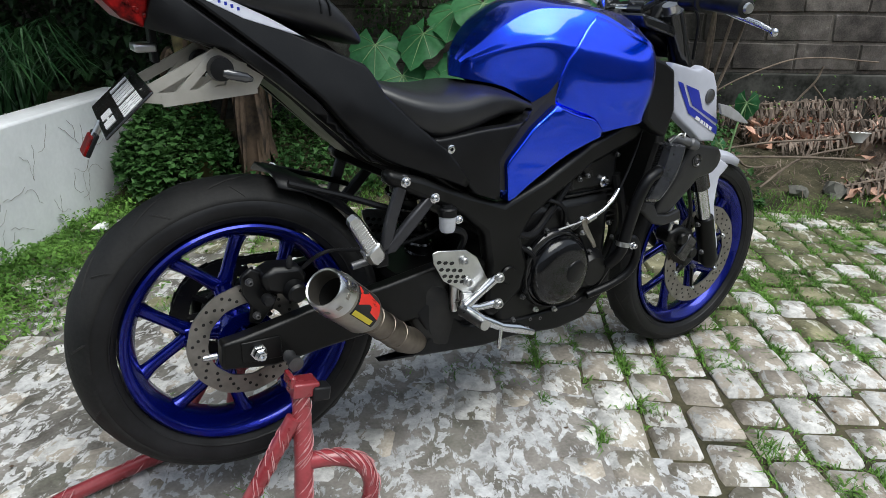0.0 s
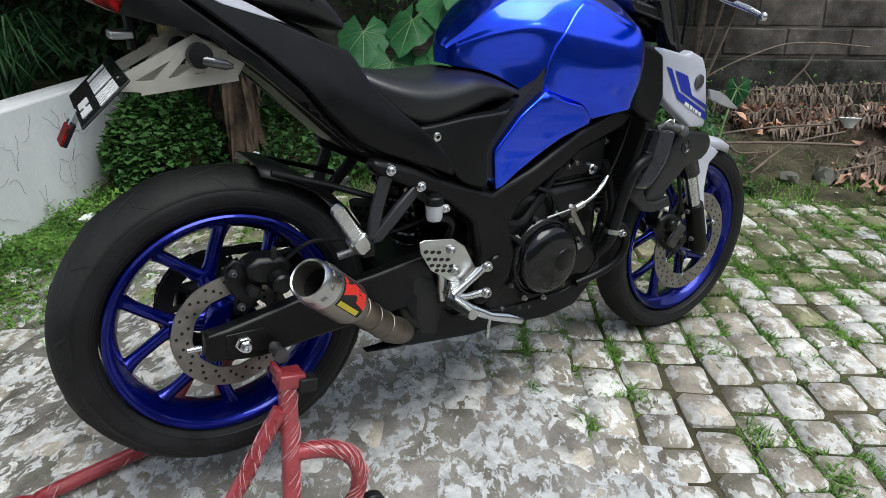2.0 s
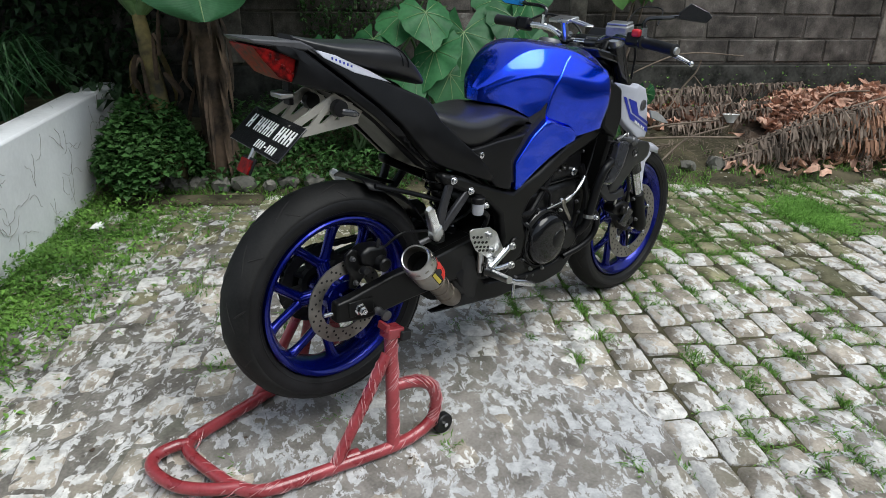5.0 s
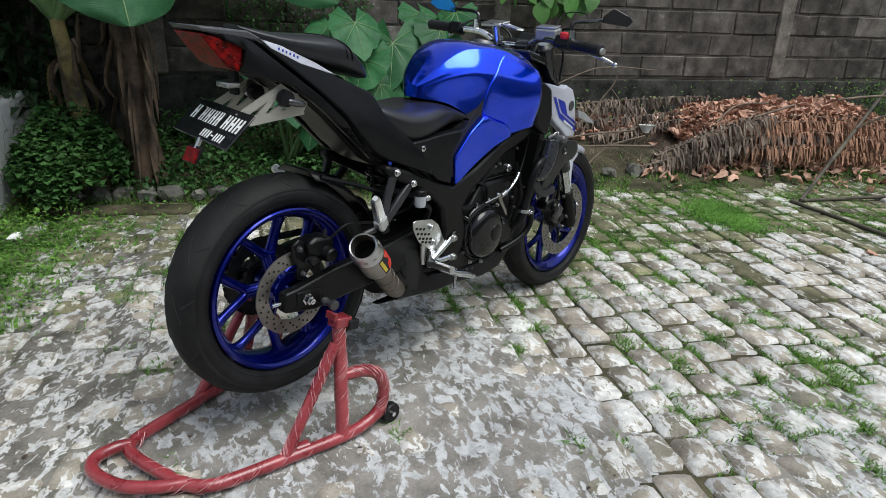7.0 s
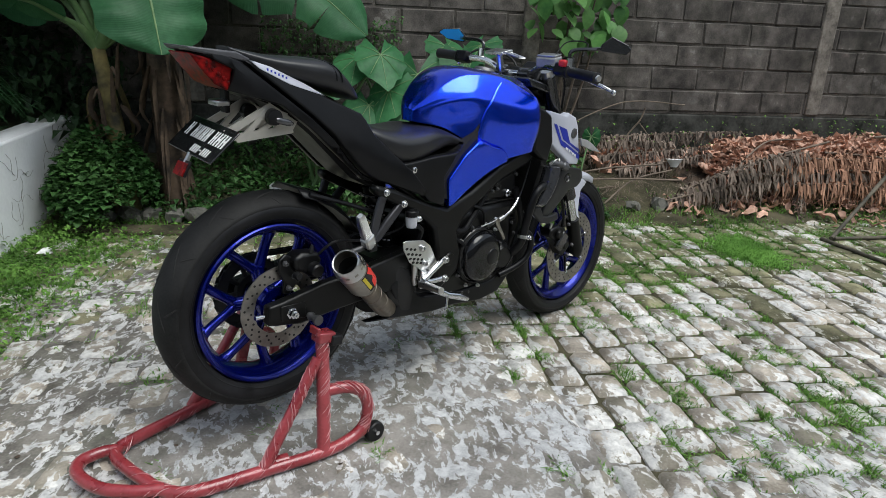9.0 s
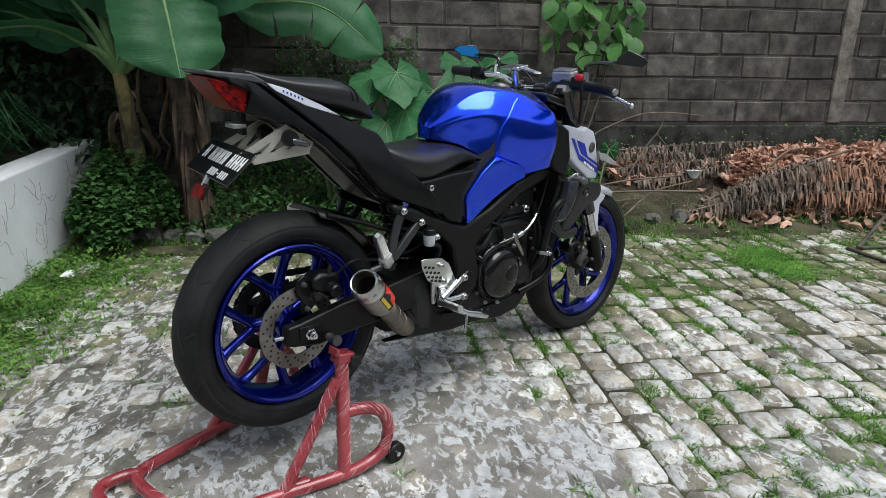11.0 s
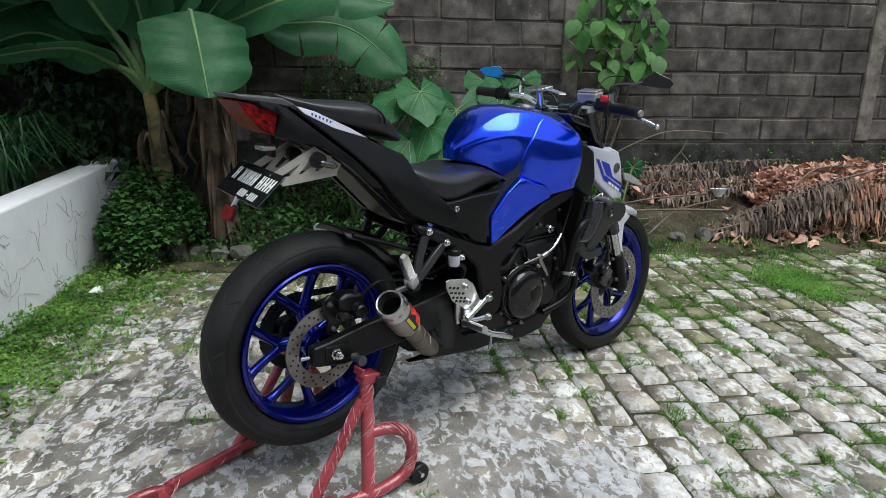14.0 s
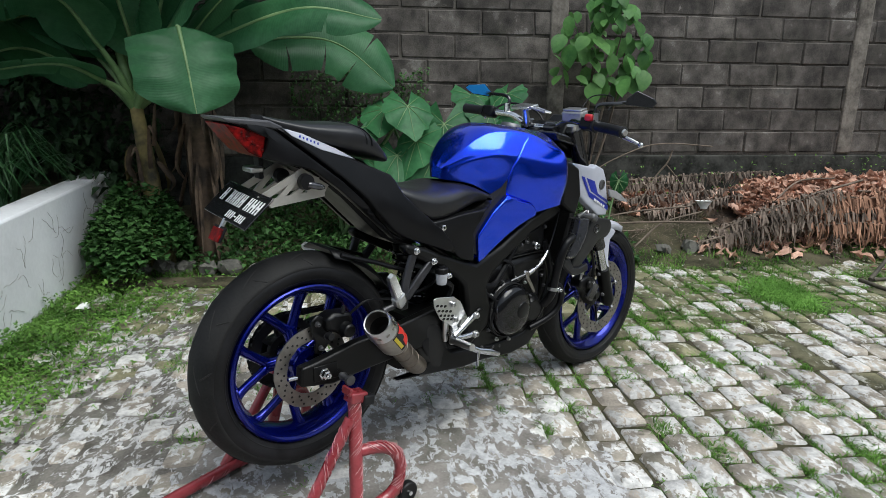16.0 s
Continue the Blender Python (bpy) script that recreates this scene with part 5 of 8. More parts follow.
# front end: turned about the steering head
forks = P("front_fork", slab([(0.94, 0.985), (1.07, 0.955), (1.06, 0.925), (0.95, 0.955)], -0.115, 0.115), GLOSSBLACK, "black fork clamps", bevel=0.008)
part("lower_clamp", slab([(1.03, 0.78), (1.15, 0.75), (1.14, 0.72), (1.03, 0.75)], -0.11, 0.11), GLOSSBLACK, forks, bevel=0.008)
for s in (-1, 1):
    y = s * 0.098
    top, mid_, low = Vector((1.055, y, 0.985)), Vector((1.27, y, 0.51)), Vector((1.35, y, 0.298))
    part("upper_fork_tube", rod(top, top.lerp(mid_, 0.96), 0.0265, seg=20), GLOSSBLACK, forks, smooth=60)
    part("chrome_stanchion", rod(top.lerp(mid_, 0.9), mid_.lerp(low, 0.42), 0.0195, seg=20), CHROME, forks, "chrome fork stanchion", smooth=60)
    part("fork_lower", tube([mid_.lerp(low, 0.36), mid_.lerp(low, 0.42), mid_.lerp(low, 0.9), low, low + Vector((0.01, 0, -0.02))], [0.026, 0.0265, 0.0255, 0.028, 0.018], 20), FRAMEBLK, forks, "black fork leg", smooth=60)
    part("fork_cap", rod(top, top + Vector((-0.008, 0, 0.018)), 0.02, seg=16), ALLOY, forks)
fc = P("front_caliper", slab([(1.145, 0.42), (1.19, 0.43), (1.238, 0.412), (1.268, 0.37), (1.27, 0.32), (1.238, 0.296), (1.214, 0.328), (1.18, 0.372), (1.143, 0.392)], -0.112, -0.06), ENGINE, "black front brake caliper", bevel=0.008)
part("caliper_bridge", moved(box(0.045, 0.02, 0.072), pose(1.214, -0.115, 0.366, 0, 38)), GLOSSBLACK, fc, bevel=0.006)
for x, z in ((1.192, 0.396), (1.24, 0.345)):
    part("piston_cover", moved(lathe([(0, -0.006), (0.013, -0.006), (0.017, -0.002), (0.018, 0.006), (0, 0.006)], 20), pose(x, -0.12, z)), FRAMEBLK, fc, smooth=40)
part("bleed_nipple", rod((1.155, -0.1, 0.42), (1.151, -0.108, 0.445), 0.005), ALLOY, fc)
for x, z in ((1.288, 0.336), (1.262, 0.298), (1.212, 0.338), (1.252, 0.425)):
    bolt(fc, (x, -0.112, z), 0.0055, 0.01, material=DARKALLOY)
part("brake_line", tube(curve([(1.23, -0.1, 0.405), (1.22, -0.11, 0.47), (1.2, -0.1, 0.56), (1.185, -0.08, 0.68), (1.12, -0.12, 0.86)], 6), 0.0055, 8), BLACKPL, fc)
fen = []
for k in range(15):
    a = radians(146 - k * 5.75)
    r = 0.306 + 0.01 * max(0, 1 - k / 9)
    w = 0.058 + 0.004 * math.sin(k / 14 * math.pi)
    for y in (-w, -w * 0.97, -w * 0.55, 0, w * 0.55, w * 0.97, w):
        fen.append((r * math.cos(a) - (0.024 if abs(y) >= w * 0.999 else 0.008 if abs(y) > w * 0.9 else 0) * math.cos(a), y, (r - (0.03 if abs(y) >= w * 0.999 else 0.01 if abs(y) > w * 0.9 else 0)) * math.sin(a)))
ff = [(i * 7 + j, i * 7 + j + 1, i * 7 + j + 8, i * 7 + j + 7) for i in range(14) for j in range(6)]
fd = P("front_fender", (fen, ff), SILVER, "satin silver front fender", smooth=60, matrix=FRONT)
fm = fd.modifiers.new("thick", "SOLIDIFY")
fm.thickness = 0.004
for s in (-1, 1):
    part("fender_leg", shell([(-0.065, 0.283), (-0.062, 0.262), (-0.035, 0.205), (-0.013, 0.175), (0.0, 0.12), (0.015, 0.071), (0.038, 0.01), (0.05, 0.02), (0.028, 0.1), (0.02, 0.155), (0.032, 0.235), (0.07, 0.262), (0.0, 0.3)], lambda x, z: 0.068 + 0.12 * max(0, 0.2 - z), 0.006, 0.005, 0.02, s), SILVER, fd, smooth=50)
# head-lamp shrouds
SHROUD = [(0.985, 0.872), (0.996, 0.879), (1.078, 0.86), (1.1, 0.867), (1.152, 0.848), (1.174, 0.815), (1.196, 0.735), (1.203, 0.674), (1.135, 0.682), (1.053, 0.734), (1.003, 0.772)]
for s in (-1, 1):
    sh = P("lamp_shroud", shell(SHROUD, lambda x, z: 0.176 - 0.1 * max(0, x - 1.08), 0.02, 0.007, 0.016, s), SILVER, "satin silver side shroud with blue stripes", smooth=50)
    wy = lambda x: s * (0.1766 - 0.1 * max(0, x - 1.08))
    for low, high in ((((1.01, 0.838), (1.063, 0.759), (1.2, 0.692)), ((1.03, 0.832), (1.064, 0.777), (1.198, 0.712))), (((1.041, 0.828), (1.074, 0.777), (1.197, 0.719)), ((1.092, 0.811), (1.12, 0.764), (1.195, 0.73)))):
        verts = []
        for k in range(13):
            i, t = min(1, k // 6), (k - 6 * min(1, k // 6)) / 6
            a, b = (Vector(line[i]).lerp(Vector(line[i + 1]), t) for line in (low, high))
            for q in range(5):
                x, z = a.lerp(b, q / 4)
                verts.append((x, wy(x) + s * 0.0008, z))
        part("stripe", (verts, [(5 * k + q, 5 * k + q + 1, 5 * k + q + 6, 5 * k + q + 5) for k in range(12) for q in range(4)]), BLUEINK, sh, smooth=60)
    for k, w in enumerate((0.02, 0.013, 0.006, 0.013, 0.013)):
        x = 1.092 + (0, 0.0235, 0.04, 0.0495, 0.066)[k]
        part("letter_bar", ([(x + dx, s * 0.0018 + wy(x + dx), 0.7435 - 0.478 * (x + dx - 1.092) + dz) for dx, dz in ((0, 0), (w, 0), (w + 0.002, 0.009), (0.002, 0.009))], [(0, 1, 2, 3)]), WHITEINK, sh, smooth=0)
    part("emblem", moved(lathe([(0, -0.004), (0.012, -0.004), (0.0155, -0.002), (0.0175, -0.0035), (0.018, 0), (0.0, 0.002)], 28), pose(1.143, wy(1.143), 0.793, 0, 0, s * -6) @ Matrix.Diagonal((1, s * -1.0 if s > 0 else 1, 1, 1))), DARKALLOY, sh, "round metal emblem", smooth=40)
    P("front_indicator", slab([(1.16, 0.777), (1.205, 0.767), (1.24, 0.75), (1.286, 0.721), (1.288, 0.715), (1.245, 0.724), (1.172, 0.75)], s * 0.184, s * 0.191), CLEARLENS, "pale slim front indicator blade", bevel=0.002)
hl = P("headlamp", lofted([(1.12, 0.74, 0.86, 0.075), (1.17, 0.73, 0.87, 0.085), (1.2, 0.75, 0.85, 0.07), (1.21, 0.78, 0.83, 0.04)], 24, 0.7), GLOSSBLACK, "black headlamp unit", smooth=60)
P("screen_mount", slab([(1.0, 0.93), (1.12, 0.87), (1.16, 0.9), (1.1, 1.0), (1.06, 1.01)], -0.08, 0.08), BLACKPL, "black headlamp cowl", bevel=0.015)
P("meter", moved(box(0.06, 0.13, 0.025), pose(1.125, 0, 1.0, 0, -40)), BLACKPL, "black instrument panel", bevel=0.01)
# handlebar
bar = P("handlebar", tube(curve([(0.93, -0.385, 1.005), (0.955, -0.25, 1.014), (0.985, -0.13, 1.02), (0.995, -0.06, 0.995), (0.997, 0, 0.99), (0.995, 0.06, 0.995), (0.985, 0.13, 1.025), (0.975, 0.25, 1.03), (0.985, 0.36, 1.035)], 5), 0.011, 12), CHROME, "chrome handlebar", smooth=60)
for s, a, b in ((-1, (0.923, -0.385, 1.004), (0.957, -0.255, 1.014)), (1, (0.982, 0.362, 1.035), (0.976, 0.25, 1.031))):
    a, b = Vector(a), Vector(b)
    g = part("grip", tube([a, a.lerp(b, 0.03), a.lerp(b, 0.06), a.lerp(b, 0.93), a.lerp(b, 0.95), b], [0.012, 0.0185, 0.017, 0.0165, 0.022, 0.022], 18), RUBBER, bar, "black rubber grip", smooth=50)
    part("bar_end", rod(a, a + (a - b).normalized() * 0.006, 0.011, 0.009, 16), ALLOY, g)
    part("switch_box", moved(box(0.04, 0.05, 0.04), Matrix.Translation(b.lerp(a, -0.25)) @ pose(0, 0, 0, 0, 20)), BLACKPL, bar, bevel=0.008)
    part("lever_perch", tube([b.lerp(a, -0.5), b.lerp(a, -0.45) + Vector((0.035, 0, -0.005)), b.lerp(a, -0.2) + Vector((0.055, 0, -0.008))], 0.011, 10), GLOSSBLACK, bar)
    e = Vector((1.06, -0.362, 0.955)) if s < 0 else Vector((1.07, 0.34, 1.0))
    st = b.lerp(a, -0.2) + Vector((0.055, 0, -0.008))
    lv = part("lever", tube(curve([st, st.lerp(e, 0.35) + Vector((0.012, 0, -0.004)), st.lerp(e, 0.75) + Vector((0.006, 0, 0)), e], 4), [0.007] * 9 + [0.006, 0.006, 0.005, 0.0055], 10), CHROME, bar, "polished lever", smooth=60)
    part("lever_ball", lathe([(0, -0.009), (0.005, -0.0075), (0.0085, -0.003), (0.0085, 0.003), (0.005, 0.0075), (0, 0.009)], 14, "z"), CHROME, lv, matrix=Matrix.Translation(e), smooth=180)
part("red_switch", box(0.028, 0.03, 0.022, (0.955, -0.235, 1.038)), REDPART, bar, "red kill switch", bevel=0.006)
for y in (-0.05, 0.05):
    part("bar_clamp", rod((0.997, y - 0.022, 0.99), (0.997, y + 0.022, 0.99), 0.021, seg=16), GLOSSBLACK, bar, smooth=40)
    part("riser", rod((1.0, y, 0.985), (1.005, y, 0.945), 0.016, seg=14), GLOSSBLACK, bar, smooth=40)
mc = part("brake_reservoir", moved(box(0.05, 0.075, 0.035), Matrix.Translation((0.995, -0.145, 1.037)) @ pose(0, 0, 0, 0, -8, 8)), CLEARLENS, bar, "silver brake reservoir", bevel=0.006)
part("reservoir_cap", moved(box(0.044, 0.068, 0.006), Matrix.Translation((0.993, -0.145, 1.058)) @ pose(0, 0, 0, 0, -8, 8)), ALLOY, bar, bevel=0.002)
part("top_bracket", moved(box(0.055, 0.085, 0.012), Matrix.Translation((0.965, 0.05, 1.057)) @ pose(0, 0, 0, 0, -10, -5)), ALLOY, bar, "alloy accessory bracket", bevel=0.003)
part("bracket_post", rod((0.985, 0.05, 0.99), (0.966, 0.05, 1.052), 0.012), ALLOY, bar)
part("bracket_frame", join(*[rod(a, b, 0.004, seg=6) for a, b in (((0.945, 0.01, 1.058), (0.95, -0.05, 1.045)), ((0.985, 0.01, 1.055), (0.985, -0.05, 1.042)), ((0.95, -0.05, 1.045), (0.985, -0.05, 1.042)))]), ALLOY, bar)
part("ignition_lock", moved(lathe([(0, 0.014), (0.016, 0.014), (0.02, 0.008), (0.022, 0), (0, 0)], 20, "z"), pose(0.965, 0, 0.975)), BLACKPL, bar, smooth=40)
part("fork_top_nut", moved(lathe([(0, 0.012), (0.012, 0.012), (0.016, 0.006), (0.016, 0), (0, 0)], 8, "z"), pose(1.0, 0.0, 0.965)), ALLOY, bar)
for pts in (((0.96, -0.24, 1.0), (1.05, -0.2, 1.05), (1.1, -0.1, 1.03), (1.08, -0.02, 0.93)), ((0.96, 0.24, 1.02), (1.06, 0.2, 1.06), (1.09, 0.08, 1.02), (1.06, 0.03, 0.9)), ((1.0, -0.15, 1.02), (1.07, -0.16, 0.98), (1.1, -0.14, 0.88))):
    part("control_cable", tube(curve(pts, 6), 0.004, 8), BLACKPL, bar)
part("thin_wire", tube(curve([(0.995, -0.16, 1.05), (1.05, -0.17, 1.1), (1.08, -0.23, 1.1), (1.0, -0.27, 1.06)], 6), 0.002, 6), BLACKPL, bar)
# mirrors
# reflections set by colour: sky blue on the left glass, black on the right
for s, c, outline, mat in ((1, Vector((1.04, 0.37, 1.1)), ((-0.042, 0.011), (-0.027, 0.024), (0.042, 0.028), (0.071, -0.008), (0.061, -0.024), (-0.009, -0.014)), MIRROR), (-1, Vector((1.03, -0.36, 1.093)), ((-0.043, -0.012), (-0.038, 0.008), (-0.007, 0.034), (0.046, 0.01), (0.057, -0.005), (0.041, -0.022)), GLOSSBLACK)):
    n = len(outline)
    mm = Matrix.Translation(c) @ Matrix(((-0.75, 0.649, 0.092, 0), (-0.64, -0.761, 0.078, 0), (0.12, 0, 0.993, 0), (0, 0, 0, 1)))
    vb = [(0.0, a, b) for a, b in outline] + [(-0.02, a * 0.75, b * 0.75) for a, b in outline]
    body = P("mirror", moved((vb, [tuple(range(n)), tuple(range(2 * n - 1, n - 1, -1))] + [(i, i + n, (i + 1) % n + n, (i + 1) % n) for i in range(n)]), mm), GLOSSBLACK, "slim angular bar mirror", bevel=0.003)
    part("mirror_glass", moved(([(0.0035, a * 0.88, b * 0.84) for a, b in outline], [tuple(range(n))]), mm), mat, body, "blue tinted glass, bright sky reflection put into its colour" if s > 0 else "mirror glass coloured black for its dark reflection", smooth=0)
    root = Vector((0.985, 0.15, 1.035)) if s > 0 else Vector((0.955, -0.255, 1.025))
    part("mirror_stem", tube(curve([root, root + Vector((0.005, 0, 0.05)), root.lerp(c, 0.5) + Vector((0.0, 0, 0.025)), c + Vector((0.02 if s < 0 else 0.03, -s * 0.035, -0.006))], 5), 0.0062, 8), GLOSSBLACK, body)
    part("stem_nut", rod(root, root + Vector((0, 0, 0.03)), 0.012, 0.01, 8), CHROME, body)

# ---- paddock stand: red tube wrapped in clear film ----
REDTUBE = surf("red_tube_in_film", (0.2, 0.022, 0.028), (0.34, 0.05, 0.06), 14, 0.3, coat=0.5, bump=0.2, fine=120)
FILM = surf("wrinkled_film", (0.4, 0.14, 0.15), (0.58, 0.3, 0.31), 30, 0.25, coat=0.4)


def stand():
    st = thing("paddock_stand", "red tubular paddock stand wrapped in clear film", "paddock stand")
    r, z0 = 0.0165, 0.03
    def T(name, pts, rad=r, smooth=True, label=""):
        return part(name, tube(curve(pts, 6) if smooth else pts, rad, 14), REDTUBE, st, label, smooth=60)
    base = T("base_tube", [(0.15, -0.245, 0.05), (0.08, -0.243, 0.032), (0.0, -0.236, z0), (-0.145, -0.205, z0), (-0.27, -0.178, z0), (-0.33, -0.155, z0), (-0.365, -0.11, z0), (-0.385, -0.03, z0), (-0.4, 0.08, z0), (-0.385, 0.125, z0), (-0.34, 0.145, z0), (-0.2, 0.175, z0), (-0.1, 0.2, z0), (0.0, 0.236, z0), (0.08, 0.243, 0.032), (0.15, 0.245, 0.05)])
    T("handle_loop", [(-0.36, -0.115, z0 + 0.004), (-0.42, -0.075, z0 + 0.004), (-0.475, -0.01, z0 + 0.004), (-0.497, 0.08, z0 + 0.004), (-0.475, 0.128, z0 + 0.004), (-0.42, 0.135, z0 + 0.004), (-0.385, 0.12, z0 + 0.004)], r * 0.97)
    film = ([], [])
    rnd = random.Random(5)
    for s in (-1, 1):
        up = T("upright", [(0.02, s * 0.237, z0), (0.045, s * 0.205, 0.2), (0.055, s * 0.188, 0.335)], 0.018, False)
        T("brace", [(-0.145, s * 0.204, z0), (-0.06, s * 0.2, 0.15), (0.035, s * 0.197, 0.29)], 0.015, False)
        T("hoop", [(0.05, s * 0.205, 0.19), (0.1, s * 0.225, 0.192), (0.145, s * 0.238, 0.17), (0.165, s * 0.244, 0.12), (0.152, s * 0.246, 0.065), (0.11, s * 0.244, 0.035)], r)
        br = part("support_head", moved(box(0.05, 0.042, 0.03), pose(0.06, s * 0.187, 0.344, 0, 10)), REDTUBE, st, "red support head", bevel=0.004)
        part("rubber_block", moved(box(0.034, 0.03, 0.028), pose(0.087, s * 0.2, 0.332, 0, 10)), RUBBER, br, "black rubber block", bevel=0.004)
        part("hook", moved(box(0.01, 0.04, 0.022), pose(0.038, s * 0.182, 0.364, 0, 10)), REDTUBE, br, bevel=0.003)
        w = part("castor", moved(lathe([(0.006, -0.012), (0.027, -0.012), (0.03, -0.008), (0.03, 0.008), (0.027, 0.012), (0.006, 0.012), (0.006, -0.012)], 28), pose(0.185, s * 0.25, 0.031)), RUBBER, st, "black rubber castor", smooth=35)
        part("castor_bolt", moved(lathe([(0, -0.018), (0.007, -0.018), (0.007, 0.018), (0, 0.018)], 8), pose(0.185, s * 0.25, 0.031)), CHROME, w)
        part("castor_arm", rod((0.155, s * 0.246, 0.06), (0.185, s * 0.246, 0.031), 0.01), REDTUBE, st)
        part("weld_collar", moved(lathe([(0.016, -0.02), (0.0215, -0.018), (0.0215, 0.018), (0.016, 0.02)], 16, "x"), Matrix.Translation((-0.09, s * 0.205, z0)) @ pose(0, 0, 0, 0, 0, s * 14)), REDTUBE, st)
    # creases of the film wound round the tubes
    paths = [curve([(0.08, -0.243, 0.032), (0.0, -0.236, z0), (-0.145, -0.205, z0), (-0.27, -0.178, z0), (-0.33, -0.155, z0), (-0.365, -0.11, z0), (-0.385, -0.03, z0), (-0.4, 0.08, z0), (-0.34, 0.145, z0), (-0.2, 0.175, z0), (-0.1, 0.2, z0)], 10), curve([(0.02, -0.237, z0), (0.045, -0.205, 0.2), (0.055, -0.188, 0.335)], 20), curve([(-0.145, -0.204, z0), (-0.06, -0.2, 0.15), (0.035, -0.197, 0.29)], 20), curve([(0.05, -0.205, 0.19), (0.1, -0.225, 0.192), (0.145, -0.238, 0.17), (0.165, -0.244, 0.12), (0.152, -0.246, 0.065)], 12), curve([(-0.36, -0.115, z0), (-0.42, -0.075, z0), (-0.475, -0.01, z0), (-0.497, 0.08, z0), (-0.475, 0.128, z0), (-0.42, 0.135, z0)], 10)]
    for q, line in enumerate(paths):
        fr = frames_along(line)
        for _ in range(70 if q < 4 else 40):
            i = rnd.randrange(1, len(fr) - 2)
            p, d, u, w = fr[i]
            a0, rr = rnd.uniform(0, 6.28), r + 0.0006 + (0.0015 if q == 1 else 0)
            if q == 2:
                rr = 0.0156
            pts = []
            for k in range(5):
                a = a0 + 0.35 * k
                pts.append(p + d * (0.0075 * k * (1 if q % 2 else -1)) + u * rr * math.cos(a) + w * rr * math.sin(a))
            film = join(film, tube(pts, [0.0003, 0.0011, 0.0013, 0.0009, 0.0003], 4))
    f = part("film_crease", film, FILM, st, smooth=0)
    f["kind"] = "stuff"


stand()

# ---- garden: plants, litter and loose things ----
def leaf_cloud(name, spots, material, size, rnd, aspect=0.55, droop=0.3, label="", category="", kind="stuff", parent=None):
    """Many small pointed leaves, each folded along its midrib, at (place, outward) pairs."""
    verts, faces = [], []
    for p, out in spots:
        L = size * rnd.uniform(0.6, 1.35)
        d = (Vector(out) + Vector((rnd.uniform(-1, 1), rnd.uniform(-1, 1), rnd.uniform(-0.8, 0.6))) * 1.25).normalized()
        side = d.cross(Vector((rnd.uniform(-0.4, 0.4), rnd.uniform(-0.4, 0.4), 1))).normalized()
        up = side.cross(d)
        w = L * aspect / 2
        p = Vector(p)
        m, t = p + d * L * 0.5 - up * 0, p + d * L * 0.95 - up * L * droop
        k = len(verts)
        verts += [p, p + d * L * 0.4 + side * w + up * L * 0.1, m, p + d * L * 0.4 - side * w + up * L * 0.1, t]
        faces += [(k, k + 1, k + 2), (k, k + 2, k + 3), (k + 1, k + 4, k + 2), (k + 2, k + 4, k + 3)]
    ob = finish(name, verts, faces, material, parent, smooth=0)
    return tagged(ob, label, category, kind=kind)


def blades(name, spots, material, rnd, label, width=0.003):
    """Grass: bent blades at (place, height, lean)."""
    verts, faces = [], []
    for p, h, lean in spots:
        a = rnd.uniform(0, 6.283)
        d = Vector((math.cos(a), math.sin(a), 0))
        s = Vector((-d.y, d.x, 0)) * width * rnd.uniform(0.6, 1.3)
        p = Vector(p)
        k = len(verts)
        q1, q2 = p + d * lean * h * 0.35 + Vector((0, 0, h * 0.6)), p + d * lean * h + Vector((0, 0, h * (1 - 0.25 * lean)))
        verts += [p - s, p + s, q1 + s * 0.8, q1 - s * 0.8, q2]
        faces += [(k, k + 1, k + 2, k + 3), (k + 3, k + 2, k + 4)]
    ob = finish(name, verts, faces, material, smooth=0)
    return tagged(ob, label, "grass", kind="stuff")


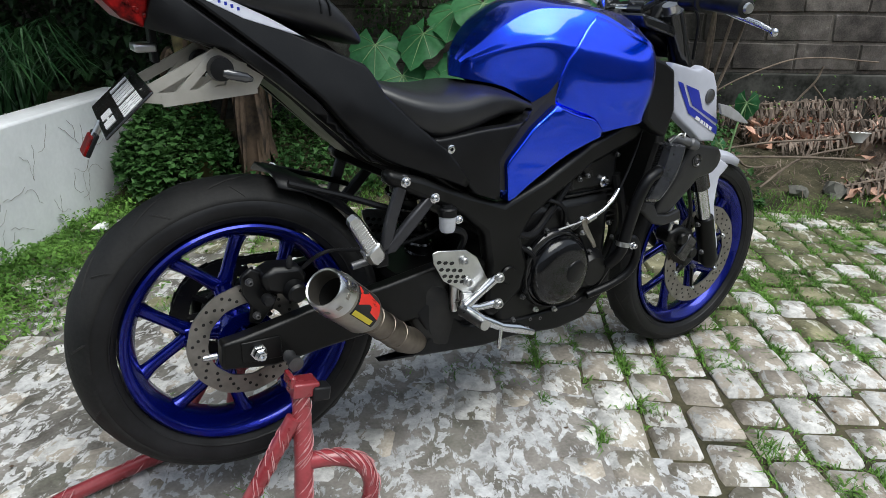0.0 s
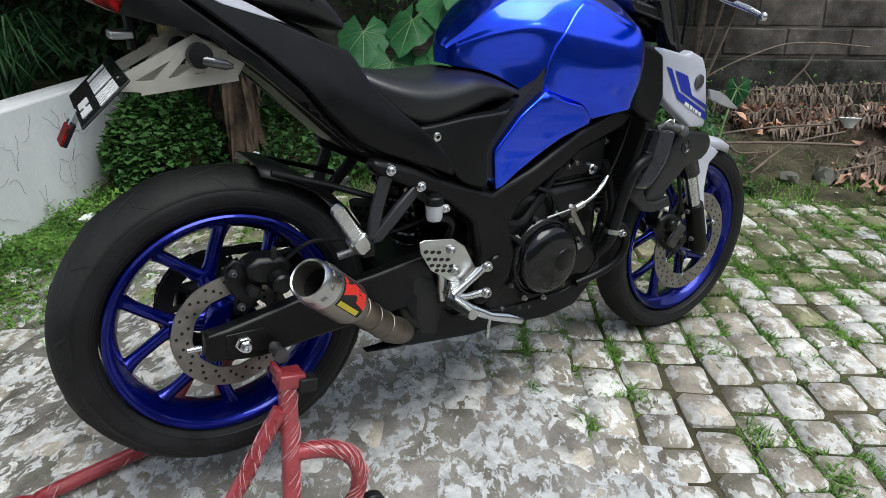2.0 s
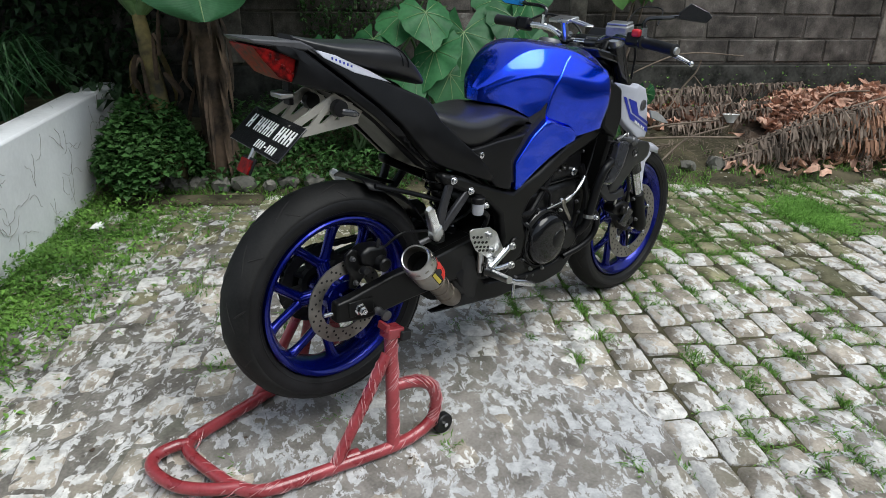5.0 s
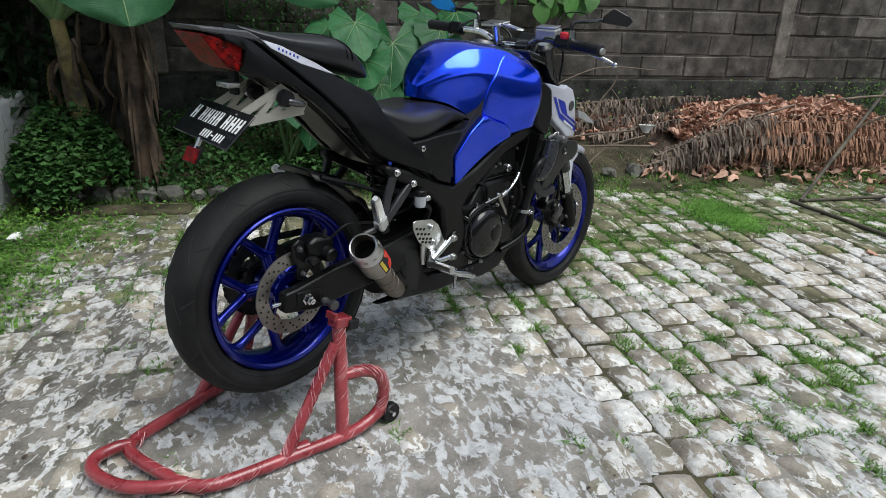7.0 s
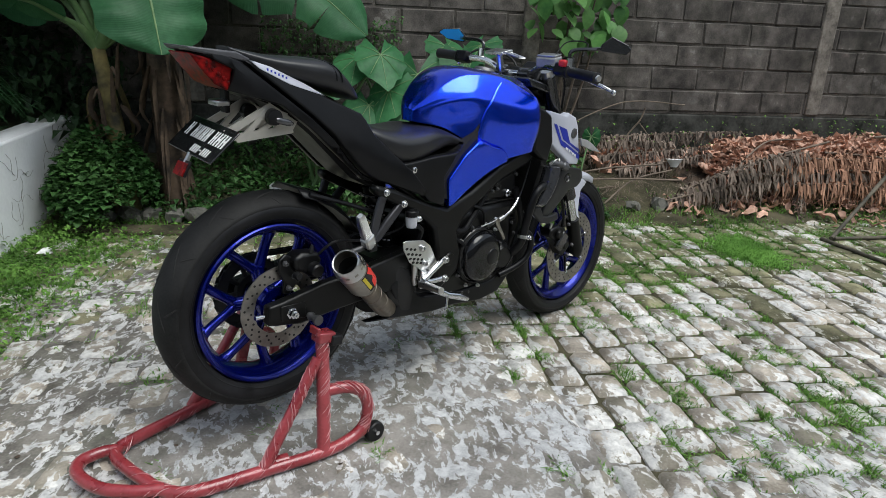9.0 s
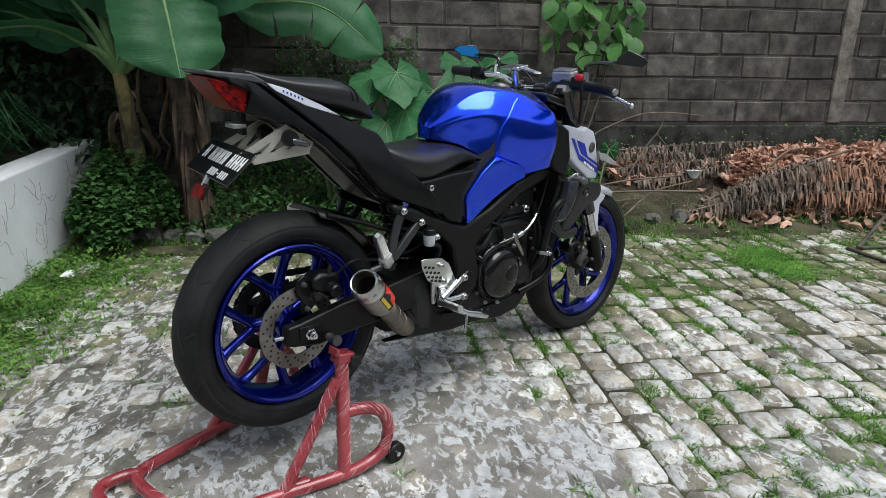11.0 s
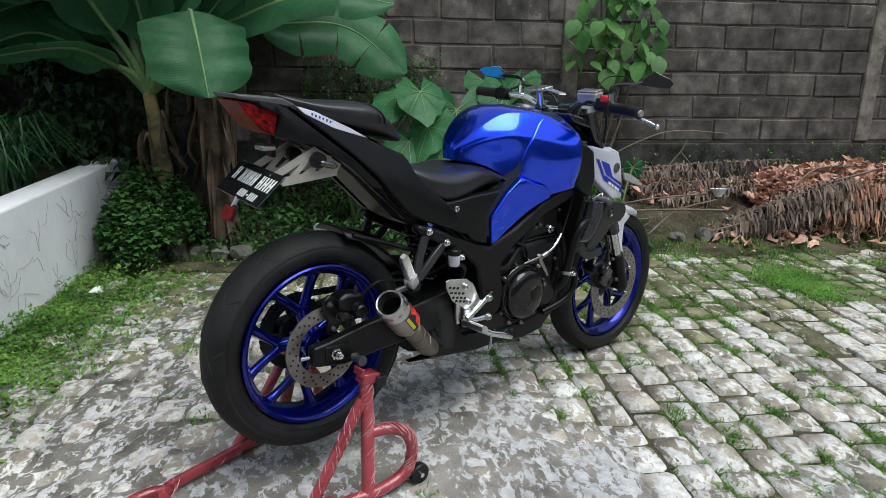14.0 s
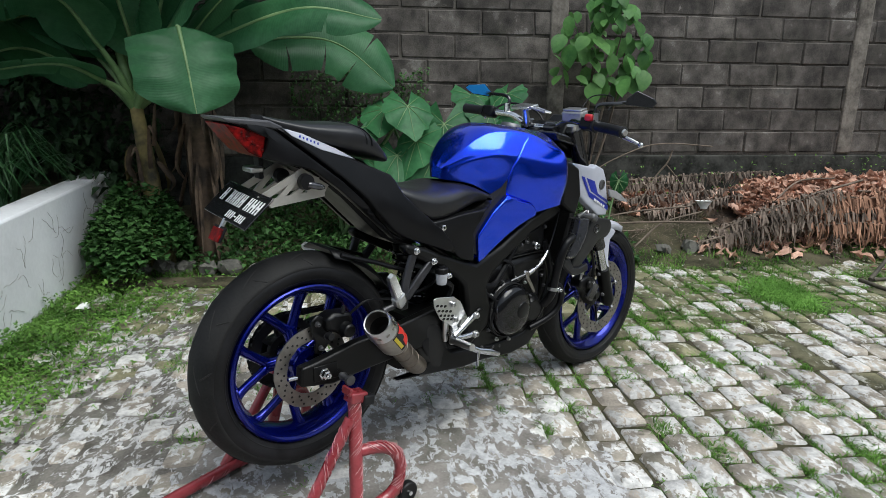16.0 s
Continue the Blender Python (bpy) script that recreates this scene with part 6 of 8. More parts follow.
def grass():
    rnd = random.Random(21)
    spots = []
    # blades along the joints of the paving, thick in places
    for u0, ln, v0, wid in STONES:
        if v0 > 3.9:
            continue
        edge = [(u0 + ln * k / 13, v0) for k in range(13)] + [(u0, v0 + wid * k / 11) for k in range(11)]
        wild = rnd.uniform(-0.3, 0.3)
        for u, w in edge:
            lush = noise.noise((u * 1.1 + 5, w * 1.1, 2.0)) + 0.6 * noise.noise((u * 3.1, w * 3.1, 7.0)) + 0.5 * noise.noise((u * 11, w * 11, 3.0)) + wild
            lush += 0.15 - 0.2 * min(1, max(0, 0.5 - u)) + 0.24 * min(1, max(0, w + 0.4)) + (0.22 if u > 0.7 else 0) - (0.4 if w < 0.05 and u < 0.2 else 0) + (0.3 if w < -1.9 else 0)
            if lush < 0.12:
                continue
            for _ in range(1 + int(5 * min(1.3, lush))):
                spots.append((yard(u + rnd.gauss(0, 0.009), w + rnd.gauss(0, 0.009), -0.012), rnd.uniform(0.25, 1) * (0.012 + 0.024 * min(1, lush)), rnd.uniform(0.5, 2.2)))
    # tall tufts where joints meet
    for u0, ln, v0, wid in STONES:
        if v0 < -0.45 or v0 > 2.6 or u0 > 1.6 or u0 < -1.2 or rnd.random() > (0.3 if u0 > 0 else 0.16) + 0.5 * noise.noise((u0 * 2.3, v0 * 2.3, 14)):
            continue
        along, high = rnd.uniform(0, 0.9), rnd.uniform(0.018, 0.046)
        for _ in range(rnd.randrange(25, 85)):
            spots.append((yard(u0 + ln * along + rnd.gauss(0, 0.022), v0 + rnd.gauss(0, 0.009), -0.012), rnd.uniform(0.4, 1) * high, rnd.uniform(0.3, 1.9)))
    # tufts at the tyres and stand
    for cu, cv, ru, rv, n, h in ((0.37, 0.97, 0.04, 0.04, 200, 0.04), (-0.24, -1.06, 0.05, 0.04, 260, 0.04), (-0.15, -1.03, 0.03, 0.05, 180, 0.04), (-0.42, -0.74, 0.03, 0.03, 200, 0.045), (-0.43, -1.3, 0.04, 0.03, 200, 0.04), (-0.11, -0.81, 0.03, 0.03, 120, 0.035), (0.12, -0.12, 0.05, 0.06, 260, 0.045), (0.04, 0.83, 0.05, 0.05, 260, 0.04), (-0.07, 0.49, 0.04, 0.04, 240, 0.045), (-0.19, 0.28, 0.04, 0.04, 240, 0.04), (-0.35, 0.79, 0.05, 0.05, 260, 0.04), (-0.38, 1.02, 0.04, 0.04, 200, 0.04), (-0.11, 0.88, 0.05, 0.04, 200, 0.035), (-0.39, 0.02, 0.05, 0.02, 200, 0.03), (-0.31, 0.16, 0.04, 0.03, 200, 0.03), (0.14, 0.31, 0.04, 0.04, 200, 0.035), (1.02, 0.6, 0.06, 0.1, 420, 0.045), (0.9, 0.3, 0.1, 0.1, 400, 0.04), (0.35, 0.18, 0.06, 0.07, 300, 0.05), (0.0, 0.55, 0.05, 0.05, 260, 0.035), (0.22, 0.82, 0.05, 0.06, 260, 0.035), (0.45, 0.62, 0.06, 0.05, 260, 0.035), (-0.25, 0.75, 0.06, 0.06, 260, 0.035), (-0.3, 0.3, 0.06, 0.06, 240, 0.035), (0.3, -1.0, 0.05, 0.06, 160, 0.05), (0.62, -1.6, 0.05, 0.07, 200, 0.05), (0.05, -1.42, 0.05, 0.05, 150, 0.05), (-0.05, 0.15, 0.05, 0.06, 160, 0.06), (0.28, 0.45, 0.04, 0.06, 140, 0.05)):
        for _ in range(int(n * 0.55)):
            u, v = cu + rnd.gauss(0, ru * 0.75), cv + rnd.gauss(0, rv * 0.5)
            spots.append((yard(u, v, -0.01), rnd.uniform(0.4, 1.0) * h * 0.7, rnd.uniform(0.3, 2.0)))
    # the strip along the white wall and the edge of the bed
    for _ in range(15000):
        u = rnd.uniform(-2.4, 1.8)
        v = -2.4 + abs(rnd.gauss(0, 0.16 + 0.14 * max(0, u)))
        if noise.noise((u * 4, v * 4, 5)) < -0.2:
            continue
        spots.append((yard(u, v, -0.01), rnd.uniform(0.01, 0.045), rnd.uniform(0.8, 2.4)))
    for _ in range(15000):
        v = rnd.uniform(-2.3, 4.5)
        u = 1.84 + rnd.gauss(0, 0.16)
        if noise.noise((u * 3, v * 2, 9)) + 0.6 * noise.noise((u * 9, v * 9, 4)) < -0.08:
            continue
        spots.append((yard(u, v, relief(u, v)), rnd.uniform(0.012, 0.05), rnd.uniform(0.5, 1.8)))
    blades("grass", spots, GRASS, rnd, "short green grass in the joints and along the bed", 0.0022)
    clump = []
    for cu, cv, ru, rv, n, h in ((1.23, 1.43, 0.19, 0.15, 5200, 0.05), (1.38, 1.5, 0.12, 0.12, 1400, 0.045), (1.05, 1.5, 0.1, 0.12, 900, 0.035), (1.5, 2.2, 0.1, 0.12, 700, 0.04)):
        for _ in range(n):
            u, v = cu + rnd.gauss(0, ru * 0.6), cv + rnd.gauss(0, rv * 0.5)
            clump.append((yard(u, v, -0.01), rnd.uniform(0.4, 1.0) * h, rnd.uniform(0.3, 2.0)))
    blades("grass_clump", clump, FRESH, rnd, "bright green clump of grass growing over the stones", 0.0022)


grass()


def weeds():
    rnd = random.Random(8)
    spots = []
    # ivy mound at the end of the white wall
    for _ in range(4200):
        a, b = rnd.uniform(0, 6.283), rnd.random()
        u, v = 1.95 + 0.42 * math.cos(a) * rnd.random() ** 0.5, -2.1 + 0.28 * math.sin(a) * rnd.random() ** 0.5
        z = 0.52 * max(0.05, 1 - ((u - 1.95) / 0.5) ** 2 - ((v + 2.1) / 0.36) ** 2) * rnd.uniform(0.6, 1.05)
        spots.append((yard(u, v, z), (-0.6, -0.4, 0.4)))
    leaf_cloud("ivy", spots, WEED, 0.04, rnd, 0.95, 0.2, "dense dark green ivy heaped against the white wall", "ivy")
    spots = []
    for _ in range(8500):
        v = rnd.uniform(-1.9, 0.9)
        u = rnd.uniform(1.85, 2.9)
        z = relief(u, v) + 0.3 * rnd.random() ** 1.5 * max(0.15, 0.5 + noise.noise((u * 2, v * 2, 3)))
        spots.append((yard(u, v, z), (-0.4, -0.4, 0.5)))
    leaf_cloud("ground_weeds", spots, WEED, 0.045, rnd, 0.6, 0.25, "low leafy weeds covering the shaded bed", "weeds")
    spots = []
    for _ in range(9500):
        u = rnd.uniform(-1.6, 1.85)
        v = -2.385 + abs(rnd.gauss(0, 0.16 + 0.1 * max(0, u)))
        spots.append((yard(u, v, rnd.random() ** 2 * 0.11 * max(0.15, 0.6 + noise.noise((u * 3, v * 3, 8)))), (-0.1, -0.5, 0.5)))
    for _ in range(1100):
        v = rnd.uniform(0.6, 5.0) if rnd.random() < 0.5 else rnd.uniform(2.9, 4.2)
        u = rnd.uniform(2.55, 2.93)
        spots.append((yard(u, v, relief(u, v) + rnd.random() ** 1.5 * 0.36), (-0.5, -0.5, 0.5)))
    for _ in range(2600):
        v, u = 4.1 + rnd.gauss(0, 0.3), min(2.9, 2.5 + rnd.gauss(0, 0.2))
        spots.append((yard(u, v, relief(u, v) + rnd.random() * 0.42), (-0.5, -0.5, 0.5)))
    leaf_cloud("edge_weeds", spots, GRASS, 0.026, rnd, 0.5, 0.3, "bright green weeds at the foot of the walls", "weeds")
    spots = []
    for _ in range(1300):
        v, z = rnd.uniform(-1.3, -0.35), rnd.uniform(0.75, 1.15)
        spots.append((yard(2.93 - 0.1 * rnd.random(), v, z + 0.1 * noise.noise((v * 4, 0, 0))), (-0.5, -0.5, -0.3)))
    leaf_cloud("wall_creeper", spots, WEED, 0.03, rnd, 0.6, 0.3, "small-leaved creeper clinging to the block wall", "creeper")


weeds()


DARKSTRAP = leafy("strap_leaf", (0.015, 0.05, 0.018), (0.04, 0.1, 0.035), 4, 0.4, 0.4)


def shade_foliage():
    """The dark thicket behind the planter, and an added tree whose crown blocks sky."""
    rnd = random.Random(31)
    spots = []
    for _ in range(26000):
        u, v, z = rnd.uniform(2.15, 2.9), rnd.uniform(-6, -2.15), 0.45 + 2.4 * rnd.random()
        if noise.noise((u * 2.5, v * 2.5, z * 2.5)) < -0.05:
            continue
        spots.append((yard(u, v, z), (-0.5, -0.4, -0.1)))
    # the hedge's depth of shade comes from its darkened leaf colour
    leaf_cloud("hedge", spots, DARKLEAF, 0.085, rnd, 0.5, 0.35, "tangled foliage behind the planter, deep shade put into its dark green", "hedge")
    # added tree: its crown hangs out of view and darkens the planter corner
    tree = thing("tree", "tree added over the planter, its unseen dark crown blocking the sky", "tree", at=YARD @ pose(2.2, -3.6, 0.4))
    part("trunk", tube(curve([(0, 0, 0), (0.05, 0.05, 0.9), (-0.05, 0.1, 1.9), (0.05, 0, 2.8)], 5), [0.12 - 0.004 * k for k in range(16)], 12), HUSK, tree, "dark grey trunk", smooth=60)
    for k in range(7):
        a = k * 0.9
        part("limb", tube(curve([(0, 0.05, 1.7 + 0.13 * k), (0.5 * math.cos(a), 0.5 * math.sin(a), 2.1 + 0.1 * k), (1.3 * math.cos(a), 1.3 * math.sin(a), 2.4 + 0.08 * k)], 4), [0.05 - 0.004 * j for j in range(9)], 8), HUSK, tree, smooth=60)
    spots = []
    for _ in range(7000):
        d = Vector((rnd.gauss(0, 1), rnd.gauss(0, 1), rnd.gauss(0, 1))).normalized() * rnd.random() ** 0.4
        p = Vector((-0.1 + 1.55 * d.x, 0.4 + 2.0 * d.y, 2.55 + 0.75 * d.z))
        if noise.noise(p * 1.6) < -0.12:
            continue
        spots.append((p, d))
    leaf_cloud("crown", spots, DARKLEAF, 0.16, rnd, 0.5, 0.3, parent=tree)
    spots = []
    for _ in range(130):
        u, v = rnd.uniform(0.4, 1.9), rnd.uniform(-4.0, -2.62)
        for _ in range(9):
            spots.append((u, v))
    verts, faces = [], []
    for u, v in spots:
        a, h, r = rnd.uniform(0, 6.283), rnd.uniform(0.22, 0.42), rnd.uniform(0.18, 0.42)
        p = yard(u + rnd.gauss(0, 0.02), v + rnd.gauss(0, 0.02), 0.46)
        d = Vector((math.cos(a), math.sin(a), 0))
        s = Vector((-d.y, d.x, 0)) * rnd.uniform(0.006, 0.012)
        line = curve([p, p + d * r * 0.3 + Vector((0, 0, h * 0.75)), p + d * r * 0.75 + Vector((0, 0, h)), p + d * r * 1.2 + Vector((0, 0, h * 0.45))], 2)
        k = len(verts)
        for i, q in enumerate(line):
            w = 1 - (i / (len(line) - 1)) ** 2
            verts += [q - s * w, q + s * w]
        faces += [(k + 2 * i, k + 2 * i + 1, k + 2 * i + 3, k + 2 * i + 2) for i in range(len(line) - 1)]
    tagged(finish("strap_leaves", verts, faces, DARKSTRAP, smooth=60), "dark strap-leaved plants crowding the planter", "plant", kind="stuff")


shade_foliage()


def banana_leaf(parent, base, mid, tip, width, tilt, rnd, tears=4, material=None):
    """A long blade on a pale midrib: wavy, folded along the rib and torn from the edge."""
    line = curve([base, mid, tip], 12)
    fr = frames_along(line)
    n, cols = len(line), 5
    cuts = {s: sorted(rnd.sample(range(4, n - 3), tears)) for s in (-1, 1)}
    verts, faces, place = [], [], []
    for s in (-1, 1):
        prev = None
        for i, (p, d, _, _) in enumerate(fr):
            t = i / (n - 1)
            side = d.cross(Vector((0, 0, 1)))
            if side.length < 0.3:
                side = d.cross(Vector((0.57, 0.82, 0)))
            side = Matrix.Rotation(tilt, 3, d) @ side.normalized()
            nor = side.cross(d).normalized()
            w = width / 2 * min(1, (t / 0.16) ** 0.6 if t > 0 else 0.05) * (1 - max(0, (t - 0.7) / 0.3) ** 2.4 * 0.9)
            def row(ex):
                out = []
                for c in range(cols + 1):
                    q = c / cols
                    lift = 0.16 * w * math.sin(q * 2.2) + 0.05 * w * math.sin(t * 26 + q * 3 + s) * q - 0.25 * w * q * q
                    out.append(p + side * (s * w * q) + nor * lift + d * (ex * q * q))
                    place.append((t + 0.05 * q, s * q))
                return out
            if i in cuts[s]:
                k = len(verts)
                verts += row(-0.012)
                if prev is not None:
                    faces += [(prev + c, prev + c + 1, k + c + 1, k + c) for c in range(cols)]
                prev = len(verts)
                verts += row(0.012)
                continue
            k = len(verts)
            verts += row(0)
            if prev is not None:
                faces += [(prev + c, prev + c + 1, k + c + 1, k + c) for c in range(cols)]
            prev = k
    lf = part("leaf", (verts, faces), material or BANANA, parent, "broad torn green leaf", smooth=60)
    layer = lf.data.uv_layers.new(name="blade")
    for loop in lf.data.loops:
        layer.data[loop.index].uv = place[loop.vertex_index]
    part("midrib", tube(line, [0.013 * (1 - 0.8 * i / (n - 1)) for i in range(n)], 6), RIB, lf, "pale leaf rib", smooth=60)
    return lf


RIB = surf("leaf_rib", (0.09, 0.17, 0.06), (0.17, 0.27, 0.11), 8, 0.5)


def banana_plants():
    rnd = random.Random(12)
    def Y(u, v, z):
        return yard(u, v, z)
    pl = thing("banana_plant", "banana plant with broad green leaves beside the stones", "banana plant")
    part("stem", tube(curve([Y(2.0, -2.0, 0), Y(2.05, -2.03, 0.3), Y(2.08, -2.06, 0.6), Y(2.1, -2.1, 0.95)], 5), [0.075, 0.072, 0.07, 0.066, 0.063, 0.06, 0.057, 0.055, 0.052, 0.05, 0.047, 0.044, 0.042, 0.04, 0.037, 0.035], 14), TRUNK, pl, "brown and yellow sheathed stem", smooth=60)
    for k in range(7):
        a = k * 0.95
        z = 0.12 * k
        c = Y(2.0 + 0.015 * k, -2.0 - 0.014 * k, z)
        o = Vector((math.cos(a), math.sin(a), 0)) * 0.066
        part("sheath", tube(curve([c + o, c + o * 1.2 + Vector((0, 0, 0.14)), c + o * 1.45 + Vector((0, 0, 0.24)), c + o * 2.2 + Vector((0, 0, 0.2))], 3), [0.026, 0.028, 0.027, 0.024, 0.02, 0.016, 0.012, 0.009, 0.006, 0.003], 6, flat=0.3), HUSK, pl, "dried curling sheath", smooth=60)
    for k in range(12):
        a, z = rnd.uniform(0, 6.283), rnd.uniform(0.3, 0.95)
        c = Y(2.0 + 0.1 * z, -2.0 - 0.1 * z, z)
        o = Vector((math.cos(a), math.sin(a), 0)) * 0.06
        L = rnd.uniform(0.15, 0.4)
        part("dead_sheath", tube(curve([c + o, c + o * 1.5 + Vector((0, 0, -L * 0.2)), c + o * rnd.uniform(1.4, 2.4) + Vector((0, 0, -L * 0.7)), c + o * rnd.uniform(1.1, 2.0) + Vector((0, 0, -L))], 3), [0.01, 0.02, 0.026, 0.03, 0.032, 0.028, 0.024, 0.02, 0.012, 0.004], 6, flat=0.2), HUSK if k % 3 else TRUNK, pl, "dried curling sheath", smooth=60)
    top = Y(2.1, -2.1, 0.93)
    for tears, (base, mid, tip, w, tilt) in zip((0, 1, 3, 1, 2, 1, 2, 2, 1, 1, 1, 2, 3, 2, 1, 3, 2, 1, 2), (
            ((1.74, -1.75, 1.36), (1.63, -1.7, 1.19), (1.54, -1.65, 0.94), 0.52, 0.0),
            ((1.98, -1.7, 1.28), (1.85, -1.15, 1.47), (1.8, -0.72, 1.42), 0.3, 0.9),
            ((2.25, -1.5, 1.32), (2.4, -1.0, 1.32), (2.4, -0.62, 1.05), 0.42, 1.0),
            ((1.95, -2.2, 1.08), (1.7, -2.35, 1.17), (1.5, -2.75, 1.1), 0.16, 0.5),
            ((2.1, -2.2, 1.15), (2.1, -2.5, 1.42), (2.0, -2.95, 1.3), 0.4, 0.3),
            ((2.1, -2.0, 1.2), (2.0, -1.8, 1.75), (1.75, -1.55, 1.95), 0.42, 0.0),
            ((2.2, -1.9, 1.2), (2.25, -1.5, 1.62), (2.15, -1.0, 1.72), 0.4, 0.4),
            ((2.2, -2.3, 1.2), (2.35, -2.9, 1.7), (2.4, -3.4, 1.6), 0.42, -0.3),
            ((2.05, -2.05, 1.2), (1.75, -2.1, 1.7), (1.35, -2.15, 1.72), 0.4, 0.1),
            ((1.95, -2.2, 1.25), (1.75, -2.35, 1.5), (1.5, -2.65, 1.42), 0.36, 0.5),
            ((2.0, -1.9, 1.3), (1.85, -1.6, 1.62), (1.75, -1.3, 1.6), 0.36, 0.7),
            ((2.2, -2.35, 1.1), (2.25, -2.75, 1.25), (2.2, -3.2, 1.05), 0.4, 0.8),
            ((2.3, -1.95, 1.1), (2.6, -1.6, 1.5), (2.75, -1.2, 1.35), 0.4, 0.6),
            # six high leaves added out of view to shade the bed and walls
            ((2.2, -1.8, 1.9), (2.3, -1.3, 2.3), (2.3, -0.6, 2.25), 0.55, 0.1), ((2.4, -1.9, 1.9), (2.65, -1.4, 2.25), (2.7, -0.7, 2.15), 0.55, -0.1),
            ((2.1, -2.3, 1.9), (1.9, -2.6, 2.3), (1.6, -3.1, 2.2), 0.55, 0.1), ((2.3, -2.3, 1.9), (2.5, -2.8, 2.3), (2.5, -3.5, 2.2), 0.55, 0.0),
            ((2.0, -1.9, 1.9), (1.7, -1.7, 2.35), (1.25, -1.5, 2.3), 0.5, 0.0), ((2.45, -2.0, 1.8), (2.75, -1.8, 2.1), (2.85, -1.3, 1.95), 0.5, 0.2))):
        b, m, t = Y(*base), Y(*mid), Y(*tip)
        part("leaf_stalk", tube(curve([top, top.lerp(b, 0.5) + Vector((0, 0, 0.03)), b], 5), [0.03, 0.028, 0.026, 0.024, 0.022, 0.02, 0.018, 0.017, 0.016, 0.015, 0.014], 8), RIB, pl, "green leaf stalk", smooth=60)
        banana_leaf(pl, b, m, t, w, tilt, rnd, tears)
    old = thing("old_banana_stem", "old banana stem wrapped in brown dead sheaths", "banana stem")
    part("stem", tube(curve([Y(2.12, -1.76, 0), Y(2.14, -1.77, 0.4), Y(2.15, -1.78, 0.85), Y(2.15, -1.78, 1.15)], 5), 0.085, 14), HUSK, old, smooth=60)
    for k in range(26):
        a, z = rnd.uniform(0, 6.283), rnd.uniform(0.25, 1.1)
        c = Y(2.13, -1.77, z)
        o = Vector((math.cos(a), math.sin(a), 0)) * 0.085
        L = rnd.uniform(0.2, 0.5)
        part("dead_sheath", tube(curve([c + o, c + o * 1.35 + Vector((0, 0, -L * 0.3)), c + o * rnd.uniform(1.3, 1.9) + Vector((0, 0, -L * 0.7)), c + o * rnd.uniform(1.1, 2.2) + Vector((0, 0, -L))], 3), [0.012, 0.02, 0.026, 0.03, 0.03, 0.028, 0.024, 0.02, 0.012, 0.004], 6, flat=0.25), HUSK, old, smooth=60)


banana_plants()


def taro_leaf(parent, root, c, size, nod, turn, rnd):
    """A heart-shaped leaf hung by its stalk, ribs folded in."""
    m = Matrix.Translation(c) @ Matrix.Rotation(turn, 4, "Z") @ Matrix.Rotation(nod, 4, "Y")
    verts, n = [(0, 0, 0)], 28
    for ring in (0.35, 0.7, 1.0):
        for k in range(n + 1):
            a = radians(-158) + radians(316) * k / n
            r = size * (0.55 + 0.3 * max(0, math.cos(a * 0.5)) ** 1.5 + 0.28 * math.exp(-(a / 0.33) ** 2) + 0.2 * abs(math.sin(a * 0.5)) ** 6) * (1 + (0.05 * math.cos(k * 2.2) if ring == 1.0 else 0))
            wave = 0.035 * size * math.cos(k * 2 * math.pi / 4) * ring + rnd.uniform(-0.01, 0.01) * size
            verts.append((r * ring * math.cos(a), r * ring * math.sin(a) * 0.92, wave - 0.14 * size * ring * ring))
    faces = [(0, 1 + k, 2 + k) for k in range(n)]
    for q in range(2):
        o = 1 + q * (n + 1)
        faces += [(o + k, o + k + n + 1, o + k + n + 2, o + k + 1) for k in range(n)]
    lf = part("leaf", moved((verts, faces), m), TARO, parent, "wide heart-shaped green leaf", smooth=60)
    ribs = ([], [])
    for k in (2, 7, 11, 14, 17, 21, 26):
        ribs = join(ribs, tube([Vector((0, 0, 0.002))] + [Vector(verts[1 + q * (n + 1) + k]) * 0.97 + Vector((0, 0, 0.002)) for q in range(3)], [0.0032, 0.0026, 0.0018, 0.0006], 5))
    part("rib", moved(ribs, m), RIB, lf, "pale leaf ribs", smooth=60)
    part("stalk", tube(curve([root, Vector(root).lerp(Vector(c), 0.6) + Vector((0, 0, 0.06)), c], 5), [q * min(1, size / 0.16) for q in (0.012, 0.0118, 0.0115, 0.011, 0.0105, 0.01, 0.0095, 0.009, 0.008, 0.007, 0.006)], 8), RIB, lf, smooth=60)


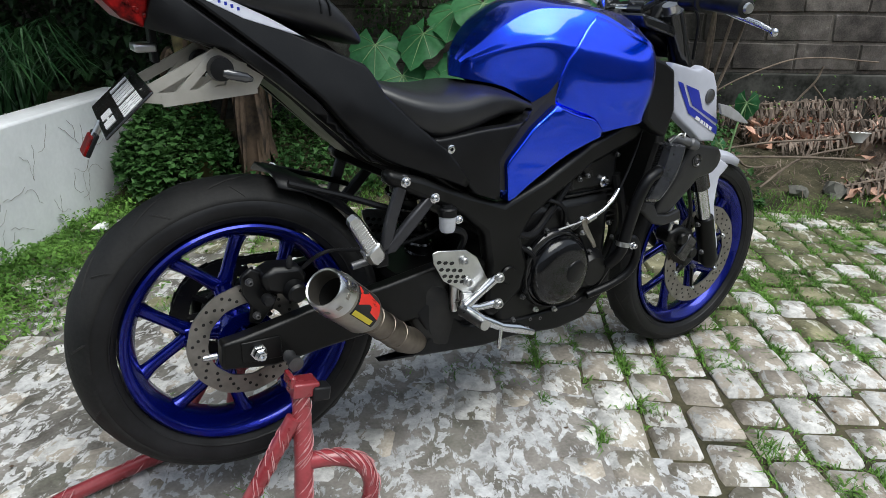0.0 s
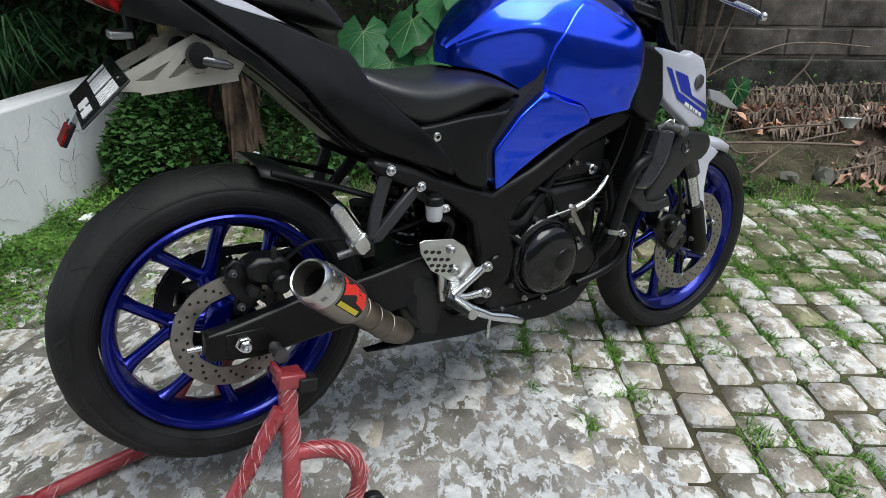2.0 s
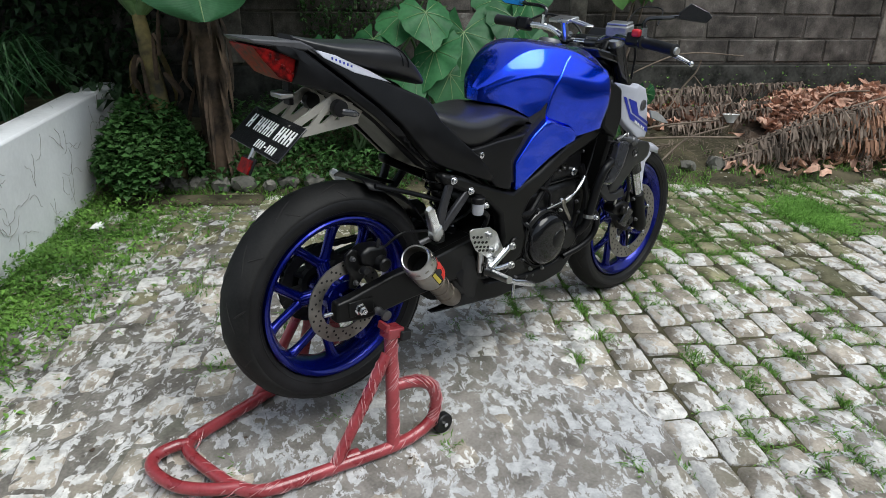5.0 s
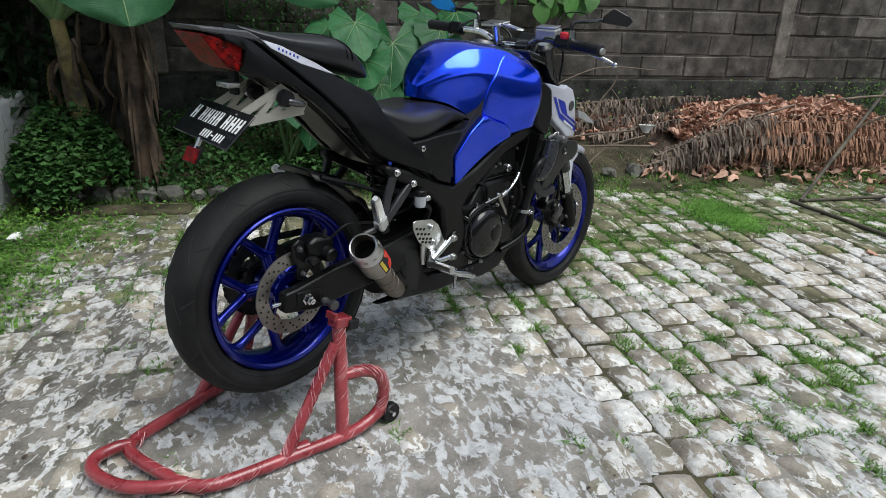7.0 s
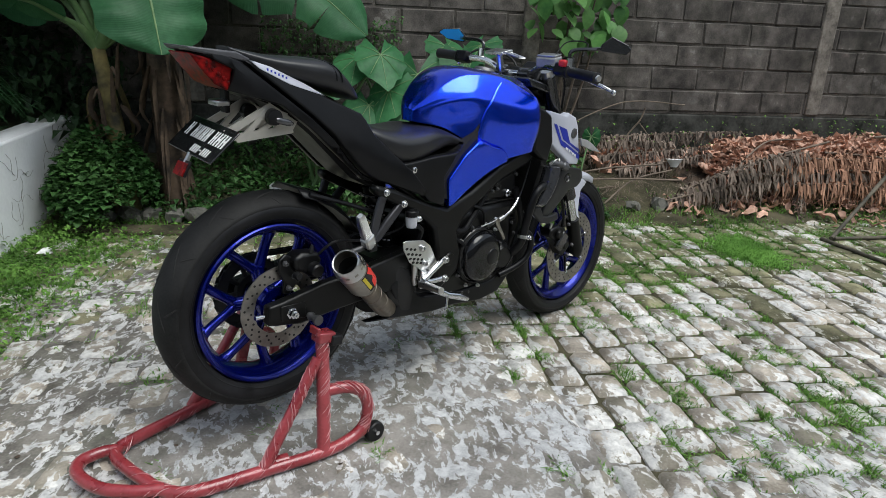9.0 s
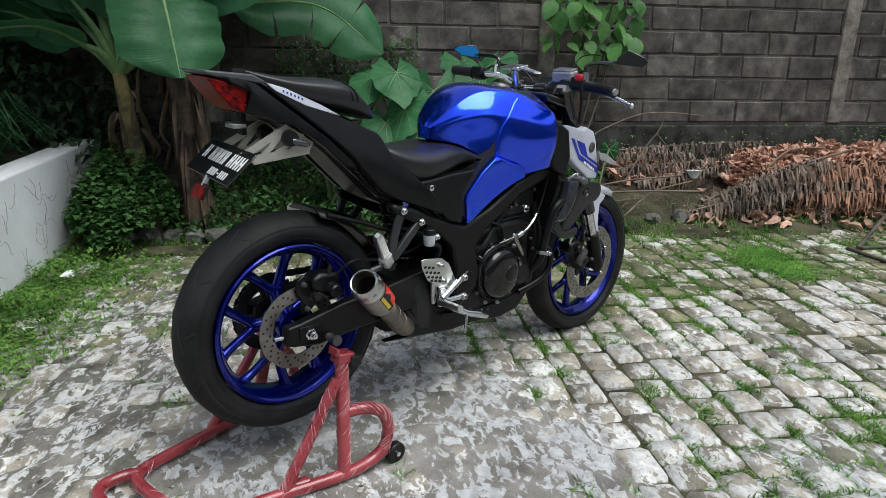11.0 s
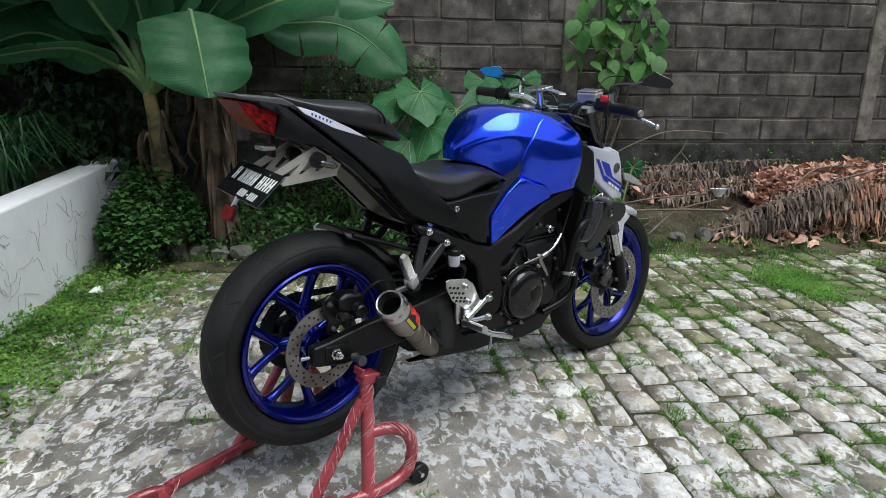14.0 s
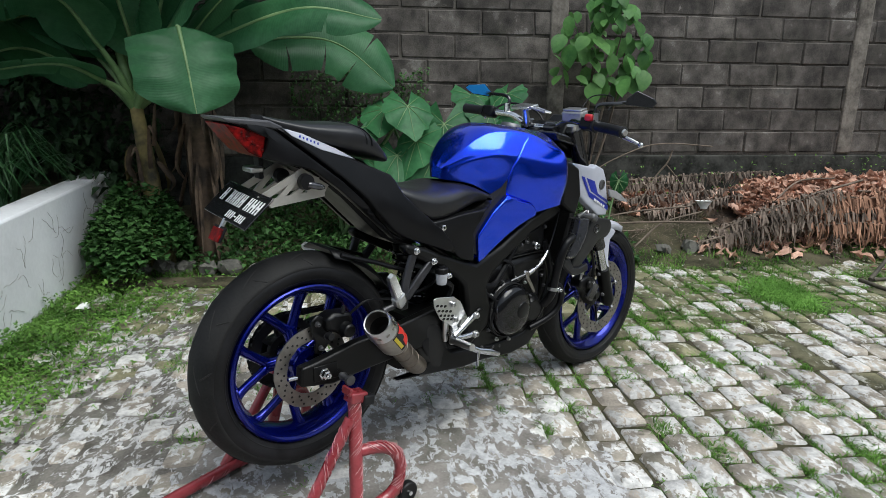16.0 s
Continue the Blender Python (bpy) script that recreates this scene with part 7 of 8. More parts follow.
def taro_plants():
    rnd = random.Random(4)
    for label, root, leaves in (
            ("elephant ear plant with wide heart-shaped leaves", (2.35, -0.35), ((2.3, -0.68, 0.92, 0.17, 0.5), (2.2, -0.32, 0.84, 0.2, 0.9), (2.05, -0.42, 0.62, 0.17, 1.1), (2.45, -0.1, 1.0, 0.16, 0.6), (2.3, -0.12, 0.72, 0.19, 1.0), (2.1, -0.62, 0.66, 0.16, 0.8), (2.15, -0.2, 0.5, 0.16, 0.9))),
            ("elephant ear plant with wide heart-shaped leaves", (2.3, 0.2), ((2.25, -0.02, 0.92, 0.18, 0.8), (2.2, -0.12, 0.6, 0.18, 1.0), (2.35, 0.1, 1.02, 0.15, 0.6), (2.1, 0.1, 0.6, 0.17, 0.9), (2.2, 0.3, 0.75, 0.16, 0.8), (2.05, 0.02, 0.78, 0.15, 0.9), (2.3, 0.35, 0.5, 0.16, 0.8), (2.15, -0.02, 0.42, 0.15, 1.0))),
            ("elephant ear plant behind the seat", (2.3, -0.95), ((2.15, -0.55, 0.95, 0.17, 0.7), (2.05, -0.7, 0.55, 0.18, 1.0), (2.1, -0.5, 0.75, 0.17, 0.9), (2.1, -0.95, 0.6, 0.17, 0.9), (2.2, -1.1, 0.74, 0.15, 0.7), (2.1, -0.78, 0.45, 0.16, 0.9), (2.2, -0.85, 0.8, 0.15, 0.7))),
            ("young elephant ear plant with one hanging leaf", (2.05, 0.72), ((2.2, 0.84, 0.48, 0.08, 1.5), (2.25, 0.75, 0.25, 0.05, 1.2)))):
        pl = thing("elephant_ear", label, "plant", "elephant ear plants")
        for u, v, z, s, nod in leaves:
            taro_leaf(pl, yard(root[0] + rnd.uniform(-0.04, 0.04), root[1] + rnd.uniform(-0.04, 0.04), relief(*root) - 0.01), yard(u, v, z), s * (1.3 if s > 0.1 else 1.1), nod, math.pi + 0.95 + rnd.uniform(-0.7, 0.5), rnd)


taro_plants()


def oval_leaf(L, W):
    n, verts = 7, []
    for i in range(n):
        t = i / (n - 1)
        w = W / 2 * math.sin(math.pi * t ** 0.8) ** 0.8
        z = -0.25 * L * t * t
        verts += [(L * t, -w, z + 0.12 * w), (L * t, 0, z), (L * t, w, z + 0.12 * w)]
    faces = []
    for i in range(n - 1):
        a = 3 * i
        faces += [(a, a + 1, a + 4, a + 3), (a + 1, a + 2, a + 5, a + 4)]
    return verts, faces


def shrub():
    rnd = random.Random(77)
    sh = thing("shrub", "leafy green shrub growing up the block wall", "shrub")
    base = yard(2.86, 0.8, 0.15)
    for k in range(5):
        tip = yard(2.75 + rnd.uniform(-0.05, 0.06), 0.84 + rnd.uniform(-0.28, 0.28), rnd.uniform(1.3, 1.65))
        part("stem", tube(curve([base, base.lerp(tip, 0.5) + Vector((rnd.uniform(-0.05, 0.05), rnd.uniform(-0.05, 0.05), 0.05)), tip], 5), [0.012, 0.0115, 0.011, 0.01, 0.01, 0.009, 0.008, 0.007, 0.006, 0.005, 0.003], 7), TWIG, sh, smooth=60)
    me = []
    for w in (0.09, 0.105, 0.115):
        v, f = oval_leaf(0.145, w)
        m = bpy.data.meshes.new("leaf")
        m.from_pydata(v, [], f)
        m.materials.append(SHRUB)
        m.polygons.foreach_set("use_smooth", [True] * len(m.polygons))
        me.append(m)
    for k in range(125):
        z = rnd.uniform(1.08, 1.7)
        spread = 0.36 * max(0.12, 1 - ((z - 1.32) / 0.4) ** 2)
        p = yard(2.76 + rnd.uniform(-0.14, 0.08), 0.84 + rnd.uniform(-1, 1) * spread, z)
        ob = new("leaf", me[k % 3])
        ob.parent = sh
        ob.matrix_world = Matrix.Translation(p) @ pose(0, 0, 0, rnd.uniform(-30, 30), rnd.uniform(20, 80), 235 + rnd.uniform(-70, 70)) @ Matrix.Scale(rnd.uniform(0.5, 1.15), 4)


shrub()


def rock(c, s, rnd):
    bm = bmesh.new()
    bmesh.ops.create_icosphere(bm, subdivisions=2, radius=1)
    off = Vector((rnd.uniform(0, 50), rnd.uniform(0, 50), 0))
    out = []
    for v in bm.verts:
        n = v.co.normalized()
        r = 1 + 0.6 * noise.noise(n * 1.4 + off) + 0.3 * noise.noise(n * 3.3 + off)
        out.append((n.x * r * s[0], n.y * r * s[1], n.z * r * s[2]))
    faces = [tuple(v.index for v in f.verts) for f in bm.faces]
    bm.free()
    ob = finish("stone", out, faces, ROCK, smooth=22)
    ob.matrix_world = Matrix.Translation(c) @ Matrix.Rotation(rnd.uniform(0, 6.28), 4, "Z")
    return ob


def stones():
    rnd = random.Random(15)
    for k in range(8):
        v = -2.1 + 0.125 * k + rnd.uniform(-0.02, 0.02)
        s = rnd.uniform(0.045, 0.075)
        ob = rock(yard(1.86 + rnd.uniform(-0.03, 0.05), v, 0.04), (s, s * 0.85, s * rnd.uniform(0.7, 0.95)), rnd)
        tagged(ob, "rough grey stone edging the planted bed", "stone", "edging stones")
    for u, v, s in ((2.0, 1.1, 0.05), (2.02, 1.3, 0.06), (1.7, 1.0, 0.02), (1.66, 1.35, 0.018), (1.72, 1.5, 0.022)):
        ob = rock(yard(u, v, relief(u, v) + s * 0.4), (s, s, s * 0.8), rnd)
        tagged(ob, "loose grey stone on the bed's edge", "stone", "loose stones")
    lg = finish("ledge", *box(0.13, 0.75, 0.05, (0, 0, 0)), SOIL, bevel=0.018)
    lg.matrix_world = YARD @ pose(1.7, -1.85, 0.003, 0, 0, 3)
    tagged(lg, "low earthy ledge in front of the stones", "ledge", kind="structure")


stones()


def frond(root, mid, tip, length, rnd, material, label, step=0.011):
    """A dry palm frond: a rib with withered leaflets that hang and curl."""
    fr_ = thing("dry_palm_frond", label, "palm frond", "dry palm fronds")
    line = curve([yard(*root), yard(*mid), yard(*tip)], 24)
    part("rib", tube(line, [0.009 * (1 - 0.75 * i / (len(line) - 1)) for i in range(len(line))], 6), TWIG, fr_, "thin woody rib", smooth=60)
    verts, faces = [], []
    total = sum((b - a).length for a, b in zip(line, line[1:]))
    count = int(total / step)
    for j in range(count):
        t = (j + 0.5) / count
        i = min(len(line) - 2, int(t * (len(line) - 1)))
        p = line[i].lerp(line[i + 1], t * (len(line) - 1) - i)
        d = (line[i + 1] - line[i]).normalized()
        side = d.cross(Vector((0, 0, 1))).normalized()
        for s in (-1, 1):
            if rnd.random() < 0.12:
                continue
            L = length * (0.6 + 0.4 * math.sin(math.pi * min(1, t * 0.9 + 0.12))) * rnd.uniform(0.6, 1.1)
            o = (side * s * rnd.uniform(0.2, 1.0) + d * rnd.uniform(-0.4, 0.9) + Vector((0, 0, rnd.uniform(-0.2, 0.3)))).normalized()
            a = p + o * L * 0.3 + Vector((0, 0, 0.012 * rnd.random()))
            b = p + o * L * 0.5 - Vector((0, 0, L * rnd.uniform(0.3, 0.6))) + d * rnd.gauss(0, 0.01)
            c = p + o * L * rnd.uniform(0.1, 0.55) - Vector((0, 0, L * rnd.uniform(0.75, 1.1))) + d * rnd.gauss(0, 0.016) + side * rnd.gauss(0, 0.012)
            w = (d + side * rnd.uniform(-0.5, 0.5) + Vector((0, 0, rnd.uniform(-0.3, 0.3)))) * rnd.uniform(0.004, 0.0085)
            k = len(verts)
            verts += [p - w * 0.4, p + w * 0.4, a - w, a + w, b - w * 0.8, b + w * 0.8, c - w * 0.15, c + w * 0.15]
            faces += [(k, k + 1, k + 3, k + 2), (k + 2, k + 3, k + 5, k + 4), (k + 4, k + 5, k + 7, k + 6)]
    out = []
    for v in verts:
        q = YARD.inverted() @ v
        out.append((v.x, v.y, max(v.z, relief(q.x, q.y) + 0.004)))
    lf = part("withered_foliage", (out, faces), material, fr_, "withered hanging leaflets", smooth=0)
    lf["kind"] = "stuff"


def litter():
    rnd = random.Random(50)
    heap_v, heap_f, n, m = [], [], 26, 44
    def top(u, v):
        a = max(0, 1 - ((u - 2.5) / 0.42) ** 2)
        b = max(0, min(1, (v - 1.58) / 0.75)) * max(0, min(1, (4.0 - v) / 0.6))
        return relief(u, v) - 0.03 + a * b * (0.22 + 0.07 * noise.noise((u * 5, v * 5, 1)))
    for i in range(n):
        for j in range(m):
            u, v = 2.02 + 0.9 * i / (n - 1), 1.2 + 3.0 * j / (m - 1)
            heap_v.append(tuple(yard(u, v, top(u, v))))
    heap_f = [(i * m + j, i * m + j + 1, (i + 1) * m + j + 1, (i + 1) * m + j) for i in range(n - 1) for j in range(m - 1)]
    tagged(finish("litter_heap", heap_v, heap_f, HUSK, smooth=60), "heap of dark rotting leaf litter by the wall", "leaf litter", kind="stuff")
    lab = ("withered brown palm frond lying on the heap", "grey dry palm frond lying by the wall")
    for root, mid, tip, L, mat, k in (
            ((2.03, 1.45, 0.16), (2.03, 1.9, 0.33), (2.06, 2.31, 0.42), 0.2, FROND, 0), ((1.99, 1.32, 0.1), (1.98, 1.7, 0.19), (1.99, 2.1, 0.23), 0.15, FROND, 0),
            ((2.12, 1.9, 0.34), (2.1, 2.4, 0.37), (2.1, 3.0, 0.35), 0.26, DRYFR, 0), ((2.08, 2.25, 0.28), (2.03, 2.8, 0.3), (2.0, 3.4, 0.2), 0.24, DRYFR, 0),
            ((2.22, 2.6, 0.39), (2.15, 3.0, 0.37), (2.1, 3.5, 0.25), 0.24, DRYFR, 0), ((2.0, 2.1, 0.2), (1.97, 2.6, 0.22), (1.95, 3.2, 0.15), 0.17, DRYFR, 0),
            ((2.3, 3.2, 0.36), (2.25, 3.6, 0.32), (2.2, 4.1, 0.2), 0.2, DRYFR, 0), ((2.06, 1.8, 0.26), (2.04, 2.3, 0.28), (2.03, 2.8, 0.27), 0.2, FROND, 0),
            ((2.7, 0.7, 0.32), (2.72, 1.1, 0.36), (2.7, 1.7, 0.36), 0.12, FROND, 1), ((2.6, 1.0, 0.26), (2.62, 1.4, 0.3), (2.6, 1.95, 0.34), 0.13, FROND, 1),
            ((2.82, 1.0, 0.36), (2.84, 1.6, 0.4), (2.8, 2.3, 0.44), 0.12, FROND, 1), ((2.45, 1.15, 0.2), (2.5, 1.5, 0.25), (2.5, 1.9, 0.32), 0.12, FROND, 1),
            ((2.1, 2.3, 0.3), (1.98, 2.28, 0.18), (1.84, 2.22, 0.05), 0.09, FROND, 0), ((2.72, 0.2, 0.3), (2.74, 0.5, 0.32), (2.72, 0.85, 0.3), 0.1, FROND, 1)):
        frond(root, mid, tip, L, rnd, mat, lab[k])
    verts, faces = [], []
    for k in range(3190):
        if k < 2700:
            v = rnd.uniform(1.82, 3.6)
            u = min(2.88, max(2.14, 2.45 + rnd.gauss(0, 0.17)))
            z = top(u, v) + 0.045 + rnd.random() * 0.05
        elif k < 3000:
            u, v = min(2.88, 2.72 + rnd.gauss(0, 0.1)), 1.36 + rnd.gauss(0, 0.15)
            z = relief(u, v) + 0.03 + rnd.random() * 0.07
        elif k < 3130:
            u, v = 1.98 + rnd.gauss(0, 0.07), rnd.uniform(1.3, 3.6)
            z = relief(u, v) + 0.02 + rnd.random() * 0.03
        else:
            u, v = 1.78 + rnd.gauss(0, 0.13), 3.0 + rnd.gauss(0, 0.35)
            z = max(0.0, relief(u, v)) + 0.02
        c, s = yard(u, v, z), rnd.uniform(0.02, 0.058)
        a, el = rnd.uniform(0, 6.283), rnd.uniform(-0.5, 0.6)
        R = Matrix.Rotation(a, 3, "Z") @ Matrix.Rotation(el, 3, "Y")
        i0 = len(verts)
        for i in range(4):
            for j in range(4):
                x, y = (i / 3 - 0.5) * 2, (j / 3 - 0.5) * 1.3
                taper = 1 - 0.55 * abs(i / 3 - 0.45)
                w = Vector((x * s * (1 + rnd.uniform(-0.12, 0.12)), y * s * taper * (0.08 if i in (0, 3) else rnd.uniform(0.7, 1.15)), 0.35 * s * math.sin(i * 1.7 + k) + 0.75 * s * abs(y) * math.sin(k * 0.7) + rnd.uniform(-0.2, 0.2) * s))
                verts.append(c + R @ w)
        faces += [(i0 + i * 4 + j, i0 + i * 4 + j + 1, i0 + i * 4 + j + 5, i0 + i * 4 + j + 4) for i in range(3) for j in range(3)]
    tagged(finish("dry_leaves", verts, faces, DRYLEAF, smooth=75), "curled red-brown dry leaves strewn over the heap", "dry leaves", kind="stuff")
    straws = []
    for k in range(620):
        u, v = 2.3 + rnd.gauss(0, 0.17), rnd.uniform(0.5, 1.85)
        straws.append((yard(u, v, relief(u, v) + rnd.random() * 0.03), rnd.uniform(0.02, 0.055), rnd.uniform(2, 5.5)))
    blades("straw", straws, FROND, rnd, "thin dry straw strewn over the soil", 0.0016)
    cup = finish("bowl", *lathe([(0, 0.0), (0.022, 0.0), (0.024, 0.006), (0.05, 0.035), (0.053, 0.037), (0.05, 0.038), (0.022, 0.008), (0, 0.006)], 32, "z"), CERAMIC, smooth=50)
    cup.matrix_world = Matrix.Translation((3.7, 0.686, 0.232)) @ pose(0, 0, 0, -6, 5) @ Matrix.Diagonal((1.1, 1.1, 1.5, 1))
    tagged(cup, "small white bowl lying on dry twigs", "bowl")
    for pts, r in ((((2.5, 0.6, 0.2), (2.58, 0.78, 0.46), (2.6, 1.12, 0.634), (2.6, 1.35, 0.675), (2.6, 1.69, 0.655)), 0.0045), (((2.5, 1.1, 0.2), (2.6, 1.27, 0.42), (2.6, 1.36, 0.54), (2.6, 1.39, 0.63)), 0.006), (((2.6, 1.36, 0.52), (2.6, 1.44, 0.43), (2.55, 1.52, 0.28)), 0.004),
                   (((2.15, 0.7, 0.2), (2.1, 1.1, 0.22), (2.15, 1.5, 0.2)), 0.007), (((2.3, 0.65, 0.18), (2.25, 1.0, 0.26), (2.35, 1.45, 0.27)), 0.006), (((2.0, 0.9, 0.08), (2.15, 1.15, 0.2), (2.3, 1.5, 0.24)), 0.006),
                   (((2.05, 0.75, 0.25), (2.2, 0.9, 0.14), (2.3, 1.1, 0.12)), 0.005), (((2.1, 1.6, 0.2), (2.1, 2.05, 0.36), (2.2, 2.6, 0.47)), 0.008), (((2.15, 1.95, 0.36), (2.3, 2.2, 0.45), (2.35, 2.5, 0.46)), 0.006), (((2.25, 3.0, 0.5), (2.3, 3.4, 0.52), (2.35, 3.8, 0.5)), 0.009)):
        ob = finish("twig", *tube(curve([yard(*p) for p in pts], 8), r, 7), TWIG, smooth=60)
        tagged(ob, "thin dry bent twig lying on the litter", "twig", "dry twigs")


DRYFR = surf("brown_frond", (0.15, 0.076, 0.048), (0.42, 0.235, 0.155), 7, 0.8, vary=0.4, spec=0.2)
litter()


def debris():
    """Crumbs of dry leaf and soil on the stones, and pale pebbles along the bed."""
    rnd = random.Random(90)
    crumbs, pebbles = ([], []), ([], [])
    for k in range(420):
        u, v = (rnd.uniform(-2.2, 1.75), rnd.uniform(-2.2, 3.0)) if k < 300 else (rnd.uniform(1.72, 2.0), rnd.uniform(0.3, 3.4))
        s, target = (rnd.uniform(0.003, 0.008), crumbs) if k < 300 else (rnd.uniform(0.004, 0.011), pebbles)
        c, n = yard(u, v, 0.004 if k < 300 else relief(u, v) + 0.003), len(target[0])
        ring = [c + Vector((math.cos(a) * s * rnd.uniform(0.6, 1.2), math.sin(a) * s * rnd.uniform(0.4, 1.1), rnd.uniform(0, 0.5) * s)) for a in [1.047 * j for j in range(6)]]
        target[0].extend(ring + [c + Vector((0, 0, s * rnd.uniform(0.3, 0.8)))])
        target[1].extend([(n + j, n + (j + 1) % 6, n + 6) for j in range(6)])
    tagged(finish("leaf_crumbs", *crumbs, HUSK, smooth=0), "brown crumbs of dry leaf scattered on the stones", "debris", kind="stuff")
    tagged(finish("pebbles", *pebbles, STONE, smooth=0), "small pale pebbles along the soil edge", "pebbles", kind="stuff")


debris()


def poles():
    for a, b, r in (((1.4, 2.1, 0.02), (2.9, 4.32, 0.82), 0.012), ((1.42, 2.05, 0.013), (0.6, 2.16, 0.012), 0.012), ((1.4, 2.12, 0.02), (1.44, 3.1, 0.014), 0.01), ((1.98, 2.96, 0.34), (1.92, 3.25, 0.5), 0.006)):
        pa, pb = yard(*a), yard(*b)
        line = [pa.lerp(pb, k / 14) for k in range(15)]
        ob = finish("bamboo_pole", *tube(line, [r * (1.12 if k % 4 == 0 else 1) for k in range(15)], 10), BAMBOO, smooth=60)
        tagged(ob, "thin weathered brown bamboo pole resting on the paving", "pole", "bamboo poles")
    rnd = random.Random(2)
    bag = rock(yard(1.3, -2.2, 0.03), (0.032, 0.02, 0.018), rnd)
    bag.data.materials[0] = CERAMIC
    bag.name = "wrapper"
    tagged(bag, "crumpled pale plastic wrapper in the grass", "litter")
    shard = rock(yard(0.59, 1.84, 0.006), (0.03, 0.018, 0.01), rnd)
    shard.data.materials[0] = DRYLEAF
    shard.name = "clay_shard"
    tagged(shard, "small orange clay shard on the paving", "shard")
    # dry vines on the white wall
    geo = ([], [])
    for k in range(120):
        u, z = rnd.uniform(-1.4, 2.2), rnd.uniform(0.08, 0.46)
        line = [yard(u, -2.397, z)]
        a = rnd.uniform(0, 6.28)
        for _ in range(6):
            a += rnd.uniform(-0.9, 0.9)
            q = YARD.inverted() @ line[-1]
            line.append(yard(q.x + 0.025 * math.cos(a), -2.397, max(0.05, min(0.5, q.z + 0.025 * math.sin(a)))))
        geo = join(geo, tube(line, 0.0009, 4))
    ob = finish("dry_vine", *geo, DRYVINE, smooth=0)
    tagged(ob, "dry threadlike vines clinging to the white wall", "vine", kind="stuff")
    st = finish("stick", *tube(curve([yard(0.35, -2.75, 0.48), yard(0.6, -2.7, 0.5), yard(0.75, -2.5, 0.51)], 6), 0.018, 8), BAMBOO, smooth=60)
    tagged(st, "pale dry stick lying on the planter's edge", "stick")


poles()


def sky_screen_walls():
    """Plain walls added unseen round the yard, behind the camera, to cut sky fill."""
    PLASTER = surf("screen_wall_plaster", (0.4, 0.39, 0.37), (0.5, 0.49, 0.46), 2, 0.9, bump=0.2)
    for name, sx, sy, u, v in (("wall_south", 0.2, 16, -5.6, 1.0), ("wall_east", 9.0, 0.2, -1.2, 8.6)):
        ob = finish(name, *box(sx, sy, 3.2, (u, v, 1.58)), PLASTER, bevel=0.01)
        ob.matrix_world = YARD
        tagged(ob, "plain pale wall added out of view to cut sky light", "wall", kind="structure")


sky_screen_walls()

# ---- paving: rows of set stones ----
def cobble_mesh(k):
    rnd = random.Random(100 + k)
    L, W = 0.5, 0.5
    ring = []
    for cx, cy in ((1, 1), (-1, 1), (-1, -1), (1, -1)):
        a = 0.04 + 0.12 * rnd.random()
        b = 0.04 + 0.12 * rnd.random()
        jx, jy = 1.02 - 0.09 * rnd.random(), 1.02 - 0.1 * rnd.random()
        p1, p2 = (cx * L * jx, cy * W * jy * (1 - 2 * a)), (cx * L * jx * (1 - 2 * b), cy * W * jy)
        ring += [p1, p2] if cx * cy > 0 else [p2, p1]
    verts = []
    for s, z in ((1.0, -0.05), (1.0, -0.011), (0.9, 0.0)):
        verts += [(x * s, y * s, z + (0.005 * (rnd.random() - 0.5) if z > -0.04 else 0)) for x, y in ring]
    verts.append((0.05 * (rnd.random() - 0.5), 0.05 * (rnd.random() - 0.5), 0.003))
    faces = []
    for lev in (0, 8):
        faces += [(lev + i, lev + (i + 1) % 8, lev + 8 + (i + 1) % 8, lev + 8 + i) for i in range(8)]
    faces += [(16 + i, 16 + (i + 1) % 8, 24) for i in range(8)]
    return verts, faces


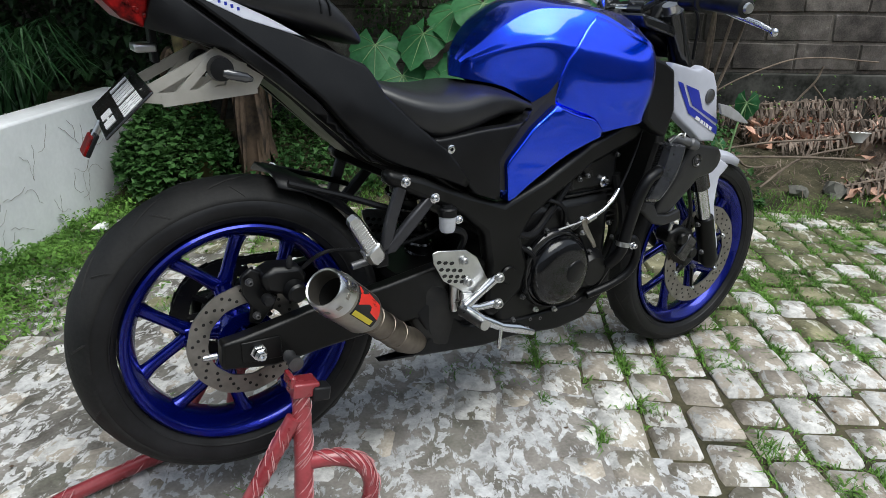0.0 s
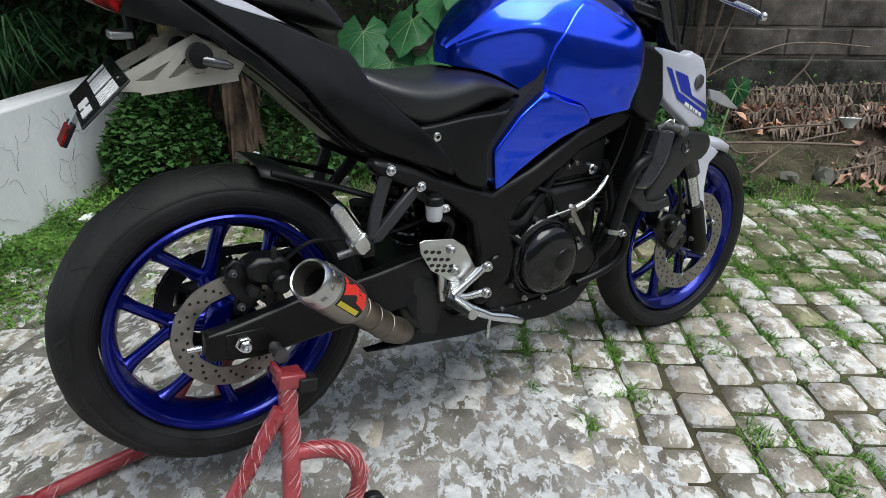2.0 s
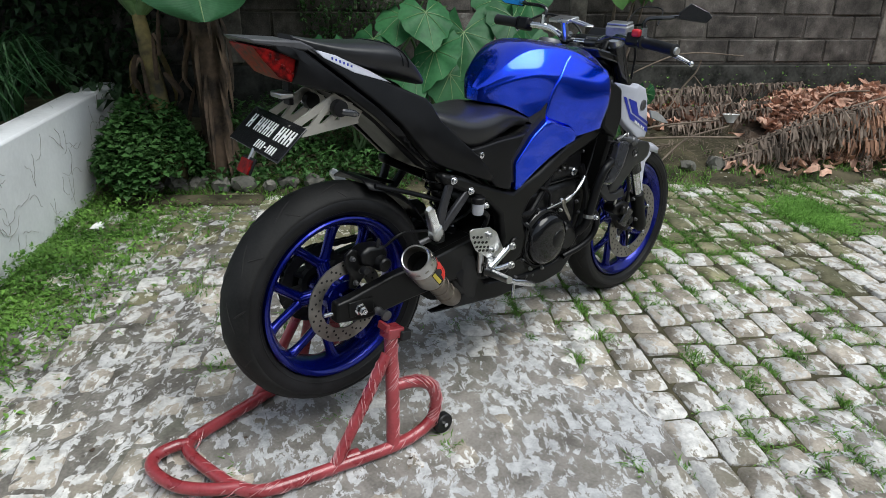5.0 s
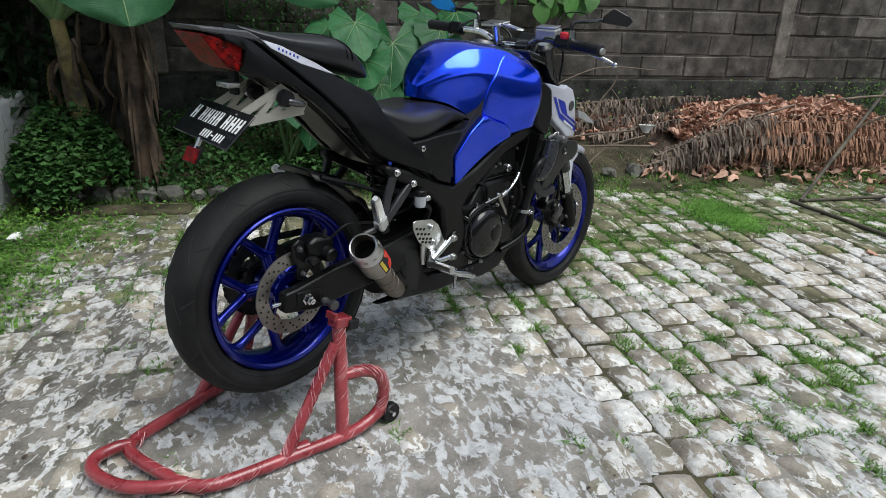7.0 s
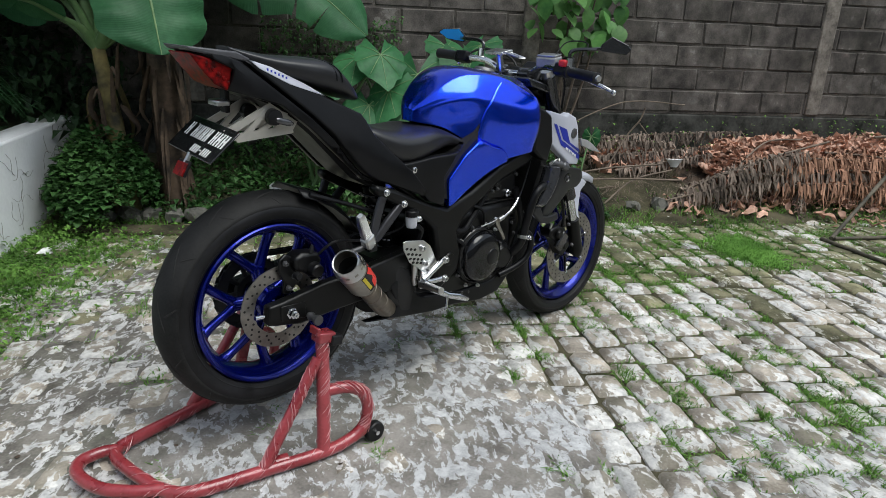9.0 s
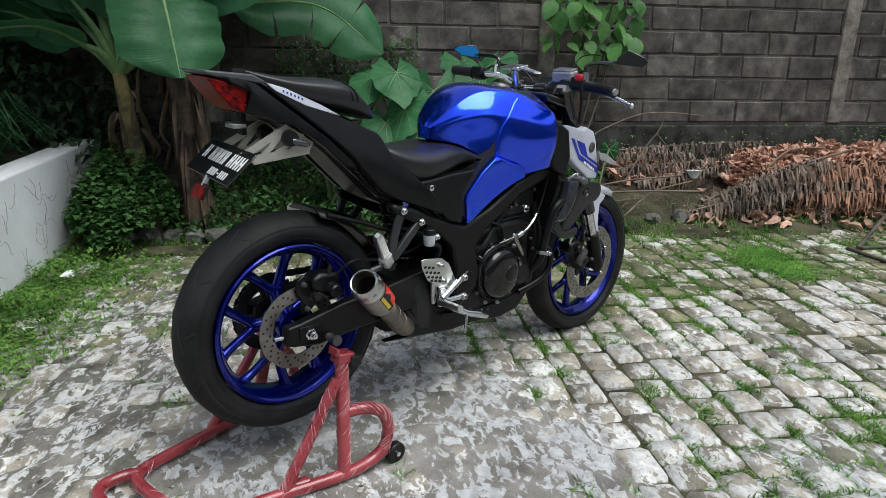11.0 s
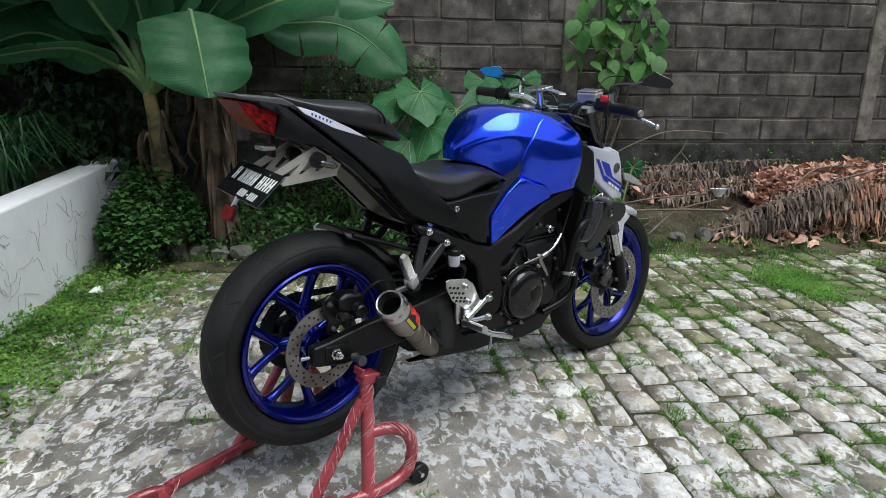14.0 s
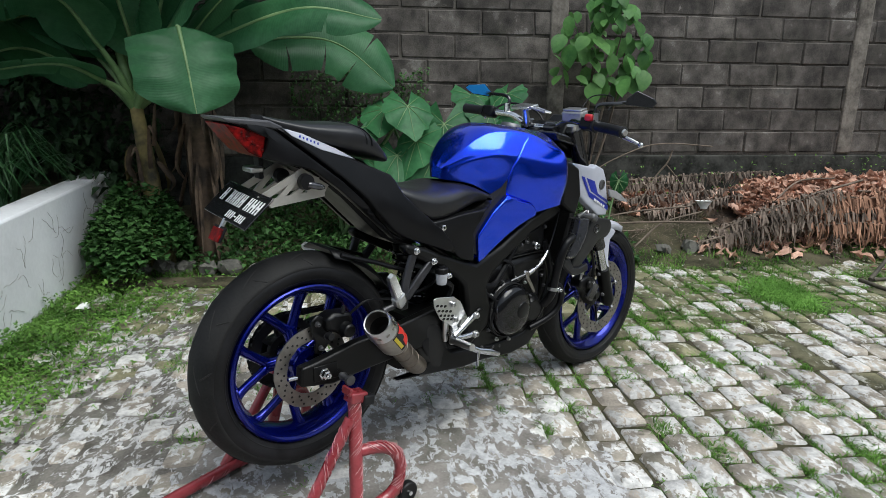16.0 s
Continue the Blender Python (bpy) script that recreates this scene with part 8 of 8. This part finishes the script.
def paving():
    pave = thing("paving", "worn grey cobbles with flaking white paint, grass in the joints", "paving")
    pave["kind"] = "structure"
    rnd = random.Random(7)
    kinds = [cobble_mesh(k) for k in range(14)]
    meshes = {}
    for stone in (STONE, MOSSY):
        for k, g in enumerate(kinds):
            me = bpy.data.meshes.new("cobble")
            me.from_pydata(*[g[0], [], g[1]])
            me.materials.append(stone)
            me.polygons.foreach_set("use_smooth", [True] * len(me.polygons))
            me.set_sharp_from_angle(angle=radians(50))
            meshes[stone, k] = me
    near, rest = [], {STONE: ([], []), MOSSY: ([], [])}
    pick = random.Random(31)
    for u, ln, v, wid in STONES:
        c = yard(u + ln / 2, v + wid / 2)
        m = YARD @ pose(u + ln / 2, v + wid / 2 + rnd.uniform(-0.004, 0.004), 0.001 + 0.013 * (rnd.random() - 0.5), rnd.uniform(-3, 3), rnd.uniform(-3, 3), rnd.uniform(-5, 5)) @ Matrix.Diagonal((ln - 0.01, wid - 0.008, 1, 1))
        # towards the bed the stones are mossy and have lost their paint
        damp = min(0.9, max(0, (u - 0.25 + 0.5 * noise.noise((u * 1.7, v * 1.7, 12))) / 1.0))
        near.append(((c - Vector((0.75, -0.55, 0))).length, m, rnd.randrange(14), MOSSY if pick.random() < damp else STONE))
    near.sort(key=lambda q: q[0])
    for d, m, k, stone in near[:290]:
        ob = new("cobble", meshes[stone, k])
        ob.parent, ob.matrix_world = pave, m
    for d, m, k, stone in near[290:]:
        verts, faces = rest[stone]
        n0 = len(verts)
        verts.extend(tuple(m @ Vector(p)) for p in kinds[k][0])
        faces.extend(tuple(i + n0 for i in f) for f in kinds[k][1])
    for name, stone in (("outer_cobbles", STONE), ("mossy_cobbles", MOSSY)):
        far = finish(name, *rest[stone], stone, pave, smooth=50)
        far["kind"] = "stuff"


paving()


def wall_blocks():
    rnd = random.Random(3)
    me = []
    for k in range(6):
        v, f = box(0.05, 0.371, 0.157, (0, 0, 0))
        bm = bmesh.new()
        vs = [bm.verts.new((a + 0.005 * (rnd.random() - 0.5), b + 0.014 * (rnd.random() - 0.5), c + 0.009 * (rnd.random() - 0.5))) for a, b, c in v]
        for g in f:
            bm.faces.new([vs[i] for i in g])
        bmesh.ops.recalc_face_normals(bm, faces=bm.faces)
        bmesh.ops.bevel(bm, geom=bm.edges[:], offset=0.007, segments=1, affect="EDGES")
        mesh = bpy.data.meshes.new("block")
        bm.to_mesh(mesh)
        bm.free()
        mesh.materials.append(BLOCK)
        me.append(mesh)
    row, z = 0, 0.57 + 0.0765
    near = []
    while z < 2.9:
        v = -5.9 + (0.19 if row % 2 else 0)
        while v < 7.9:
            near.append((abs(v - 1.6) + 0.6 * (z - 0.6), v + 0.19, z))
            v += 0.383
        z += 0.168
        row += 1
    near.sort()
    verts, faces = [], []
    for i, (d, v, z) in enumerate(near):
        m = pose(2.95 + 0.016 + rnd.uniform(-0.004, 0.004), v, z, 0, 0, rnd.uniform(-0.5, 0.5))
        if i < 290:
            ob = new("block", me[rnd.randrange(6)])
            ob.parent = WALL
            ob.matrix_local = m
        else:
            g = me[i % 6]
            k = len(verts)
            verts += [tuple(m @ p.co) for p in g.vertices]
            faces += [tuple(a + k for a in p.vertices) for p in g.polygons]
    far = finish("outer_blocks", verts, faces, BLOCK, WALL, smooth=30)
    far["kind"] = "stuff"


wall_blocks()
